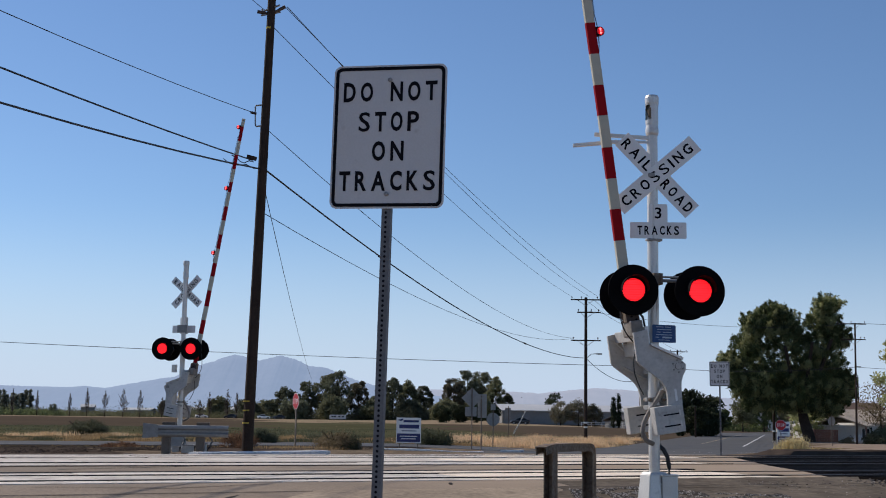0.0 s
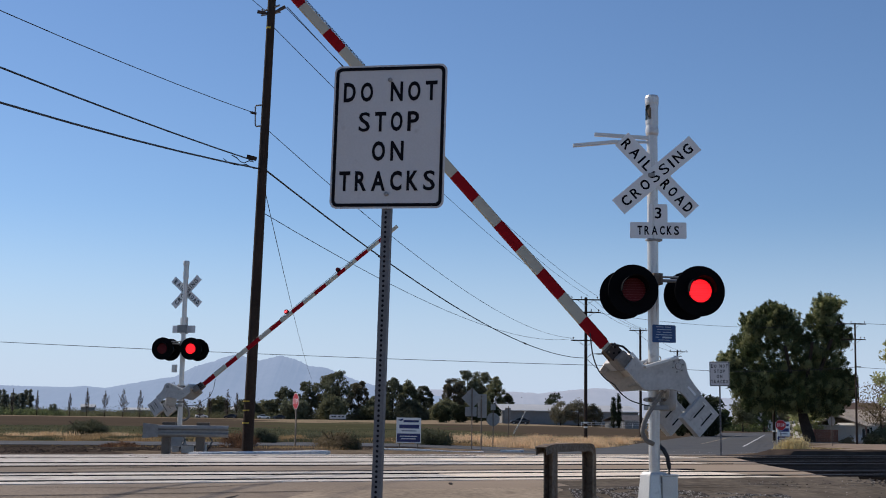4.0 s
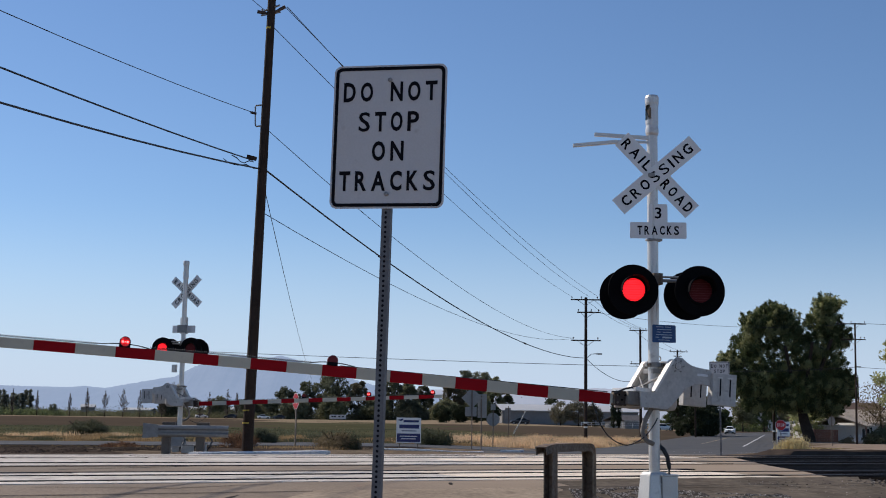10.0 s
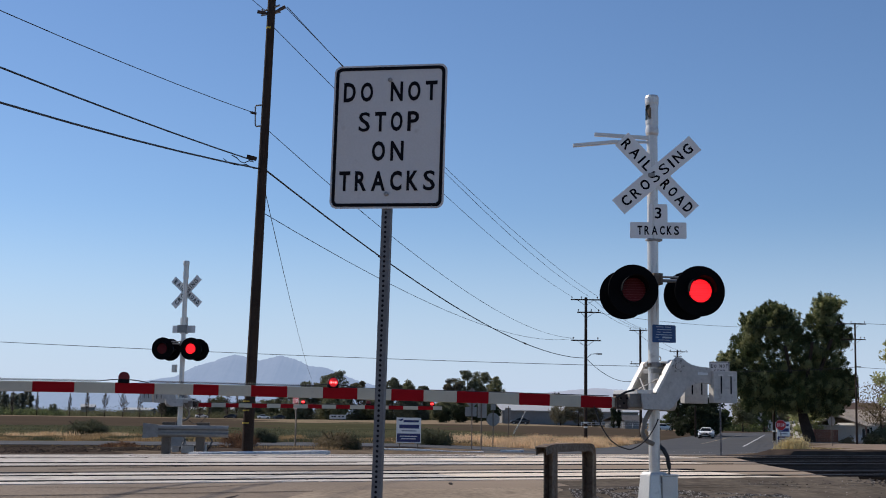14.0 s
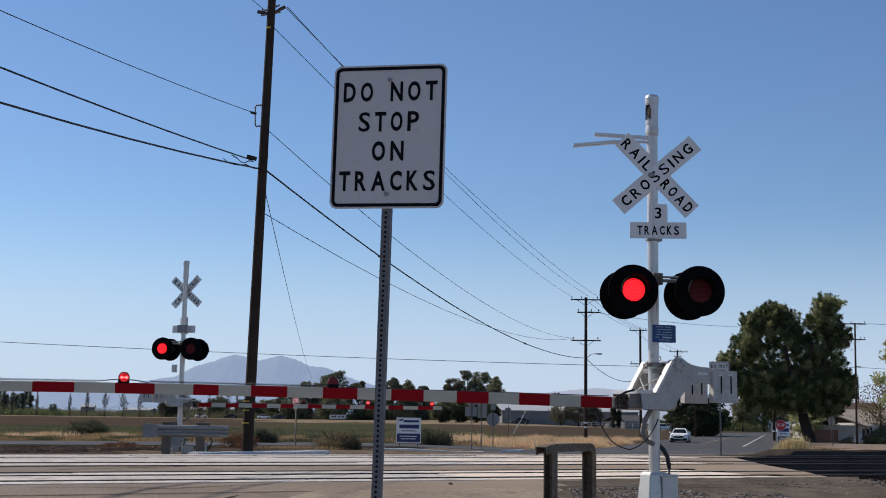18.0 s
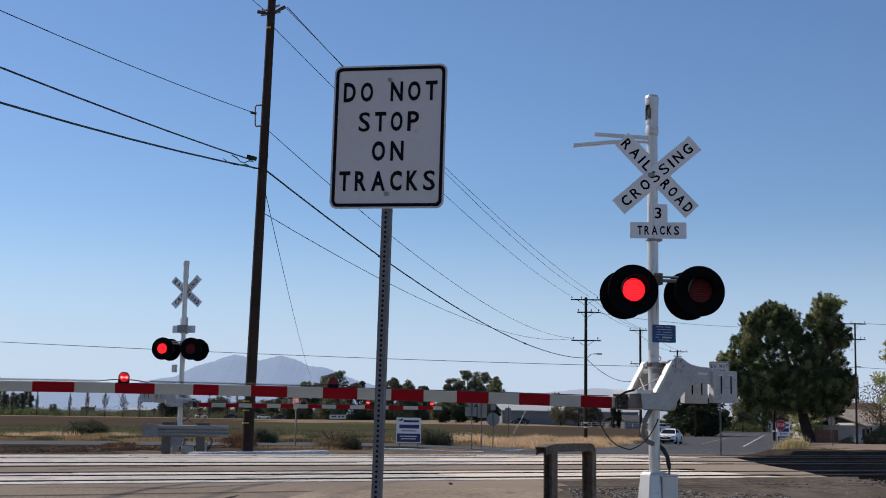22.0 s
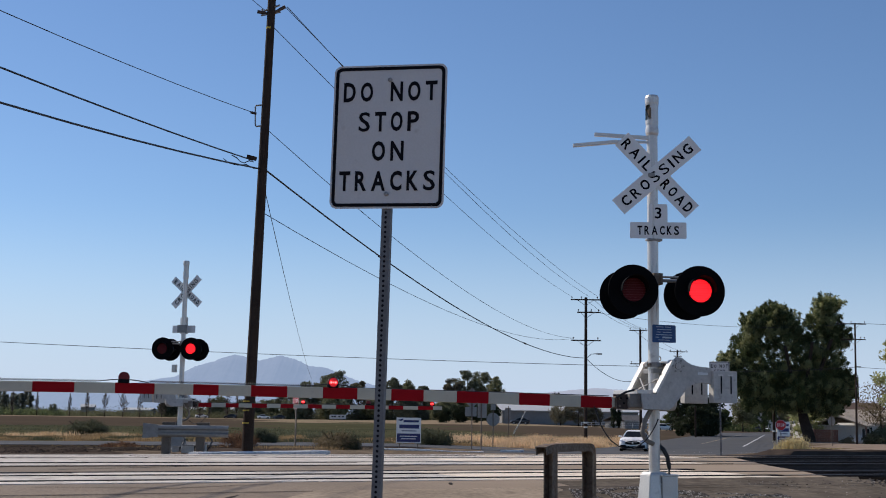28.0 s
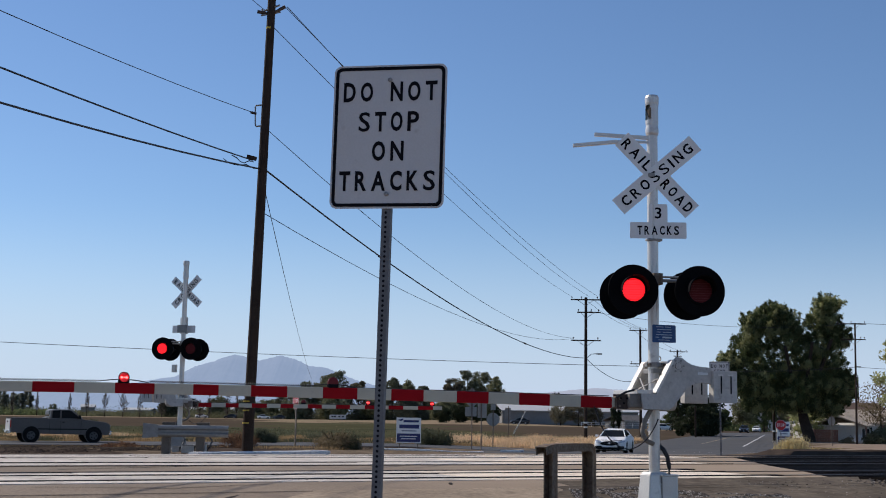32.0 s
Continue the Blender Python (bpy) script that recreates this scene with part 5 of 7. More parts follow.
cable("overhead_cable", (44.2, 136.0, 7.6), (78.0, 120.0, 7.2), 0.6, 0.02)
cable("overhead_cable", (12.8, 112.9, 11.2), (44.2, 136.0, 12.3), 0.9, 0.016)
for k, (f, r) in enumerate(((0.165, 0.05), (0.60, 0.05))):
    a, b = Vector((-5.45, 38.0, 8.86)), Vector((12.70, 112.9, 7.0))
    q = a.lerp(b, f) - Vector((0, 0, 4 * 1.40 * f * (1 - f)))
    tagged(part("cable_splice", tube([q - (b - a).normalized() * 0.35, q, q + (b - a).normalized() * 0.35], r, 6), M["cable"]), "black splice case hung on the overhead cable", "cable splice", "overhead lines")

# ---------------------------------------------------------------- guard rails and kerbs
def bent_guard():
    g = thing("bent_guard_rail", Matrix.Translation((1.57, 15.85, 0.30)) @ pose(0, 0, 0, 0, 0, 58), "rusty bent steel channel guard beside the signal", "guard rail")
    h = 0.78

    def channel(points, name):
        bm = bmesh.new()
        outline = [(-0.075, 0.05), (0.075, 0.05), (0.075, -0.05), (0.062, -0.05), (0.062, 0.036), (-0.062, 0.036), (-0.062, -0.05), (-0.075, -0.05)]
        loops = []
        for (x, z), (dx, dz) in points:
            n = Vector((-dz, 0, dx))
            loops.append([bm.verts.new(Vector((x, 0, z)) + n * b + Vector((0, a, 0))) for a, b in outline])
        for a, b in zip(loops, loops[1:]):
            for k in range(len(outline)):
                bm.faces.new((a[k], a[(k + 1) % len(outline)], b[(k + 1) % len(outline)], b[k]))
        bm.faces.new(loops[0][::-1]), bm.faces.new(loops[-1])
        bmesh.ops.recalc_face_normals(bm, faces=bm.faces[:])
        part(name, bm, M["rust"], g, "weathered brown steel channel")

    bend = [((0.52 + 0.10 * math.sin(a), h - 0.10 + 0.10 * math.cos(a)), (math.cos(a), -math.sin(a))) for a in [math.pi / 2 * k / 5 for k in range(6)]]
    channel([((-0.70, h - 0.03), (0.985, 0.17)), ((-0.60, h - 0.012), (0.99, 0.10)), ((-0.46, h), (1, 0.02)), ((0.0, h + 0.006), (1, 0))] + bend + [((0.62, -0.1), (0, -1))], "rail")
    post = box(0.014, 0.13, h + 0.08, -0.40, 0, h / 2 - 0.04, bevel=0.003)
    for y in (-0.054, 0.054):
        post = box(0.12, 0.013, h + 0.08, -0.46, y, h / 2 - 0.04, bevel=0.003, bm=post)
    part("post", post, M["rust"], g, "rusty open steel channel post")


bent_guard()


def w_beam(m, length, label):
    g = thing("guard_rail", m, label, "guard rail")
    outline = [(0.0, 0.155), (0.05, 0.14), (0.08, 0.10), (0.08, 0.06), (0.01, 0.025), (0.01, -0.025), (0.08, -0.06), (0.08, -0.10), (0.05, -0.14), (0.0, -0.155), (-0.006, -0.15), (0.042, -0.13), (0.07, -0.098), (0.07, -0.062), (0.0, -0.028), (0.0, 0.028), (0.07, 0.062), (0.07, 0.098), (0.042, 0.13), (-0.006, 0.15)]
    bm = bmesh.new()
    loops = [[bm.verts.new((x, -a, 0.60 + b)) for a, b in outline] for x in (-length / 2, length / 2)]
    for k in range(len(outline)):
        bm.faces.new((loops[0][k], loops[0][(k + 1) % 20], loops[1][(k + 1) % 20], loops[1][k]))
    bmesh.ops.recalc_face_normals(bm, faces=bm.faces[:])
    part("beam", bm, M["galv"], g, "galvanised corrugated beam")
    tip = bmesh.new()
    a0 = [tip.verts.new((-length / 2, -0.04 + dy, 0.60 + dz)) for dy, dz in ((-0.04, -0.16), (0.03, -0.16), (0.03, 0.16), (-0.04, 0.16))]
    a1 = [tip.verts.new((-length / 2 - 0.40, -0.02 + dy, 0.60 + dz)) for dy, dz in ((-0.03, -0.20), (0.0, -0.20), (0.0, 0.20), (-0.03, 0.20))]
    for k in range(4):
        tip.faces.new((a0[k], a0[(k + 1) % 4], a1[(k + 1) % 4], a1[k]))
    tip.faces.new(a1), tip.faces.new(a0[::-1])
    bmesh.ops.recalc_face_normals(tip, faces=tip.faces[:])
    part("end_terminal", tip, M["galv"], g, "flared end terminal")
    for x in (-length / 2 + 0.2, length / 2 - 0.75):
        part("post", box(0.22, 0.20, 0.85, x, 0.13, 0.38, bevel=0.01), M["post_wood"], g, "wooden guard rail post")
        part("block", box(0.34, 0.18, 0.09, x + 0.06, 0.12, 0.79, bevel=0.01), M["post_wood"], g)


w_beam(Matrix.Translation((-6.55, 34.1, 0.40)) @ pose(0, 0, 0, 0, 0, 3), 1.85, "short galvanised guard rail on wooden posts")


def kerb(points, label, w=0.22, h=0.10, top=None):
    bm = bmesh.new()
    pts = [Vector(p) for p in points]
    loops = []
    for i, q in enumerate(pts):
        d = (pts[min(i + 1, len(pts) - 1)] - pts[max(i - 1, 0)]).normalized()
        s = Vector((d.y, -d.x))
        z = max(land(q.x, q.y), road_z(q.x, q.y) if -18 < road_v(q.x, q.y) < -1 else -9)
        z = z if top is None else top - h
        loops.append([bm.verts.new((q.x + s.x * a, q.y + s.y * a, z + b)) for a, b in ((-w / 2, -0.25), (-w / 2, h - 0.02), (-w / 2 + 0.03, h), (w / 2 - 0.03, h), (w / 2, h - 0.02), (w / 2, -0.25))])
    for a, b in zip(loops, loops[1:]):
        for k in range(5):
            bm.faces.new((a[k], a[k + 1], b[k + 1], b[k]))
    bm.faces.new(loops[0]), bm.faces.new(loops[-1][::-1])
    bmesh.ops.recalc_face_normals(bm, faces=bm.faces[:])
    return tagged(part("kerb", bm, M["kerb"]), label, "kerb", kind="structure")


kerb([(-6.35, 33.2), (-6.0, 33.6), (-5.65, 34.0), (-5.0, 34.7), (-4.4, 35.4), (-3.9, 36.0), (-3.3, 36.8)], "white weathered concrete kerb beside the pole", 0.45, 0.10, 0.478)
kerb([(-2.6, 59.5), (-1.2, 60.2), (0.6, 61.0), (1.7, 62.0), (2.0, 63.2)], "white concrete kerb at the corner", 0.3, 0.05)
kerb([(3.2, 66.5), (4.2, 69.5), (4.6, 72.0)], "white concrete kerb at the corner")


# ---------------------------------------------------------------- small signs beyond the crossing
def octagon(r):
    return [(r * math.cos(math.pi / 8 + k * math.pi / 4), r * math.sin(math.pi / 8 + k * math.pi / 4)) for k in range(8)]


def stop_sign(x, y, turn, height, post, label):
    s = thing("stop_sign", Matrix.Translation((x, y, land(x, y))) @ pose(0, 0, 0, 0, 0, turn), label, "stop sign", "stop signs")
    part("post", box(0.06 if post == "galv" else 0.1, 0.05, height + 0.2, 0, 0.03, height / 2 + 0.1, bevel=0.005), M[post], s)
    p = part("panel", plate(octagon(0.41), 0.004), M["white_sign"], s, "white edged octagon", m=Matrix.Translation((0, -0.005, height)))
    part("red_face", plate(octagon(0.385), 0.002, -0.004), M["stop_red"], p, "red face")
    part("legend", letters("STOP", 0.54, 0.25, 0, 0, -0.006, stroke=0.18), M["white_sign"], p, "white letters STOP")


stop_sign(-6.9, 61.0, -62, 2.2, "post_wood", "red stop sign on a wooden post, turned aside")
stop_sign(25.2, 95.0, -14, 1.95, "galv", "red stop sign on a slim steel post")


def sign_back(x, y, turn, outline, height, posts, label, extra=()):
    s = thing("traffic_sign", Matrix.Translation((x, y, land(x, y))) @ pose(0, 0, 0, 0, 0, turn), label, "traffic sign", "signs seen from behind")
    for q in posts:
        part("post", box(0.055, 0.055, height + 0.55, q, -0.03, (height + 0.55) / 2, bevel=0.004), M["post_wood"], s, "dark weathered post")
    part("panel", plate(outline, 0.004, 0.01), M["galv"], s, "bare grey metal back", m=Matrix.Translation((0, 0, height)))
    for w, h, dx, dz in extra:
        part("panel", box(w, 0.004, h, dx, 0.012, height + dz), M["galv"], s, "bare grey metal back")


diamond = [(0, 0.56), (0.56, 0), (0, -0.56), (-0.56, 0)]
sign_back(1.66, 68.0, 10, diamond, 2.72, (0.0,), "back of a diamond warning sign on a steel post", ((0.62, 0.5, -0.05, -0.72),))
sign_back(2.22, 68.4, 10, rounded(0.5, 1.25, 0.03), 2.35, (-0.05,), "back of a tall rectangular sign on a steel post")
sign_back(3.2, 78.0, 5, [(0.40 * math.cos(k * math.pi / 12), 0.40 * math.sin(k * math.pi / 12)) for k in range(24)], 1.75, (0.0,), "back of a round railway warning sign", ((0.3, 0.35, 0.0, 0.75),))
sign_back(5.25, 100.0, 0, rounded(0.45, 0.85, 0.03), 2.35, (0.05,), "back of a narrow sign on a thin post")
sign_back(36.6, 120.0, 0, [(0.34 * math.cos(k * math.pi / 12), 0.42 * math.sin(k * math.pi / 12)) for k in range(24)], 2.3, (0.0,), "back of a round pale sign near the fence")
tagged(part("leaning_stake", rod((9.55, 170, -0.6), (11.35, 170, 2.78), 0.07, segs=8), M["stucco"]), "pale leaning wooden stake in the weeds", "stake")
lp = thing("lantern_sign", Matrix.Translation((19.8, 120.0, -0.4)), "small white diamond warning sign by the verge", "traffic sign")
part("post", box(0.05, 0.05, 1.2, 0, 0.03, 0.6), M["galv"], lp)
part("panel", plate([(0, 0.5), (0.5, 0), (0, -0.5), (-0.5, 0)], 0.004), M["white_sign"], lp, m=Matrix.Translation((0, 0, 1.1)))
part("symbol", plate([(0, 0.24), (0.24, 0), (0, -0.1), (-0.24, 0)], 0.004, -0.006), M["black_paint"], lp, m=Matrix.Translation((0, 0, 1.1)))


def yard_sign(x, y, turn, w, h, base, label, style):
    s = thing("yard_sign", Matrix.Translation((x, y, land(x, y))) @ pose(0, 0, 0, 0, 0, turn), label, "yard sign", "campaign signs")
    for q in (-0.36 * w, 0.36 * w):
        part("stake", box(0.05, 0.04, base + h, q, 0.04, (base + h) / 2), M["post_wood"], s)
    p = part("panel", plate(rounded(w, h, 0.01, 2), 0.012), M["white_sign"], s, "white board", m=Matrix.Translation((0, 0, base + h / 2)))
    part("colour_band", box(w * 0.94, 0.003, h * 0.33, 0, -0.008, -h * 0.29), M["navy"], p, "dark blue band")
    part("print_bar", box(w * 0.62, 0.003, h * 0.085, 0.10 * w, -0.008, h * 0.36), M["navy"], p)
    part("print_bar", box(w * 0.80, 0.003, h * 0.15, 0.02 * w, -0.008, h * 0.15), M["navy"], p)
    part("print_bar", box(w * 0.60, 0.003, h * 0.035, 0.02 * w, -0.008, -h * 0.02), M["navy"], p)
    part("print_bar", box(w * 0.7, 0.003, h * 0.03, 0, -0.011, -h * 0.23), M["white_sign"], p)
    part("print_bar", box(w * 0.6, 0.003, h * 0.03, 0, -0.011, -h * 0.33), M["white_sign"], p)
    part("swoosh", plate([(-0.47 * w, 0.40 * h), (-0.20 * w, 0.47 * h), (-0.28 * w, 0.36 * h)], 0.003, -0.008), M["navy"], p)


yard_sign(-1.53, 62.0, -6, 1.2, 1.22, 0.28, "white and blue campaign board with unreadable print on stakes", 0)
yard_sign(26.2, 98.0, -10, 0.95, 1.75, 0.45, "pale blue and white campaign board behind the stop sign", 1)


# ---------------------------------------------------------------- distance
# Distance haze is put into the hills as a pale blue-grey emission.
def haze_glow(material, color, strength):
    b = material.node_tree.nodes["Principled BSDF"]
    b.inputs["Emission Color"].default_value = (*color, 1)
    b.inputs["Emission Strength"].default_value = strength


haze_glow(M["mountain"], (0.330, 0.41, 0.535), 0.90)
haze_glow(M["mountain_brown"], (0.455, 0.50, 0.58), 0.86)


def hills(name, y, ridge, material, label, depth=500):
    """A range of hills that falls away before and behind its crest."""
    verts, faces = [], []
    xs = np.linspace(ridge[0][0], ridge[-1][0], 700)
    for x in xs:
        z = float(np.interp(x, [r[0] for r in ridge], [r[1] for r in ridge]))
        z += (4.0 * (0.5 - abs(noise.noise((x * 0.016, 0, 1)))) + 3.0 * (0.4 - abs(noise.noise((x * 0.05, 0, 4)))) + 1.6 * noise.noise((x * 0.16, 0, 6))) * min(1.0, z / 110)
        for k, (dy, f) in enumerate(((-depth, 0.0), (-depth * 0.8, 0.16), (-depth * 0.64, 0.32), (-depth * 0.48, 0.48), (-depth * 0.33, 0.64), (-depth * 0.2, 0.78), (-depth * 0.09, 0.9), (0, 1.0), (depth * 0.6, 0.0))):
            g = 1 + ((0.10 * noise.noise((x * 0.011, dy * 0.008, 2)) + 0.045 * noise.noise((x * 0.035, dy * 0.03, 5)) + 0.02 * noise.noise((x * 0.09, dy * 0.08, 7))) * (1 - f) * 2.2 if 0 < f < 1 else 0)
            verts.append((x, y + dy, z * f * g))
    for i in range(len(xs) - 1):
        for k in range(8):
            faces.append((i * 9 + k, (i + 1) * 9 + k, (i + 1) * 9 + k + 1, i * 9 + k + 1))
    me = bpy.data.meshes.new(name)
    me.from_pydata(verts, [], faces)
    me.polygons.foreach_set("use_smooth", [True] * len(faces))
    me.materials.append(material)
    return tagged(new(name, me), label, "hills", kind="structure")


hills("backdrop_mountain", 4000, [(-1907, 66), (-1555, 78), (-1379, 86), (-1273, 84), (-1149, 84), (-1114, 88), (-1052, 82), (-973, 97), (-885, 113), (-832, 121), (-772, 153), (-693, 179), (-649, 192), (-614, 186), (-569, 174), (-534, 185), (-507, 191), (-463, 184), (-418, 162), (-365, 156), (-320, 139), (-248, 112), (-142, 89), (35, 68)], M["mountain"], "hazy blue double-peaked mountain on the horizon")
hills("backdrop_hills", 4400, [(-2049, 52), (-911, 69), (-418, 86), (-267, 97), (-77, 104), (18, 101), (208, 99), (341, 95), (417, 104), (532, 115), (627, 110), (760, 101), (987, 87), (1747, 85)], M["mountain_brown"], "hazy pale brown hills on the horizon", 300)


# ---------------------------------------------------------------- buildings
def shed(x, y, w, d, h, rise, turn, label, roof_mat="shed_roof"):
    s = thing("warehouse", Matrix.Translation((x, y, land(x, y) - 0.05)) @ pose(0, 0, 0, 0, 0, turn), label, "warehouse", "farm buildings")
    part("wall", box(w, d, h, 0, 0, h / 2), M["shed_wall"], s, "grey ribbed metal wall")
    ribs = bmesh.new()
    for k in range(int(w / 1.2)):
        ribs = box(0.12, 0.06, h, -w / 2 + 0.6 + 1.2 * k, -d / 2 - 0.03, h / 2, bm=ribs)
    part("cladding_ribs", ribs, M["shed_wall"], s)
    roof = plate([(-d / 2 - 0.4, h), (0, h + rise), (d / 2 + 0.4, h), (d / 2 + 0.4, h + 0.12), (0, h + rise + 0.15), (-d / 2 - 0.4, h + 0.12)], w + 0.8)
    part("roof", roof, M[roof_mat], s, "metal gable roof", m=pose(0, 0, 0, 0, 0, 90))
    part("gutter", box(w + 0.6, 0.14, 0.16, 0, -d / 2 - 0.42, h - 0.02), M["shed_roof"], s, "pale gutter along the eave")
    return s


shed(33.5, 350.0, 36, 26, 3.5, 1.7, 3, "long grey metal warehouse with a pale roof")
shed(-105.0, 560.0, 16, 12, 3.2, 1.2, -4, "low pale farm building behind trees")
shed(-92.0, 585.0, 14, 12, 3.4, 1.4, 6, "low pale farm building behind trees")
shed(-143.0, 520.0, 5, 5, 3.6, 1.0, 8, "small pale farm building behind bare trees")
shed(-120.0, 512.0, 11, 7, 2.6, 0.9, -6, "low pale farm building behind bare trees")
shed(46.5, 322.0, 7, 8, 1.9, 1.3, 30, "small dark open shed beside the cypresses", "roof_grey")


def house(x, y, w, d, h, rise, turn, roof_mat, label):
    s = thing("house", Matrix.Translation((x, y, land(x, y) - 0.05)) @ pose(0, 0, 0, 0, 0, turn), label, "house", "houses along the road")
    part("wall", box(w, d, h, 0, 0, h / 2), M["stucco"], s, "pale stucco wall")
    roof = plate([(-d / 2 - 0.6, h - 0.15), (0, h + rise), (d / 2 + 0.6, h - 0.15), (d / 2 + 0.6, h), (0, h + rise + 0.18), (-d / 2 - 0.6, h)], w + 1.0)
    part("roof", roof, roof_mat, s, "shingled gable roof", m=pose(0, 0, 0, 0, 0, 90))
    for q in (-w * 0.28, w * 0.22):
        win = part("window", box(1.3, 0.06, 1.0, q, -d / 2 - 0.03, h * 0.55), M["trim_black"], s, "dark window")
        part("pane", box(1.16, 0.03, 0.86, q, -d / 2 - 0.06, h * 0.55), M["car_glass"], win)
    part("door", box(0.95, 0.06, 2.05, w * 0.02, -d / 2 - 0.03, 1.03), M["brick_fence"], s, "brown door")
    return s


house(50.2, 160.0, 6.5, 5.5, 2.0, 1.0, 62, M["roof_tan"], "low white stucco house with a tan shingle roof")
house(56.5, 170.0, 8, 7, 2.3, 1.6, 15, M["roof_tan"], "low house with a tan shingle roof behind shrubs")
house(58.5, 186.0, 11, 9, 2.9, 2.2, 20, M["roof_brown"], "white house with a brown shingle roof")
house(98.0, 345.0, 12, 9, 3.0, 2.0, 15, M["roof_grey"], "pale house at the end of the road")
house(104.0, 420.0, 12, 10, 6.5, 1.5, 15, M["roof_grey"], "tall pale building at the end of the road")

fence = thing("board_fence", Matrix.Translation((44.4, 148.5, land(44.4, 148.5) - 0.03)) @ pose(0, 0, 0, 0, 0, 10), "red-brown board fence beside the house", "fence")
first = None
for k in range(18):
    mm = Matrix.Translation((-1.6 + 0.19 * k, 0, 0.72))
    if first is None:
        first = part("board", box(0.17, 0.03, 1.45, bevel=0.004), M["brick_fence"], fence, m=mm)
    else:
        again(first, mm)
for z in (0.4, 1.1):
    part("rail", box(3.4, 0.05, 0.09, 0, 0.04, z), M["brick_fence"], fence)

rail_fence = thing("rail_fence", Matrix.Translation((44.5, 305.0, land(34.5, 298) - 0.03)), "white post-and-rail fence at the far field edge", "fence")
post = None
for k in range(10):
    mm = Matrix.Translation((-11 + 2.44 * k, 0, 0.6))
    if post is None:
        post = part("post", box(0.10, 0.10, 1.15, bevel=0.01), M["kerb"], rail_fence, m=mm)
    else:
        again(post, mm)
for z in (0.55, 1.05):
    part("rail", box(22.2, 0.05, 0.07, 0, -0.1, z), M["kerb"], rail_fence, "white rail")


# ---------------------------------------------------------------- plants
def leaf_mesh(name, centres, sizes, material, seed, flat=0.0, long=1.6, rise=0.0):
    """Many small pointed leaves or sprays, one mesh."""
    rng = np.random.default_rng(seed)
    n = len(centres)
    a = rng.normal(size=(n, 3))
    a[:, 2] = a[:, 2] * (1 - flat) + rise
    a /= np.linalg.norm(a, axis=1)[:, None]
    b = np.cross(a, rng.normal(size=(n, 3)))
    b /= np.linalg.norm(b, axis=1)[:, None]
    s = np.asarray(sizes)[:, None]
    v = np.stack([centres - a * s * long / 2, centres + b * s * 0.36 + a * s * 0.1, centres + a * s * long / 2, centres - b * s * 0.36 + a * s * 0.05], 1).reshape(-1, 3)
    me = bpy.data.meshes.new(name)
    me.vertices.add(n * 4)
    me.vertices.foreach_set("co", v.astype(np.float32).ravel())
    me.loops.add(n * 4)
    me.loops.foreach_set("vertex_index", np.arange(n * 4, dtype=np.int32))
    me.polygons.add(n)
    me.polygons.foreach_set("loop_start", np.arange(0, n * 4, 4, dtype=np.int32))
    me.update()
    me.materials.append(material)
    return me


def crown_points(rng, height, width, clusters, leaves, low=0.2, narrow=0.0, loose=0.16):
    pts = []
    for k in range(clusters):
        while True:
            q = rng.uniform(-1, 1, 3)
            if np.linalg.norm(q) < 1:
                break
        q /= max(np.linalg.norm(q), 0.3) ** 0.45
        f = (q[2] + 1) / 2
        shrink = 1 - narrow * f
        c = np.array([q[0] * width * 0.40 * shrink, q[1] * width * 0.40 * shrink, height * (low + (0.93 - low) * f)])
        r = width * loose * rng.uniform(0.7, 1.35)
        d = rng.normal(size=(leaves, 3))
        d /= np.linalg.norm(d, axis=1)[:, None]
        d *= (rng.uniform(0, 1, leaves) ** 0.45)[:, None]
        pts.append(c + d * np.array([r, r, r * 0.8]))
    return np.concatenate(pts)


def tree(x, y, height, width, material, label, seed, clusters=26, leaves=60, leaf=0.5, low=0.2, narrow=0.0, trunk=None, limbs=5, loose=0.16, lean=0.0, group="trees", z=None, name="tree"):
    rng = np.random.default_rng(seed)
    t = thing(name, Matrix.Translation((x, y, land(x, y) if z is None else z)), label, "tree", group)
    r = trunk or height * 0.022
    bm = tube([(0, 0, -0.2), (lean * 0.3, 0, height * 0.15), (lean * 0.7, 0.05, height * 0.35), (lean, 0, height * 0.6), (lean, 0, height * 0.88)], r, 8)
    for v in bm.verts:
        k = 1 - 0.85 * min(1, max(0, v.co.z) / height)
        axis = Vector((lean * min(1, max(0, v.co.z) / (height * 0.6)), 0, v.co.z))
        v.co = axis + (v.co - axis) * k * (1.25 if v.co.z < 0.1 else 1)
    for k in range(limbs):
        a = 2 * math.pi * k / limbs + rng.uniform(-0.4, 0.4)
        z0 = height * rng.uniform(0.22, 0.5)
        q = Vector((math.cos(a), math.sin(a), 0)) * width * rng.uniform(0.22, 0.38)
        base = Vector((lean * 0.8, 0, z0))
        bm = tube([base, base + q * 0.5 + Vector((0, 0, height * 0.10)), base + q + Vector((0, 0, height * 0.24))], r * 0.3, 5, bm)
    part("trunk", bm, M["bark"], t, "rough brown trunk and limbs")
    pts = crown_points(rng, height, width, clusters, leaves, low, narrow, loose)
    pts[:, 0] += lean * pts[:, 2] / height
    me = leaf_mesh("crown", pts, rng.uniform(0.6, 1.3, len(pts)) * leaf, material, seed)
    ob = new("crown", me)
    ob.parent = t
    ob["label"] = "crown of many small leaves"
    return t


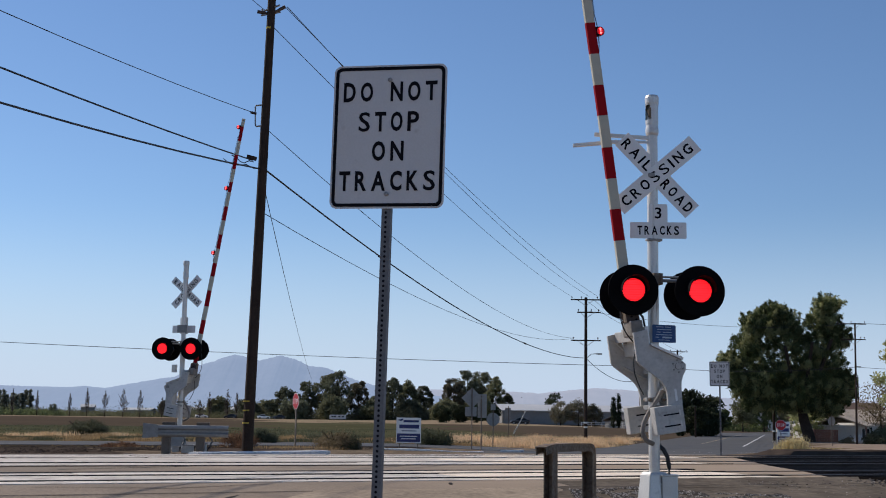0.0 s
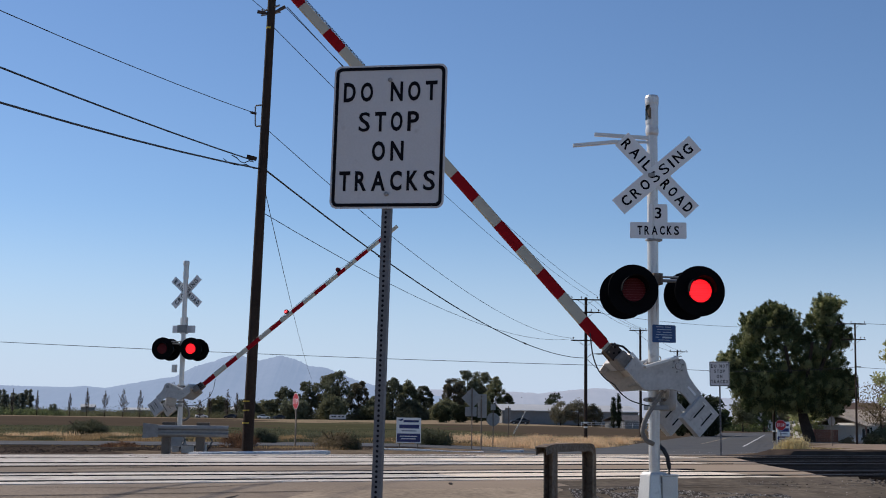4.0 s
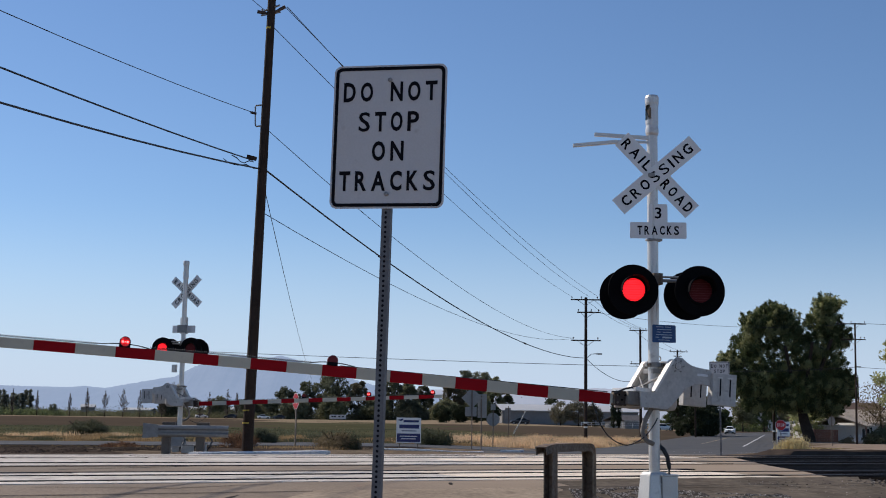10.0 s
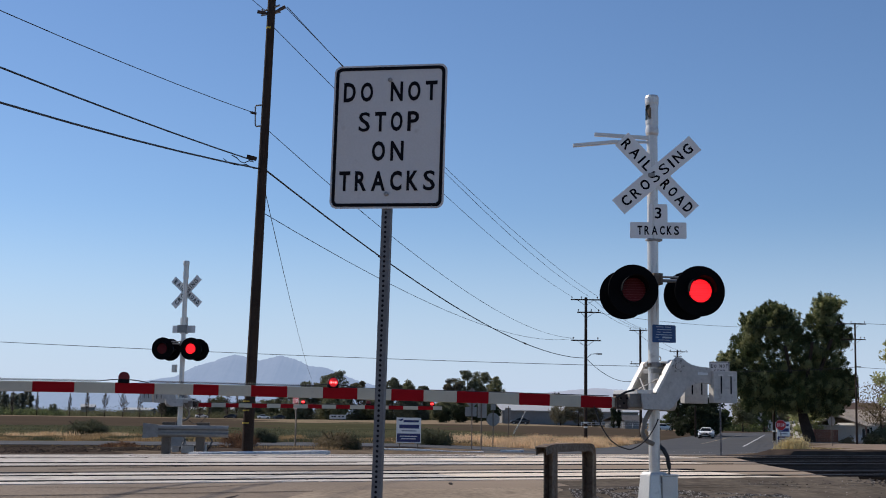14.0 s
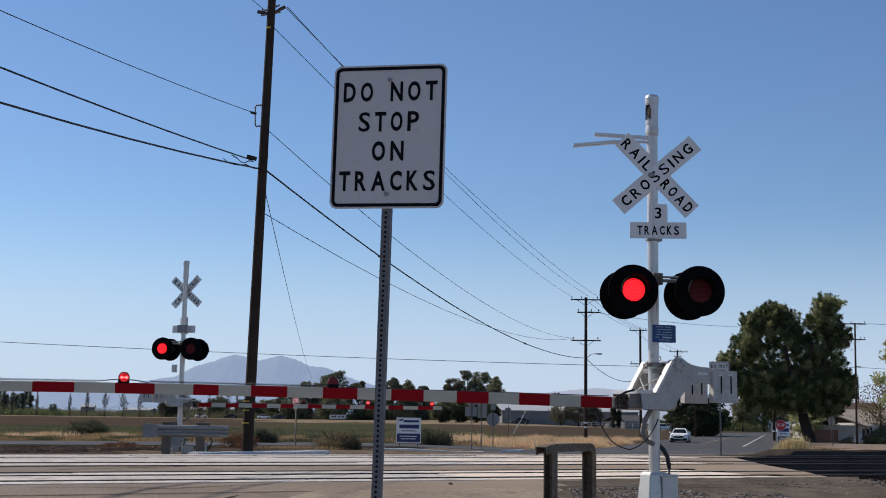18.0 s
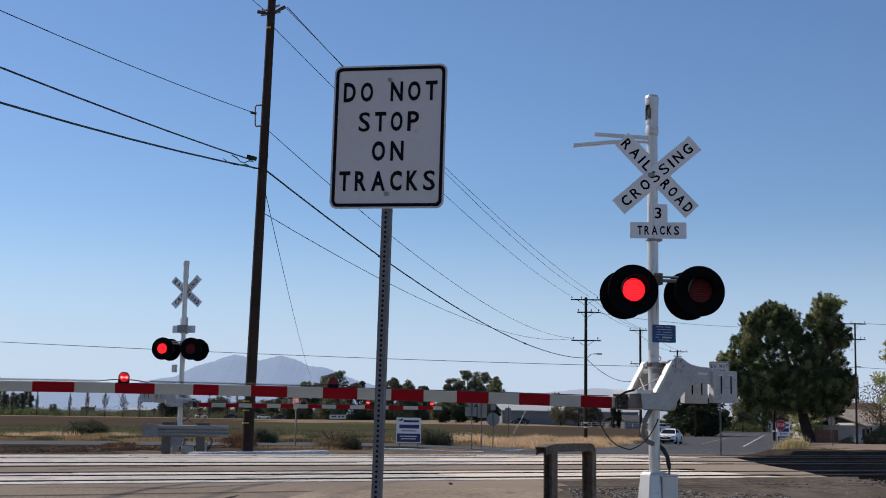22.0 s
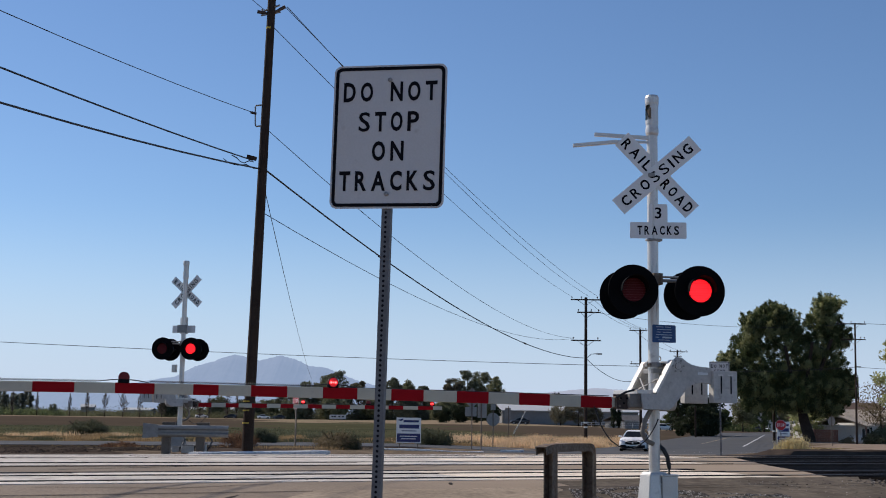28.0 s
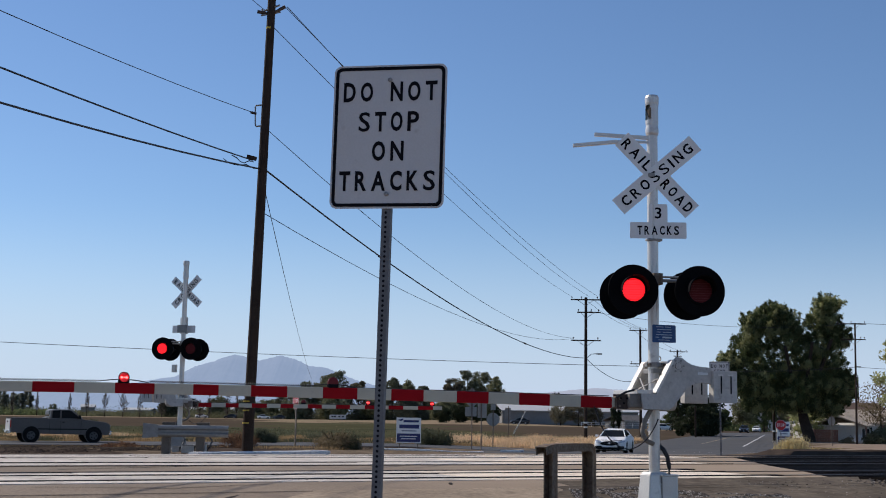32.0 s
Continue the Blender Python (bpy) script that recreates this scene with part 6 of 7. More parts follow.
# the large tree beside the road
BIG = thing("tree", Matrix.Translation((41.7, 146.0, land(42.6, 146) - 0.1)), "large dense dark green broadleaf tree with a leaning trunk", "tree", "trees along the road")
trunk = tube([(0.35, 0, -0.2), (0.1, 0, 1.2), (-0.35, 0, 2.6), (-0.7, 0, 4.2), (-0.8, 0, 6.5)], 0.62, 10)
for v in trunk.verts:
    k = 1.15 - 0.1 * v.co.z
    ax = Vector((0.35 - 0.21 * max(0, v.co.z) * (1 - 0.06 * max(0, v.co.z)), 0, v.co.z))
    v.co = ax + (v.co - ax) * max(0.45, k)
for k in range(8):
    a = k * 0.8
    trunk = tube([(-0.6, 0, 3.6 + 0.2 * k), (-0.6 + 1.8 * math.cos(a), 1.8 * math.sin(a), 5.4 + 0.2 * k), (-0.6 + 3.8 * math.cos(a), 3.8 * math.sin(a), 8.2 + 0.5 * k)], 0.2, 6, trunk)
part("trunk", trunk, M["bark"], BIG, "thick leaning brown trunk with limbs")
rng = np.random.default_rng(7)
masses = [(-7.6, 8.0, 3.2, 2.6), (-6.8, 10.6, 2.4, 2.2), (-5.1, 12.8, 2.4, 2.3), (-3.6, 14.1, 2.1, 1.9), (-4.6, 8.5, 3.6, 3.2), (-1.6, 11.8, 2.4, 2.2), (-1.0, 9.0, 4.0, 3.2), (-3.4, 5.2, 3.6, 2.2), (-4.6, 6.4, 3.4, 2.4), (-0.8, 6.2, 3.8, 2.6), (0.6, 6.0, 3.6, 2.6), (-1.6, 4.4, 3.4, 1.3), (1.6, 10.0, 3.0, 2.8), (2.3, 13.4, 2.1, 2.4), (2.9, 15.4, 1.6, 1.9), (2.9, 8.0, 2.4, 2.6), (3.3, 5.4, 2.2, 1.8), (-7.0, 5.9, 2.2, 1.5), (-9.0, 8.6, 1.5, 1.3), (3.9, 12.0, 1.5, 1.6), (-5.6, 4.2, 2.0, 1.1), (1.9, 3.9, 2.2, 1.0), (-5.6, 13.3, 1.7, 1.6), (-2.2, 13.6, 1.6, 1.5), (-3.8, 14.6, 1.6, 1.2), (4.4, 6.4, 1.3, 1.8)]
pts, pts_top = [], []
for cx, cz, rx, rz in masses:
    for k in range(150 if cz < 7 else 76):
        d = rng.normal(size=3)
        d /= np.linalg.norm(d)
        c = np.array([cx * 0.96, 0, cz * 0.96 + 0.4]) + d * np.array([rx, rx * 1.1, rz]) * rng.uniform(0.25, 0.86)
        way = d * 0.8 + np.array([0, 0, 0.7]) + rng.normal(size=3) * 0.45
        way /= np.linalg.norm(way)
        n, reach = 90, rng.uniform(0.4, 1.2)
        f = rng.uniform(0, 1, n)
        q = rng.normal(size=(n, 3)) * (0.27 * (1.15 - f))[:, None]
        (pts if rng.uniform() < 0.6 else pts_top).append(c + way * (f * reach)[:, None] + q)
for group, material, nm in ((pts, M["leaf"], "crown"), (pts_top, M["leaf_olive"], "outer_foliage")):
    q = np.concatenate(group)
    ob = new(nm, leaf_mesh(nm, q, rng.uniform(0.08, 0.17, len(q)), material, 5, long=3.6, rise=0.7))
    ob.parent = BIG
    ob["label"] = "crown of many small green leaves"

DARK = [(-62.9, 520, 13.2, 11.6), (-55.0, 520, 16.6, 10.4), (-48.6, 520, 20.2, 11.6), (-42.0, 520, 21.2, 13.0), (-34.0, 520, 17.2, 10.5), (-24.5, 520, 15.4, 9.2), (-19.5, 520, 18.2, 9.6), (-13.5, 520, 16.8, 10.0), (-7.2, 520, 15.0, 9.2), (5.2, 520, 18.4, 10.4), (11.0, 520, 22.4, 12.6), (17.2, 520, 21.6, 12.4), (22.4, 520, 18.6, 9.0), (27.8, 520, 12.3, 5.1)]
for k, (x, y, h, w) in enumerate(DARK):
    tree(x, y + (k % 3) * 9, h, w * 1.25, M[("leaf_far", "leaf_far", "leaf_far_olive", "leaf_far", "leaf_far_brown")[k % 5]], "tall eucalyptus with broken crown at the far field edge", 20 + k, 74, 80, 0.55, 0.10, 0.25, loose=0.095, limbs=9, group="trees at the field edge")
LOW = [(-57.2, 500, 7.9, 13.3), (-42.8, 500, 9.0, 13.3), (-26.3, 500, 8.1, 13.3), (-13.1, 500, 8.1, 13.3), (2.3, 500, 7.7, 13.3), (15.5, 500, 9.4, 13.3), (-77.0, 500, 8.5, 11.1), (-69.9, 500, 7.7, 10.2), (-86.9, 500, 8.1, 9.8), (-107.8, 500, 6.6, 8.9)]
for k, (x, y, h, w) in enumerate(LOW):
    tree(x, y + (k % 4) * 6, h, w, M["leaf_far_olive" if k % 3 else "leaf_far"], "low spreading olive tree at the far field edge", 60 + k, 46, 80, 0.75, 0.0, 0.15, loose=0.15, group="trees at the field edge")
for k in range(11):
    tree(-170 + 1.15 * k + (k % 3) * 0.3, 484 + (k % 4) * 5, 8.6 + 1.3 * math.sin(k * 2.1) + 0.8, 3.4, M["leaf_haze"], "narrow grey-green poplar at the far field edge", 80 + k, 40, 44, 0.42, 0.04, 0.45, loose=0.2, group="trees at the field edge")
tree(-144.7, 480, 4.8, 4.6, M["leaf_far"], "small round tree at the far field edge", 79, 26, 50, 0.4, 0.05, 0.2, group="trees at the field edge")
for k, (x, y, h, w) in enumerate([(-129.7, 470, 11.1, 3.0), (-123.1, 470, 10.7, 4.4), (-116.4, 470, 11.3, 6.0), (-110.2, 470, 10.7, 3.8), (-84.8, 470, 10.5, 3.4), (-78.2, 470, 11.5, 4.4), (-94.7, 470, 9.0, 6.0), (-74.8, 470, 10.1, 4.4), (-148.0, 470, 10.0, 2.4), (-157.0, 470, 10.5, 2.6), (-136.0, 470, 9.0, 2.4), (-103.0, 474, 8.0, 5.0), (-89.0, 474, 7.0, 5.5)]):
    tree(x, y, h, w, M["leaf_bare"], "thin half-bare brownish conifer at the far field edge", 90 + k, 85, 8, 0.24, 0.10, 0.93, trunk=0.15, limbs=16, loose=0.06, group="trees at the field edge")
for k, (x, y, h, w) in enumerate([(29.8, 318, 6.0, 6.6), (34.4, 320, 6.6, 7.4), (38.6, 322, 5.6, 5.6)]):
    tree(x, y, h, w, M["leaf_far_brown"], "small olive-brown spreading tree before the warehouse", 110 + k, 50, 80, 0.26, 0.10, 0.1, trunk=0.14, limbs=9, loose=0.13)
# added trees that stand in for the dark building left of the warehouse
for k, (x, y, h, w) in enumerate([(0.5, 338, 4.6, 5.5), (5.0, 340, 5.4, 6.0), (9.6, 338, 5.6, 6.0), (13.6, 334, 5.0, 4.6)]):
    tree(x, y, h, w, M["leaf_dark"], "low dark tree standing in for a dark building", 160 + k, 40, 70, 0.3, 0.02, 0.1, loose=0.15, group="trees at the field edge")
tree(61.8, 700, 15.9, 13.7, M["leaf_dark"], "distant dark round tree past the fields", 115, 26, 50, 0.8, 0.2)
for k, (x, y, h, w) in enumerate([(40.5, 300, 8.4, 1.4), (41.7, 300, 8.9, 1.4)]):
    tree(x, y, h, w, M["leaf_dark"], "slim dark cypress beside the shed", 120 + k, 60, 60, 0.18, 0.02, 0.6, loose=0.34)
for k, (x, y, h, w) in enumerate([(35.9, 190, 7.2, 4.8), (37.9, 192, 7.8, 5.0), (40.2, 194, 7.2, 4.6), (42.2, 198, 6.4, 4.2), (36.6, 184, 4.4, 4.4), (39.4, 190, 4.6, 4.4)]):
    tree(x, y, h, w, M["leaf_dark"], "dense dark green tree beside the road", 130 + k, 34, 70, 0.34, 0.04, 0.2, loose=0.17, group="trees along the road")
for k, (x, y, h, w) in enumerate([(77.8, 330, 8.7, 7.5), (84.5, 335, 9.4, 7.5), (91.0, 330, 8.7, 8.3), (59.7, 330, 7.5, 5.0), (70.5, 345, 8.0, 7.0), (101.0, 372, 9.5, 9.0), (93.0, 390, 8.0, 7.0), (66.0, 300, 6.0, 5.0), (112.0, 380, 9.0, 9.0), (122.0, 400, 10.0, 10.0)]):
    tree(x, y, h, w, M["leaf" if k % 2 else "leaf_far_olive"], "green street tree down the road", 140 + k, 26, 60, 0.5, 0.12, 0.1, group="trees along the road")
tree(40.9, 114.0, 10.6, 4.4, M["leaf_olive"], "tall olive-green tree by the houses", 151, 34, 90, 0.24, 0.28, 0.0, group="trees along the road")
tree(52.2, 152.0, 7.4, 6.0, M["leaf_dry"], "brownish half-bare tree by the houses", 152, 40, 60, 0.17, 0.28, 0.0, group="trees along the road")
tree(49.0, 165.0, 7.5, 5.0, M["leaf"], "green tree behind the fence", 153, 28, 60, 0.3, 0.1, 0.1, group="trees along the road")
tree(45.2, 158.0, 5.0, 5.0, M["leaf_olive"], "green shrub tree behind the fence", 154, 26, 60, 0.3, 0.05, 0.1, group="trees along the road")


def hedge(name, count, place, material, label, seed, leaf=0.42):
    rng = np.random.default_rng(seed)
    pts = []
    for k in range(count):
        x, y, h, w = place(rng)
        q = rng.normal(size=(110, 3)) * np.array([w * 0.3, w * 0.3, h * 0.3])
        q[:, 2] = np.abs(q[:, 2]) * 1.2
        pts.append(np.array([x, y, land(x, y)]) + q)
    pts = np.concatenate(pts)
    ob = new(name, leaf_mesh(name, pts, rng.uniform(0.6, 1.3, len(pts)) * leaf, material, seed))
    return tagged(ob, label, "shrubs", kind="stuff")


hedge("far_shrubs", 520, lambda r: (r.uniform(-110, 30), r.uniform(508, 545), r.uniform(3.5, 7.5), r.uniform(3, 6)), M["leaf_far"], "dark belt of shrubs at the far field edge", 31)
hedge("far_scrub", 520, lambda r: (r.uniform(-178, -66), r.uniform(490, 560), r.uniform(1.5, 3.8), r.uniform(3, 7)), M["leaf_far_olive"], "low olive scrub at the far field edge", 32)
hedge("far_orchard", 220, lambda r: (r.uniform(-182, -143), r.uniform(474, 482), r.uniform(1.6, 3.0), r.uniform(3, 6)), M["leaf_orchard"], "bright green orchard rows beyond the field", 33, 0.4)
hedge("street_shrubs", 60, lambda r: (r.uniform(60, 112), r.uniform(340, 420), r.uniform(2, 5), r.uniform(3, 6)), M["leaf"], "distant shrubs at the end of the road", 34, 0.6)


def bush(x, y, h, w, material, label, seed, leaf=0.09, n=26, per=110):
    rng = np.random.default_rng(seed)
    b = thing("bush", Matrix.Translation((x, y, land(x, y) - 0.03)), label, "bush", "roadside bushes")
    stems = bmesh.new()
    for k in range(9):
        a = rng.uniform(0, 6.28)
        stems = tube([(0, 0, 0), (0.2 * w * math.cos(a), 0.2 * w * math.sin(a), 0.45 * h), (0.36 * w * math.cos(a), 0.36 * w * math.sin(a), 0.8 * h)], 0.012, 4, stems)
    part("stem", stems, M["bark"], b)
    pts = []
    for k in range(n):
        a, r = rng.uniform(0, 6.28), math.sqrt(rng.uniform(0, 1))
        c = np.array([r * w * 0.42 * math.cos(a), r * w * 0.42 * math.sin(a), h * (0.12 + 0.66 * rng.uniform(0, 1) * math.sqrt(max(0.05, 1 - r * r)))])
        q = rng.normal(size=(per, 3)) * np.array([w * 0.08, w * 0.08, h * 0.13])
        pts.append(c + q)
    pts = np.concatenate(pts)
    pts[:, 2] = np.abs(pts[:, 2])
    ob = new("foliage", leaf_mesh("foliage", pts, rng.uniform(0.6, 1.4, len(pts)) * leaf, material, seed, long=2.2))
    ob.parent = b


bush(-26.2, 95.0, 1.25, 3.4, M["sage"], "low grey-green roadside bush", 201, 0.065, 40, 260)
bush(-10.4, 75.0, 0.95, 1.7, M["sage"], "low grey-green roadside bush", 202, 0.045, 40, 260)
bush(-4.05, 50.0, 0.85, 1.7, M["leaf_dry"], "dry brown and green tumbleweed bush", 203, 0.030, 40, 260)
bush(-3.75, 50.2, 0.7, 1.3, M["sage"], "dry brown and green tumbleweed bush", 204, 0.030, 40, 260)
bush(-0.4, 80.0, 1.25, 2.3, M["sage"], "low grey-green roadside bush", 205, 0.055, 40, 260)
bush(-11.3, 45.5, 0.26, 1.5, M["weed_rust"], "low rust-brown weed patch", 206, 0.025, 30, 160)
bush(-6.9, 43.6, 0.6, 1.4, M["weed_rust"], "low rust-brown weed patch", 207, 0.028, 30, 170)
bush(49.3, 141.0, 2.2, 4.4, M["sage"], "grey-green shrub before the house", 208, 0.2)
bush(52.6, 142.0, 2.9, 4.0, M["sage"], "grey-green shrub before the house", 209, 0.2)
bush(46.4, 137.0, 1.2, 2.6, M["sage"], "low grey-green shrub before the house", 211, 0.14)
bush(54.5, 146.0, 3.2, 4.0, M["leaf_olive"], "olive-green shrub before the house", 212, 0.2)
# added shrub: its white specks stand for unidentified pale objects in the yard
bush(44.9, 138.0, 1.25, 2.4, M["white_speck"], "white-specked shrub standing in for pale yard clutter", 214, 0.10, 16, 40)
bush(44.6, 140.0, 0.8, 2.0, M["leaf_dry"], "low dry shrub at the fence", 213, 0.12)


def grass(name, spots, blades, height, material, label, seed, spread=0.5, width=0.02):
    """Dry grass: bent blades in tufts, joined."""
    rng = np.random.default_rng(seed)
    v, f = [], []
    for x, y, s in spots:
        z = land(x, y)
        for k in range(blades):
            px, py = x + rng.normal() * spread * s, y + rng.normal() * spread * s
            h = height * s * rng.uniform(0.5, 1.2)
            a = rng.uniform(0, 6.28)
            dx, dy = math.cos(a) * h * 0.35, math.sin(a) * h * 0.35
            wx, wy = -math.sin(a) * width * s, math.cos(a) * width * s
            i = len(v)
            v += [(px - wx, py - wy, z), (px + wx, py + wy, z), (px + dx * 0.4 + wx * 0.7, py + dy * 0.4 + wy * 0.7, z + h * 0.6), (px + dx * 0.4 - wx * 0.7, py + dy * 0.4 - wy * 0.7, z + h * 0.6), (px + dx, py + dy, z + h)]
            f += [(i, i + 1, i + 2, i + 3), (i + 3, i + 2, i + 4)]
    me = bpy.data.meshes.new(name)
    me.from_pydata(v, [], f)
    me.materials.append(material)
    return tagged(new(name, me), label, "grass", kind="stuff")


rng = random.Random(5)


def tuft_patches(count, place, size, along, across):
    """Irregular patches of tufts: higher in their middle, thin at the rim."""
    out = []
    for k in range(count):
        x0, y0 = place()
        r = rng.uniform(0.4, 1.0) ** 1.5
        n = int(4 + 16 * r)
        for q in range(n):
            e = min(2.2, abs(rng.gauss(0, 1)))
            a = rng.uniform(0, 6.28)
            out.append((x0 + along * r * e * math.cos(a), y0 + across * r * e * math.sin(a), size * (0.35 + 0.65 * r) * (1.15 - 0.4 * e) * rng.uniform(0.7, 1.2)))
    return [q for q in out if q[2] > 0.12]


spots = tuft_patches(58, lambda: track_xy(rng.uniform(4, 42), 73.6 + 16 * rng.random() ** 1.8), 1.2, 1.5, 0.8)
grass("dry_verge_grass", spots, 46, 0.24, M["straw"], "patches of dry golden grass along the field edge", 1, 0.42, 0.014)
spots = [(x + rng.gauss(0, 0.7), 86 + rng.gauss(0, 0.5), rng.uniform(0.5, 1.1)) for x in (-28.4, -26.6, -26.0, -22.6, -21.8) for k in range(9)]
grass("dry_grass_clumps", spots, 60, 0.36, M["straw_pale"], "pale dry grass clumps along the field edge", 11, 0.3, 0.014)
spots = tuft_patches(60, lambda: track_xy(rng.uniform(4, 42), 74 + 18 * rng.random() ** 1.4), 1.1, 1.6, 0.9)
grass("verge_weeds", spots, 40, 0.24, M["sage"], "dull green weeds along the field edge", 7, 0.45, 0.016)


def beside_road():
    while True:
        if rng.random() < 0.6:
            x, y = road_xy(84 + 60 * rng.random() ** 1.6, rng.uniform(-26, -13.8))
        else:
            x, y = rng.uniform(3.5, 15), rng.uniform(90, 110)
        if road_v(x, y) < -13.9:
            return x, y


grass("dry_field_grass", tuft_patches(70, beside_road, 1.6, 1.2, 1.0), 60, 0.36, M["straw_pale"], "bright dry golden grass beside the far road", 2, 0.38, 0.012)
grass("brown_field_grass", tuft_patches(34, beside_road, 1.4, 1.2, 1.0), 50, 0.30, M["leaf_dry"], "brown dry weeds beside the far road", 8, 0.38, 0.014)
spots = [(-12 + 0.2 * k + rng.uniform(-6, 6), 42 + rng.uniform(-3, 14), rng.uniform(0.3, 0.7)) for k in range(60)] + [(-5.3 + rng.uniform(-0.8, 2.5), 41.5 + rng.uniform(0, 6), rng.uniform(0.4, 0.8)) for k in range(40)]
grass("dry_weed_tufts", [s for s in spots if road_v(s[0], s[1]) < -17.4 or s[1] > 41], 20, 0.16, M["straw"], "thin dry weeds on bare dirt", 3, 0.4, 0.010)
spots = [(18.62 + rng.gauss(0, 0.26), 68.0 + rng.gauss(0, 0.22), rng.uniform(0.7, 1.15)) for k in range(60)] + [(18.4 + rng.gauss(0, 0.5), 68.0 + rng.gauss(0, 0.3), rng.uniform(0.25, 0.5)) for k in range(30)] + [(20.4 + rng.gauss(0, 0.9), 69.8 + rng.gauss(0, 0.5), rng.uniform(0.2, 0.4)) for k in range(40)]
grass("golden_grass_clump", spots, 40, 0.68, M["straw_clump"], "tall clump of dry golden grass beside the road", 4, 0.22, 0.008)
spots = []
for k in range(420):
    d, c = rng.uniform(2, 80), rng.uniform(99, 165)
    x, y = track_xy(d, c)
    spots.append((x, y, rng.uniform(0.7, 1.6)))
grass("field_weeds", [s for s in spots if noise.noise((s[0] * 0.08, s[1] * 0.08, 9)) > -0.05 and road_v(s[0], s[1]) < -16], 40, 0.11, M["sage"], "dull green weeds over the far field", 6, 1.6, 0.03)


# ---------------------------------------------------------------- gravel
def stones(name, count, place, label, seed, lo=0.012, hi=0.04, material="stone", lift=0.0):
    rng = np.random.default_rng(seed)
    octa = np.array([(1, 0, 0), (0, 1, 0), (-1, 0, 0), (0, -1, 0), (0, 0, 0.7), (0, 0, -0.7)], float)
    tri = np.array([(0, 1, 4), (1, 2, 4), (2, 3, 4), (3, 0, 4), (1, 0, 5), (2, 1, 5), (3, 2, 5), (0, 3, 5)])
    v, f = [], []
    for k in range(count):
        x, y = place(rng)
        s = rng.uniform(lo, hi)
        a = rng.uniform(0, 6.28)
        q = octa * rng.uniform(0.7, 1.3, (6, 3)) * s
        r = np.array([(math.cos(a), -math.sin(a), 0), (math.sin(a), math.cos(a), 0), (0, 0, 1)])
        i = len(v)
        v += [tuple(p) for p in (q @ r.T + np.array([x, y, land(x, y) + lift + s * 0.3]))]
        f += [tuple(t + i) for t in tri]
    me = bpy.data.meshes.new(name)
    me.from_pydata(v, [], f)
    me.materials.append(M[material])
    return tagged(new(name, me), label, "gravel", kind="stuff")


def base_gravel(r):
    while True:
        x, y = r.uniform(1.75, 4.9), r.uniform(14.4, 19.0)
        c = track_c(x, y)
        if c < 15.0 - 0.22 * abs(x - 2.7) - 0.55 * ease(2.9, 3.9, x) + 0.25 * noise.noise((x * 2.2, y * 2.2, 1)) and noise.noise((x * 3, y * 3, 6)) > -0.15:
            return x, y


stones("gravel", 7000, base_gravel, "loose grey gravel around the signal's base", 1, 0.005, 0.019, lift=0.020)
stones("dark_gravel", 7000, base_gravel, "dark gravel around the signal's base", 5, 0.008, 0.024, "stone_dark", 0.018)
stones("ballast_gravel", 4200, lambda r: track_xy(r.uniform(15.2, 34), r.uniform(14.2, 17.4)), "coarse dark track ballast beside the rails", 2, 0.02, 0.05, "stone_dark")
stones("verge_grit", 500, lambda r: track_xy(r.uniform(13.0, 24), 15.9 - 4.5 * r.uniform(0, 1) ** 1.5), "loose grit and small stones on the soil verge", 6, 0.004, 0.013, "stone", 0.02)
stones("verge_clods", 600, lambda r: track_xy(r.uniform(13.0, 24), 16.0 - 4.5 * r.uniform(0, 1) ** 1.5), "dark crumbs of earth on the soil verge", 9, 0.006, 0.022, "stone_dark", 0.016)
stones("road_grit", 500, lambda r: track_xy(r.uniform(-6, 13), r.uniform(12.6, 14.6)), "scattered grit on the tan shoulder", 3, 0.006, 0.016)


def clods(count, seed):
    rng = np.random.default_rng(seed)
    v, f = [], []
    while len(f) < count * 5:
        d, c = rng.uniform(0, 30), rng.uniform(31, 62)
        x, y = track_xy(d, c)
        if road_v(x, y) > -17.6:
            continue
        s = rng.uniform(0.02, 0.085)
        z = land(x, y)
        i = len(v)
        v += [(x + s * math.cos(k * 1.2566 + rng.uniform(-0.3, 0.3)), y + s * math.sin(k * 1.2566), z - 0.01) for k in range(5)] + [(x + rng.uniform(-0.3, 0.3) * s, y + rng.uniform(-0.3, 0.3) * s, z + s * rng.uniform(0.25, 0.5))]
        f += [(i + k, i + (k + 1) % 5, i + 5) for k in range(5)]
    me = bpy.data.meshes.new("dirt_clods")
    me.from_pydata(v, [], f)
    me.materials.append(GROUND["dirt"])
    return tagged(new("dirt_clods", me), "dark clods of turned earth beside the road", "dirt", kind="stuff")


clods(9000, 8)

rock_bm = bmesh.new()
bmesh.ops.create_icosphere(rock_bm, subdivisions=2, radius=0.024)
for v in rock_bm.verts:
    v.co = Vector((v.co.x * 1.3, v.co.y, v.co.z * 0.75)) * (1 + 0.35 * noise.noise(v.co * 40))
tagged(part("rock", moved(rock_bm, Matrix.Translation((0.15, 17.45, road_z(0.15, 17.45) + 0.010))), M["stone_dark"]), "small dark rock lying on the asphalt", "rock")


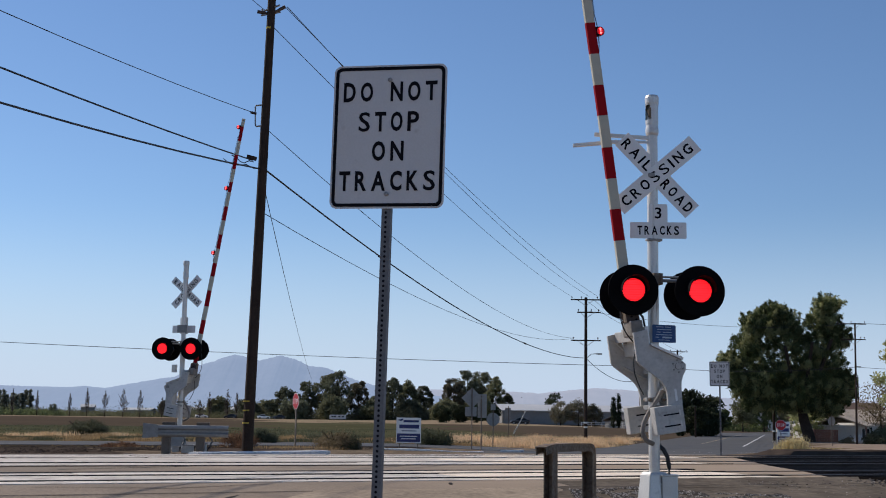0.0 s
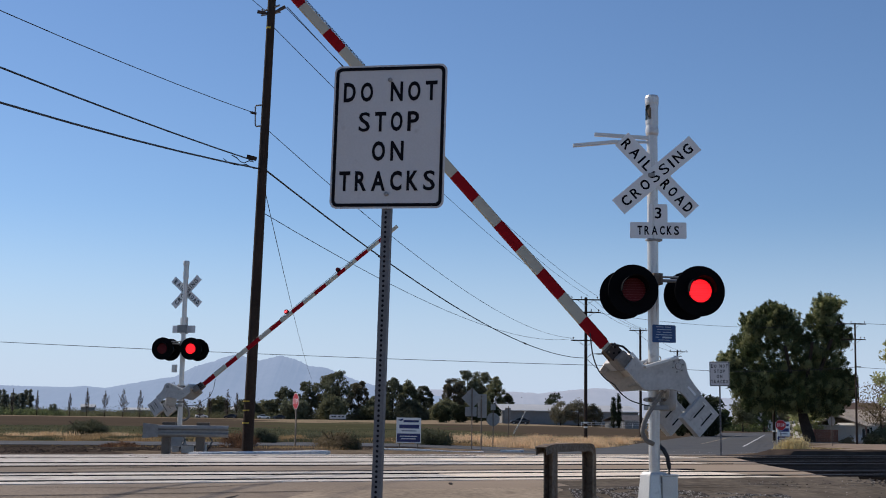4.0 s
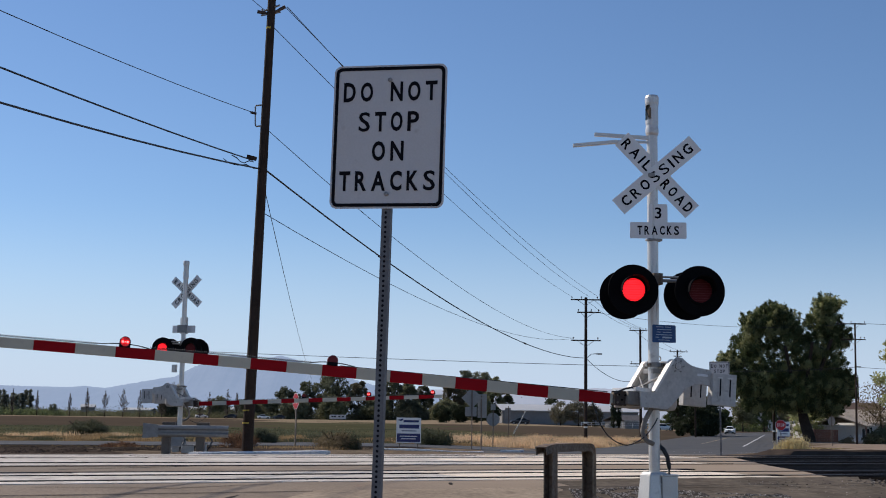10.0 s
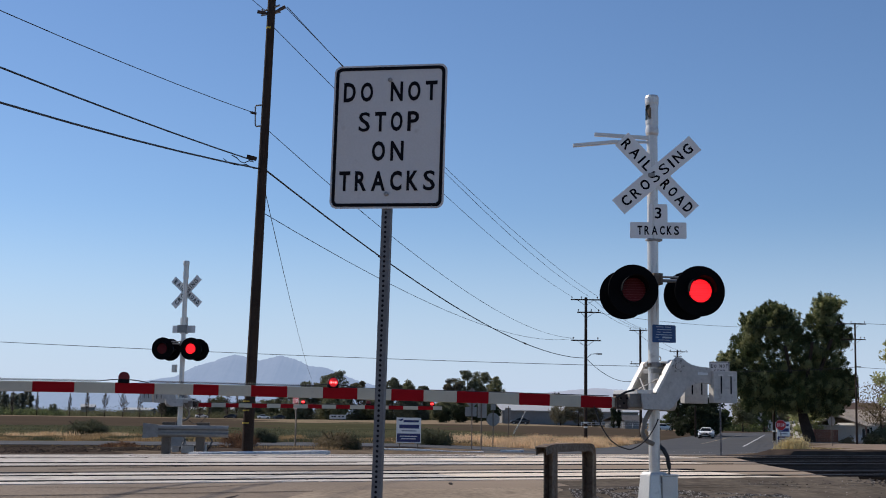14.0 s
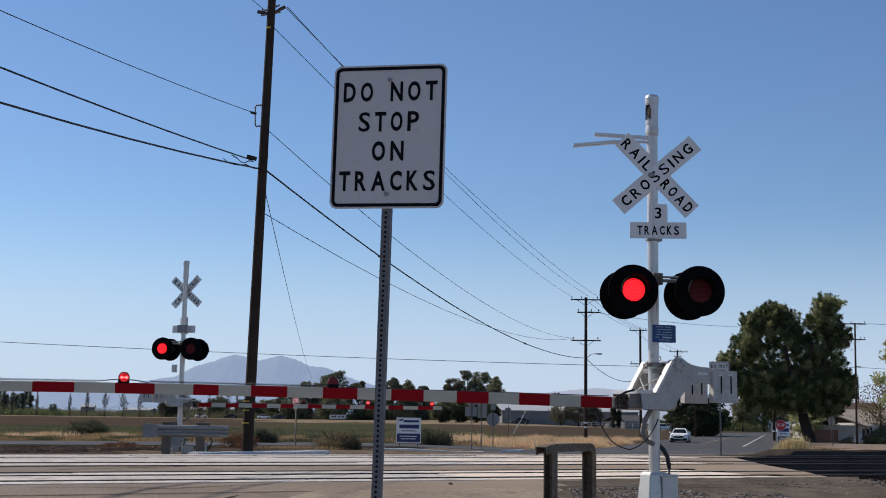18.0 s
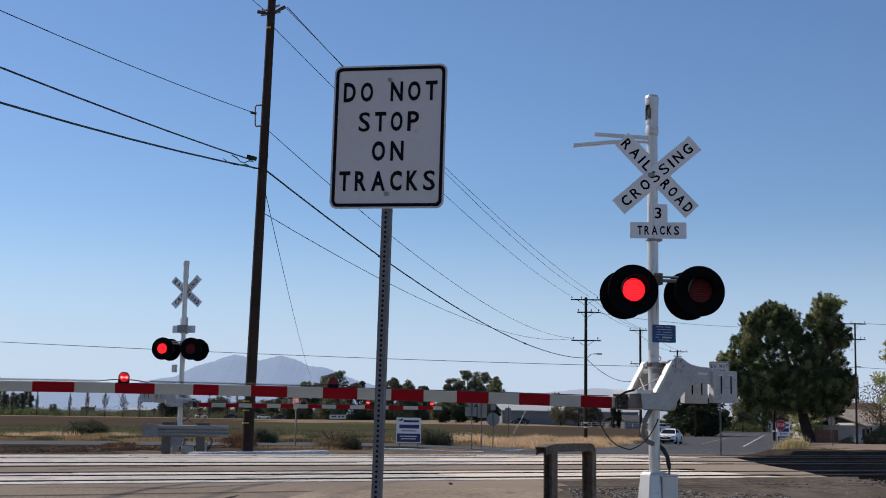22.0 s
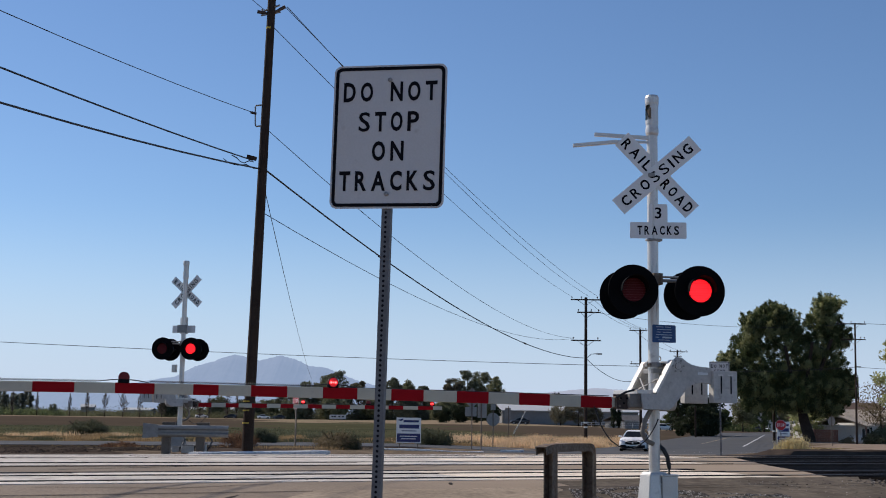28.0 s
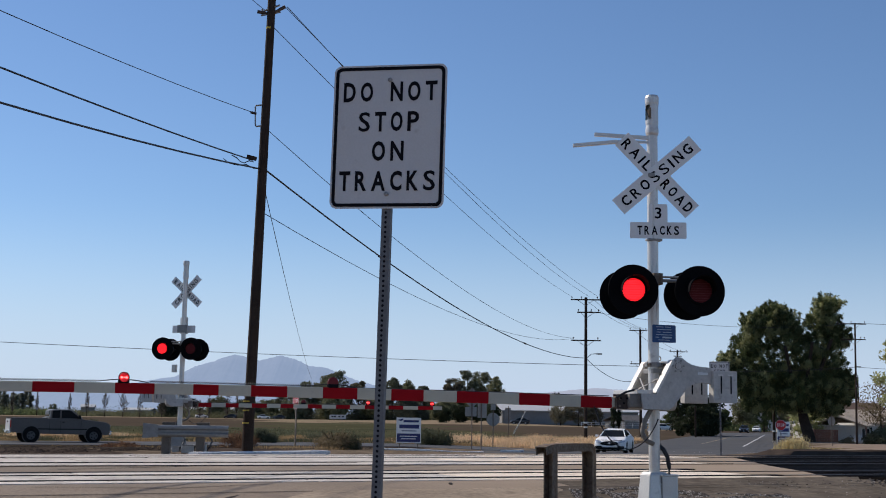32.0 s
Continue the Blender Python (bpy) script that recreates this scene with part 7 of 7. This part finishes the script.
# ---------------------------------------------------------------- vehicles: x ahead, y to the left, origin on the road below the middle
def wheel(parent, x, y, r, w, rim="rim"):
    m = Matrix.Translation((x, y, r))
    t = part("wheel", lathe([(r * 0.62, -w / 2), (r * 0.93, -w / 2), (r, -w / 2 + 0.03), (r, w / 2 - 0.03), (r * 0.93, w / 2), (r * 0.62, w / 2)], 24, "y"), M["tyre"], parent, "black tyre", m=m)
    rm = bmesh.new()
    rm = lathe([(r * 0.64, -w / 2 - 0.002), (r * 0.60, -w / 2 - 0.012), (r * 0.5, -w / 2 + 0.02), (r * 0.15, -w / 2 - 0.005)], 20, "y", rm)
    rm = lathe([(r * 0.15, w / 2 + 0.005), (r * 0.5, w / 2 - 0.02), (r * 0.60, w / 2 + 0.012), (r * 0.64, w / 2 + 0.002)], 20, "y", rm)
    part("rim", rm, M[rim], t, "metal wheel rim")
    for side in (-1, 1):
        for k in range(5):
            a = k * 2 * math.pi / 5
            part("rim_hole", box(r * 0.2, 0.006, r * 0.16, bevel=0), M["trim_black"], t, m=pose(0, side * (w / 2 + 0.010), 0, 0, 0, 0) @ pose(0, 0, 0, 0, math.degrees(a)) @ Matrix.Translation((r * 0.38, 0, 0)))


def hull(sections, bevel=0.0):
    """A body from outlines in x and z, each at its own y, skinned across."""
    bm = bmesh.new()
    loops = [[bm.verts.new((a, y, b)) for a, b in o] for y, o in sections]
    n = len(loops[0])
    for p, q in zip(loops, loops[1:]):
        for k in range(n):
            bm.faces.new((p[k], p[(k + 1) % n], q[(k + 1) % n], q[k]))
    bm.faces.new(loops[0][::-1]), bm.faces.new(loops[-1])
    bmesh.ops.recalc_face_normals(bm, faces=bm.faces[:])
    return bm


def inset(outline, f, cx, cz):
    return [(cx + (a - cx) * f, cz + (b - cz) * f) for a, b in outline]


def sedan(paint, label, tall=0.0):
    s = thing("car", Matrix.Identity(4), label, "car", "cars on the road")
    t = tall
    low = [(-2.44, 0.48), (-2.46, 0.78), (-2.38, 1.00 + t * 0.4), (-1.75, 1.06 + t * 0.4), (-0.6, 1.02 + t * 0.4), (1.00, 0.99 + t * 0.4), (1.75, 0.90 + t * 0.4), (2.25, 0.77 + t * 0.4), (2.44, 0.62), (2.46, 0.36), (2.34, 0.22), (1.95, 0.20), (-1.95, 0.22), (-2.3, 0.26)]

    def flank(k, nose, dx=0.0):
        return [((1.8 + (a - 1.8) * nose if a > 1.8 else (-1.8 + (a + 1.8) * nose if a < -1.8 else a)) + (dx if a > 2.2 else 0), 0.62 + (b - 0.62) * k if b > 0.62 else b) for a, b in low]

    part("body", hull([(-0.935, flank(0.50, 0.55)), (-0.91, flank(0.80, 0.68)), (-0.80, flank(0.97, 0.84)), (-0.55, flank(1.03, 0.96)), (-0.25, flank(1.0, 1.0, 0.04)), (0.25, flank(1.0, 1.0, 0.04)), (0.55, flank(1.03, 0.96)), (0.80, flank(0.97, 0.84)), (0.91, flank(0.80, 0.68)), (0.935, flank(0.50, 0.55))]), M[paint], s, "painted car body", smooth=True)
    cab = [(-1.85, 1.03 + t * 0.4), (-1.25, 1.36 + t), (-0.4, 1.45 + t), (0.25, 1.41 + t), (1.10, 0.99 + t * 0.4)]

    def squash(f, base=1.0 + t * 0.4):
        return [(-0.35 + (a + 0.35) * (0.86 + 0.14 * f), base + (b - base) * f) for a, b in cab]

    part("windows", hull([(-0.80, squash(0.04)), (-0.73, squash(0.55)), (-0.62, squash(0.93)), (-0.45, cab), (0.45, cab), (0.62, squash(0.93)), (0.73, squash(0.55)), (0.80, squash(0.04))]), M["car_glass"], s, "dark tinted windows")
    top = [(-1.30, 1.335 + t), (-1.18, 1.385 + t), (-0.4, 1.472 + t), (0.24, 1.438 + t), (0.34, 1.375 + t), (0.2, 1.39 + t), (-0.4, 1.42 + t)]
    lower = [(a, b - 0.045) for a, b in inset(top, 0.97, -0.4, 1.36 + t)]
    part("roof", hull([(-0.61, lower), (-0.46, top), (0.46, top), (0.61, lower)]), M[paint], s, "painted roof")
    for y in (-1, 1):
        part("pillar", rod((0.30, 0.58 * y, 1.37 + t), (1.08, 0.78 * y, 0.99 + t * 0.4), 0.035, segs=8), M[paint], s)
        part("pillar", rod((-1.2, 0.58 * y, 1.34 + t), (-1.82, 0.78 * y, 1.03 + t * 0.4), 0.05, segs=8), M[paint], s)
        part("pillar", rod((-0.45, 0.62 * y, 1.40 + t), (-0.4, 0.82 * y, 1.0 + t * 0.4), 0.035, segs=8), M["trim_black"], s)
        part("mirror", box(0.12, 0.20, 0.13, 0.80, 1.00 * y, 1.03 + t * 0.4, bevel=0.03), M[paint], s, "door mirror")
        part("headlight", hull([(0.53 * y, [(2.36, 0.63), (2.50, 0.63), (2.46, 0.72), (2.26, 0.73)]), (0.72 * y, [(2.24, 0.65), (2.44, 0.66), (2.40, 0.78), (2.12, 0.79)]), (0.89 * y, [(2.05, 0.70), (2.30, 0.71), (2.24, 0.79), (1.95, 0.80)])]), M["head_lamp"], s, "clear headlight")
        part("air_intake", box(0.09, 0.40, 0.17, 2.45, 0.66 * y, 0.36, bevel=0.03), M["trim_black"], s)
        part("tail_light", box(0.05, 0.4, 0.14, -2.42, 0.68 * y, 0.82, bevel=0.02), M["tail_lamp"], s, "red tail light")
        for x in (-1.45, 1.48):
            part("wheel_arch", lathe([(0.39, -0.012), (0.39, 0.012)], 24, "y"), M["trim_black"], s, m=Matrix.Translation((x, 0.925 * y, 0.36)))
            wheel(s, x, 0.84 * y, 0.335, 0.22)
    part("grille", plate([(0.52 * math.cos(k * math.pi / 12) * (1.0 + 0.12 * (math.sin(k * math.pi / 12) < 0)), 0.13 * math.sin(k * math.pi / 12)) for k in range(24)], 0.06, bevel=0.01), M["trim_black"], s, "dark oval grille", m=pose(2.50, 0, 0.60, 0, 0, 90))
    part("hood_edge", box(0.03, 1.5, 0.03, 2.40, 0, 0.79, bevel=0.008), M["trim_black"], s, "dark seam under the hood")
    part("grille_bar", box(0.02, 0.70, 0.014, 2.535, 0, 0.62), M["chrome"], s)
    part("emblem", lathe([(0.075, 0), (0.06, 0.015)], 16, "x"), M["chrome"], s, m=Matrix.Translation((2.525, 0, 0.61)))
    part("lower_intake", box(0.07, 1.45, 0.15, 2.475, 0, 0.30, bevel=0.02), M["trim_black"], s)
    part("front_lip", box(0.16, 1.60, 0.06, 2.30, 0, 0.17, bevel=0.02), M["trim_black"], s, "black lower lip")
    part("plate_bar", box(0.02, 0.36, 0.10, 2.52, 0, 0.42), M["white_sign"], s, "blank number plate")
    return s


def pickup():
    s = thing("pickup_truck", Matrix.Identity(4), "dull grey-beige extended-cab pickup truck with a pale tailgate", "pickup truck")
    side = [(-2.98, 0.62), (-2.98, 1.38), (-0.78, 1.40), (-0.76, 1.42), (1.15, 1.39), (1.35, 1.37), (2.62, 1.22), (2.86, 1.12), (2.92, 0.92), (2.92, 0.60), (2.80, 0.45), (2.50, 0.44), (-2.2, 0.50), (-2.6, 0.56)]
    part("body", hull([(-0.99, inset(side, 0.97, 0, 0.85)), (-0.96, inset(side, 0.995, 0, 0.85)), (-0.75, side), (0.0, side), (0.75, side), (0.96, inset(side, 0.995, 0, 0.85)), (0.99, inset(side, 0.97, 0, 0.85))]), M["truck_paint"], s, "dusty grey-beige body")
    part("bed", box(2.05, 1.62, 0.02, -1.88, 0, 1.405), M["trim_black"], s, "dark open cargo bed")
    for y in (-0.90, 0.90):
        part("bed_rail", box(2.18, 0.13, 0.06, -1.88, y, 1.412, bevel=0.02), M["truck_paint"], s)
    part("bed_headboard", box(0.06, 1.7, 0.10, -0.83, 0, 1.43, bevel=0.01), M["truck_paint"], s)
    cab = [(-0.74, 1.38), (-0.68, 1.91), (-0.52, 1.97), (0.42, 1.98), (0.60, 1.94), (1.32, 1.38)]
    part("cab", hull([(-0.90, inset(cab, 0.96, 0.2, 1.3)), (-0.76, cab), (0.76, cab), (0.90, inset(cab, 0.96, 0.2, 1.3))]), M["truck_paint"], s, "cab with roof")
    for y in (-1, 1):
        def pane(pts, label):
            bm = bmesh.new()
            a = [bm.verts.new((x, y * 0.910, z)) for x, z in pts]
            b = [bm.verts.new((x, y * 0.885, z)) for x, z in pts]
            bm.faces.new(a), bm.faces.new(b[::-1])
            for k in range(len(a)):
                bm.faces.new((a[k], a[(k + 1) % len(a)], b[(k + 1) % len(a)], b[k]))
            bmesh.ops.recalc_face_normals(bm, faces=bm.faces[:])
            part("window", bm, M["car_glass"], s, label)

        pane([(-0.58, 1.44), (-0.56, 1.87), (-0.12, 1.90), (-0.12, 1.44)], "dark rear side window")
        pane([(-0.02, 1.44), (-0.02, 1.90), (0.42, 1.90), (0.55, 1.86), (1.08, 1.44)], "front side window")
        part("door_seam", box(0.012, 0.006, 0.72, -0.07, y * 0.992, 0.92), M["trim_black"], s)
        part("door_seam", box(0.012, 0.006, 0.80, -0.72, y * 0.992, 0.92), M["trim_black"], s)
        part("door_seam", box(0.012, 0.006, 0.72, 1.14, y * 0.992, 0.92), M["trim_black"], s)
        part("door_handle", box(0.14, 0.03, 0.05, 0.08, y * 1.0, 1.20, bevel=0.01), M["trim_black"], s, "black door handle")
        part("side_moulding", box(3.3, 0.02, 0.06, 0.2, y * 0.995, 0.78), M["trim_black"], s)
        part("mirror", box(0.14, 0.22, 0.22, 1.00, y * 1.10, 1.52, bevel=0.03), M["trim_black"], s, "black door mirror")
        part("headlight", box(0.10, 0.30, 0.22, 2.88, y * 0.78, 0.93, bevel=0.03), M["head_lamp"], s, "clear headlight")
        part("side_marker", box(0.16, 0.02, 0.16, 2.72, y * 0.975, 0.90, bevel=0.005), M["tail_lamp"], s)
        part("tail_light", box(0.06, 0.14, 0.44, -2.97, y * 0.91, 1.08, bevel=0.015), M["tail_lamp"], s, "red tail light")
        for x in (-1.78, 1.92):
            part("wheel_arch", lathe([(0.50, -0.015), (0.50, 0.015)], 28, "y"), M["trim_black"], s, "dark wheel arch", m=Matrix.Translation((x, y * 0.985, 0.45)))
            part("arch_lip", ring([(0.53 * math.cos(k * math.pi / 16), 0.53 * math.sin(k * math.pi / 16)) for k in range(32)], [(0.49 * math.cos(k * math.pi / 16), 0.49 * math.sin(k * math.pi / 16)) for k in range(32)], 0.03), M["truck_paint"], s, m=Matrix.Translation((x, y * 0.992, 0.45)))
            wheel(s, x, y * 0.90, 0.395, 0.26, "rim_dark")
    part("windshield", box(0.02, 1.40, 0.66, 0, 0, 0), M["car_glass"], s, "windshield", m=pose(0.975, 0, 1.665, 0, -52.1, 0))
    part("rear_window", box(0.02, 1.25, 0.34, -0.718, 0, 1.70), M["car_glass"], s, "dark rear window")
    part("tailgate", box(0.05, 1.62, 0.66, -2.985, 0, 1.03, bevel=0.015), M["truck_light"], s, "pale tailgate")
    part("tailgate_handle", box(0.03, 0.26, 0.10, -3.02, 0, 1.20, bevel=0.01), M["trim_black"], s)
    part("rear_bumper", box(0.16, 1.90, 0.20, -3.04, 0, 0.60, bevel=0.03), M["chrome"], s, "chrome rear bumper")
    part("plate_bar", box(0.02, 0.31, 0.15, -3.13, 0, 0.62), M["white_sign"], s, "blank number plate")
    part("front_bumper", box(0.18, 1.92, 0.26, 2.92, 0, 0.56, bevel=0.04), M["chrome"], s, "chrome front bumper")
    part("grille", box(0.05, 1.10, 0.26, 2.93, 0, 0.92, bevel=0.02), M["trim_black"], s, "dark grille")
    return s


WHITE_CAR = sedan("car_white", "white sedan approaching on the far road")
WHITE_CAR.scale = (0.94, 0.94, 0.94)
SUV = sedan("car_dark", "dark car far down the road", 0.22)
WHITE_FAR = sedan("car_white", "white car far down the road", 0.1)
TRUCK = pickup()
TRUCK.scale = (0.865, 0.865, 0.865)

# parked vehicles at the far field edge
for k, (x, y, paint, turn, label) in enumerate(((-89.0, 478, "car_white", 5, "white car parked at the far field edge"), (-78.5, 480, "car_dark", 175, "dark car parked at the far field edge"), (-66.0, 479, "car_white", 10, "white car parked at the far field edge"), (-60.5, 481, "car_dark", 185, "dark car parked at the far field edge"), (20.0, 322, "car_dark", 170, "dark car parked by the warehouse"), (52.0, 300, "car_white", 20, "white car parked beside the shed"))):
    c = sedan(paint, label, 0.15)
    c.matrix_world = pose(x, y, land(x, y) if y < 330 else 0.7, 0, 0, turn)
van = thing("trailer", pose(-38.6, 482, 0.55, 0, 0, 4), "white box trailer parked at the far field edge", "trailer")
part("body", box(6.2, 2.3, 1.5, 0, 0, 1.25, bevel=0.08), M["truck_light"], van, "white body")
part("roof", box(6.0, 2.1, 0.08, 0, 0, 2.03, bevel=0.03), M["car_white"], van)
for x in (-2.0, -1.1, 0.6, 1.9):
    part("window", box(0.7, 0.04, 0.5, x, -1.16, 1.45), M["car_glass"], van, "dark window")
for x in (-1.4, 1.6):
    for y in (-1, 1):
        wheel(van, x, y, 0.36, 0.24)

CAR_PATH = [(0, 120.98, 480), (2, 105.92, 430), (3.5, 95.91, 395), (5.5, 82.4, 345), (7, 71.91, 305), (8, 63.75, 275), (9, 57.75, 252), (10, 52.35, 232), (11, 46.95, 212), (12, 42.07, 194), (13, 37.52, 177), (14, 33.77, 163), (16.5, 26.78, 139), (18, 23.92, 128), (19, 22.44, 122.5), (20, 21.67, 120), (22, 21.16, 118.5), (23, 20.96, 118), (24, 20.54, 116.5), (25, 18.87, 110), (25.5, 17.55, 105), (27.5, 13.66, 89), (28, 13.12, 86.5), (28.5, 12.63, 84.5), (29, 12.23, 82.5), (29.5, 11.8, 80.8), (30, 11.42, 79.2), (30.5, 11.02, 77.8), (31, 10.71, 76.6), (31.5, 10.39, 75.5), (32, 10.12, 74.5)]
SUV_PATH = [(0, 262.6, 1000), (10, 198.25, 760), (20, 122.46, 480), (25, 100.47, 400), (28, 86.37, 350), (29.5, 78.47, 322), (31, 70.96, 296), (32, 66.26, 280)]


def cable_pose(at, angle, from_arm, chord):
    """Where one run of the slack cable hangs while the gate stands at that angle."""
    end = at + pose(0, 0, 0, 0, angle, 0) @ Vector((-1.072, -0.13, -0.522))
    fixed = Vector((-0.01, -0.13, 1.147)) + Vector((-0.20, 0, 0.30)) * (angle / 82)
    a, b = Vector(LEAD[-1]).length, Vector(TAIL[-1]).length
    way = fixed - end
    d = way.length
    f = min(1.0, max(-1.0, (a * a + d * d - b * b) / (2 * a * d)))
    side = Vector((way.z, 0, -way.x)).normalized()
    side = side if side.z < 0 or (side.x < 0 and abs(side.z) < 0.5) else -side
    joint = end + way.normalized() * a * f + side * a * math.sqrt(1 - f * f)
    start = end if from_arm else fixed
    to = joint - start
    turn = math.atan2(chord[2], chord[0]) - math.atan2(to.z, to.x)
    return Matrix.Translation(start) @ pose(0, 0, 0, 0, math.degrees((turn + math.pi) % (2 * math.pi) - math.pi), 0)


def drive_rows(path):
    rows = []
    for i, (t, x, y) in enumerate(path):
        a, b = path[max(i - 1, 0)], path[min(i + 1, len(path) - 1)]
        rows.append((t, pose(x, y, road_z(x, y) + 0.003, 0, 0, math.degrees(math.atan2(b[2] - a[2], b[1] - a[1])))))
    return rows


# ---------------------------------------------------------------- what moves
def motions():
    for (s, gate, at, lead, tail), rows in ((NEAR, NEAR_GATE), (FAR, FAR_GATE)):
        walk(gate, [(t, Matrix.Translation(at) @ pose(0, 0, 0, 0, a, 0)) for t, a in rows])
        for cab, chord in ((lead, LEAD[-1]), (tail, TAIL[-1])):
            walk(cab, [(t, cable_pose(at, a, cab == lead, chord)) for t, a in rows])
    for board, m in movers["left"]:
        walk(board, flip_rows(m, True, True))
    for board, m in movers["right"]:
        walk(board, flip_rows(m, False, True))
    walk(WHITE_CAR, drive_rows(CAR_PATH))
    walk(SUV, drive_rows(SUV_PATH))
    walk(WHITE_FAR, drive_rows([(t, x + 0.255 * 34 + 2.4, y + 34) for t, x, y in SUV_PATH]))
    rows = []
    for t in [0, 8, 16, 24, 28, 30, 31] + [31 + 0.1 * k for k in range(1, 11)]:
        back = 12.3 * (32 - t)
        x, y = -20.2 - back * math.cos(TA), 68.0 - back * math.sin(TA)
        if back > 150:
            x, y = track_xy(-12.3 * (32 - t) + 12.7, 69.85)
        rows.append((t, pose(x, y, land(x, y) + 0.032, 0, 0, 27)))
    walk(TRUCK, rows)


motions()
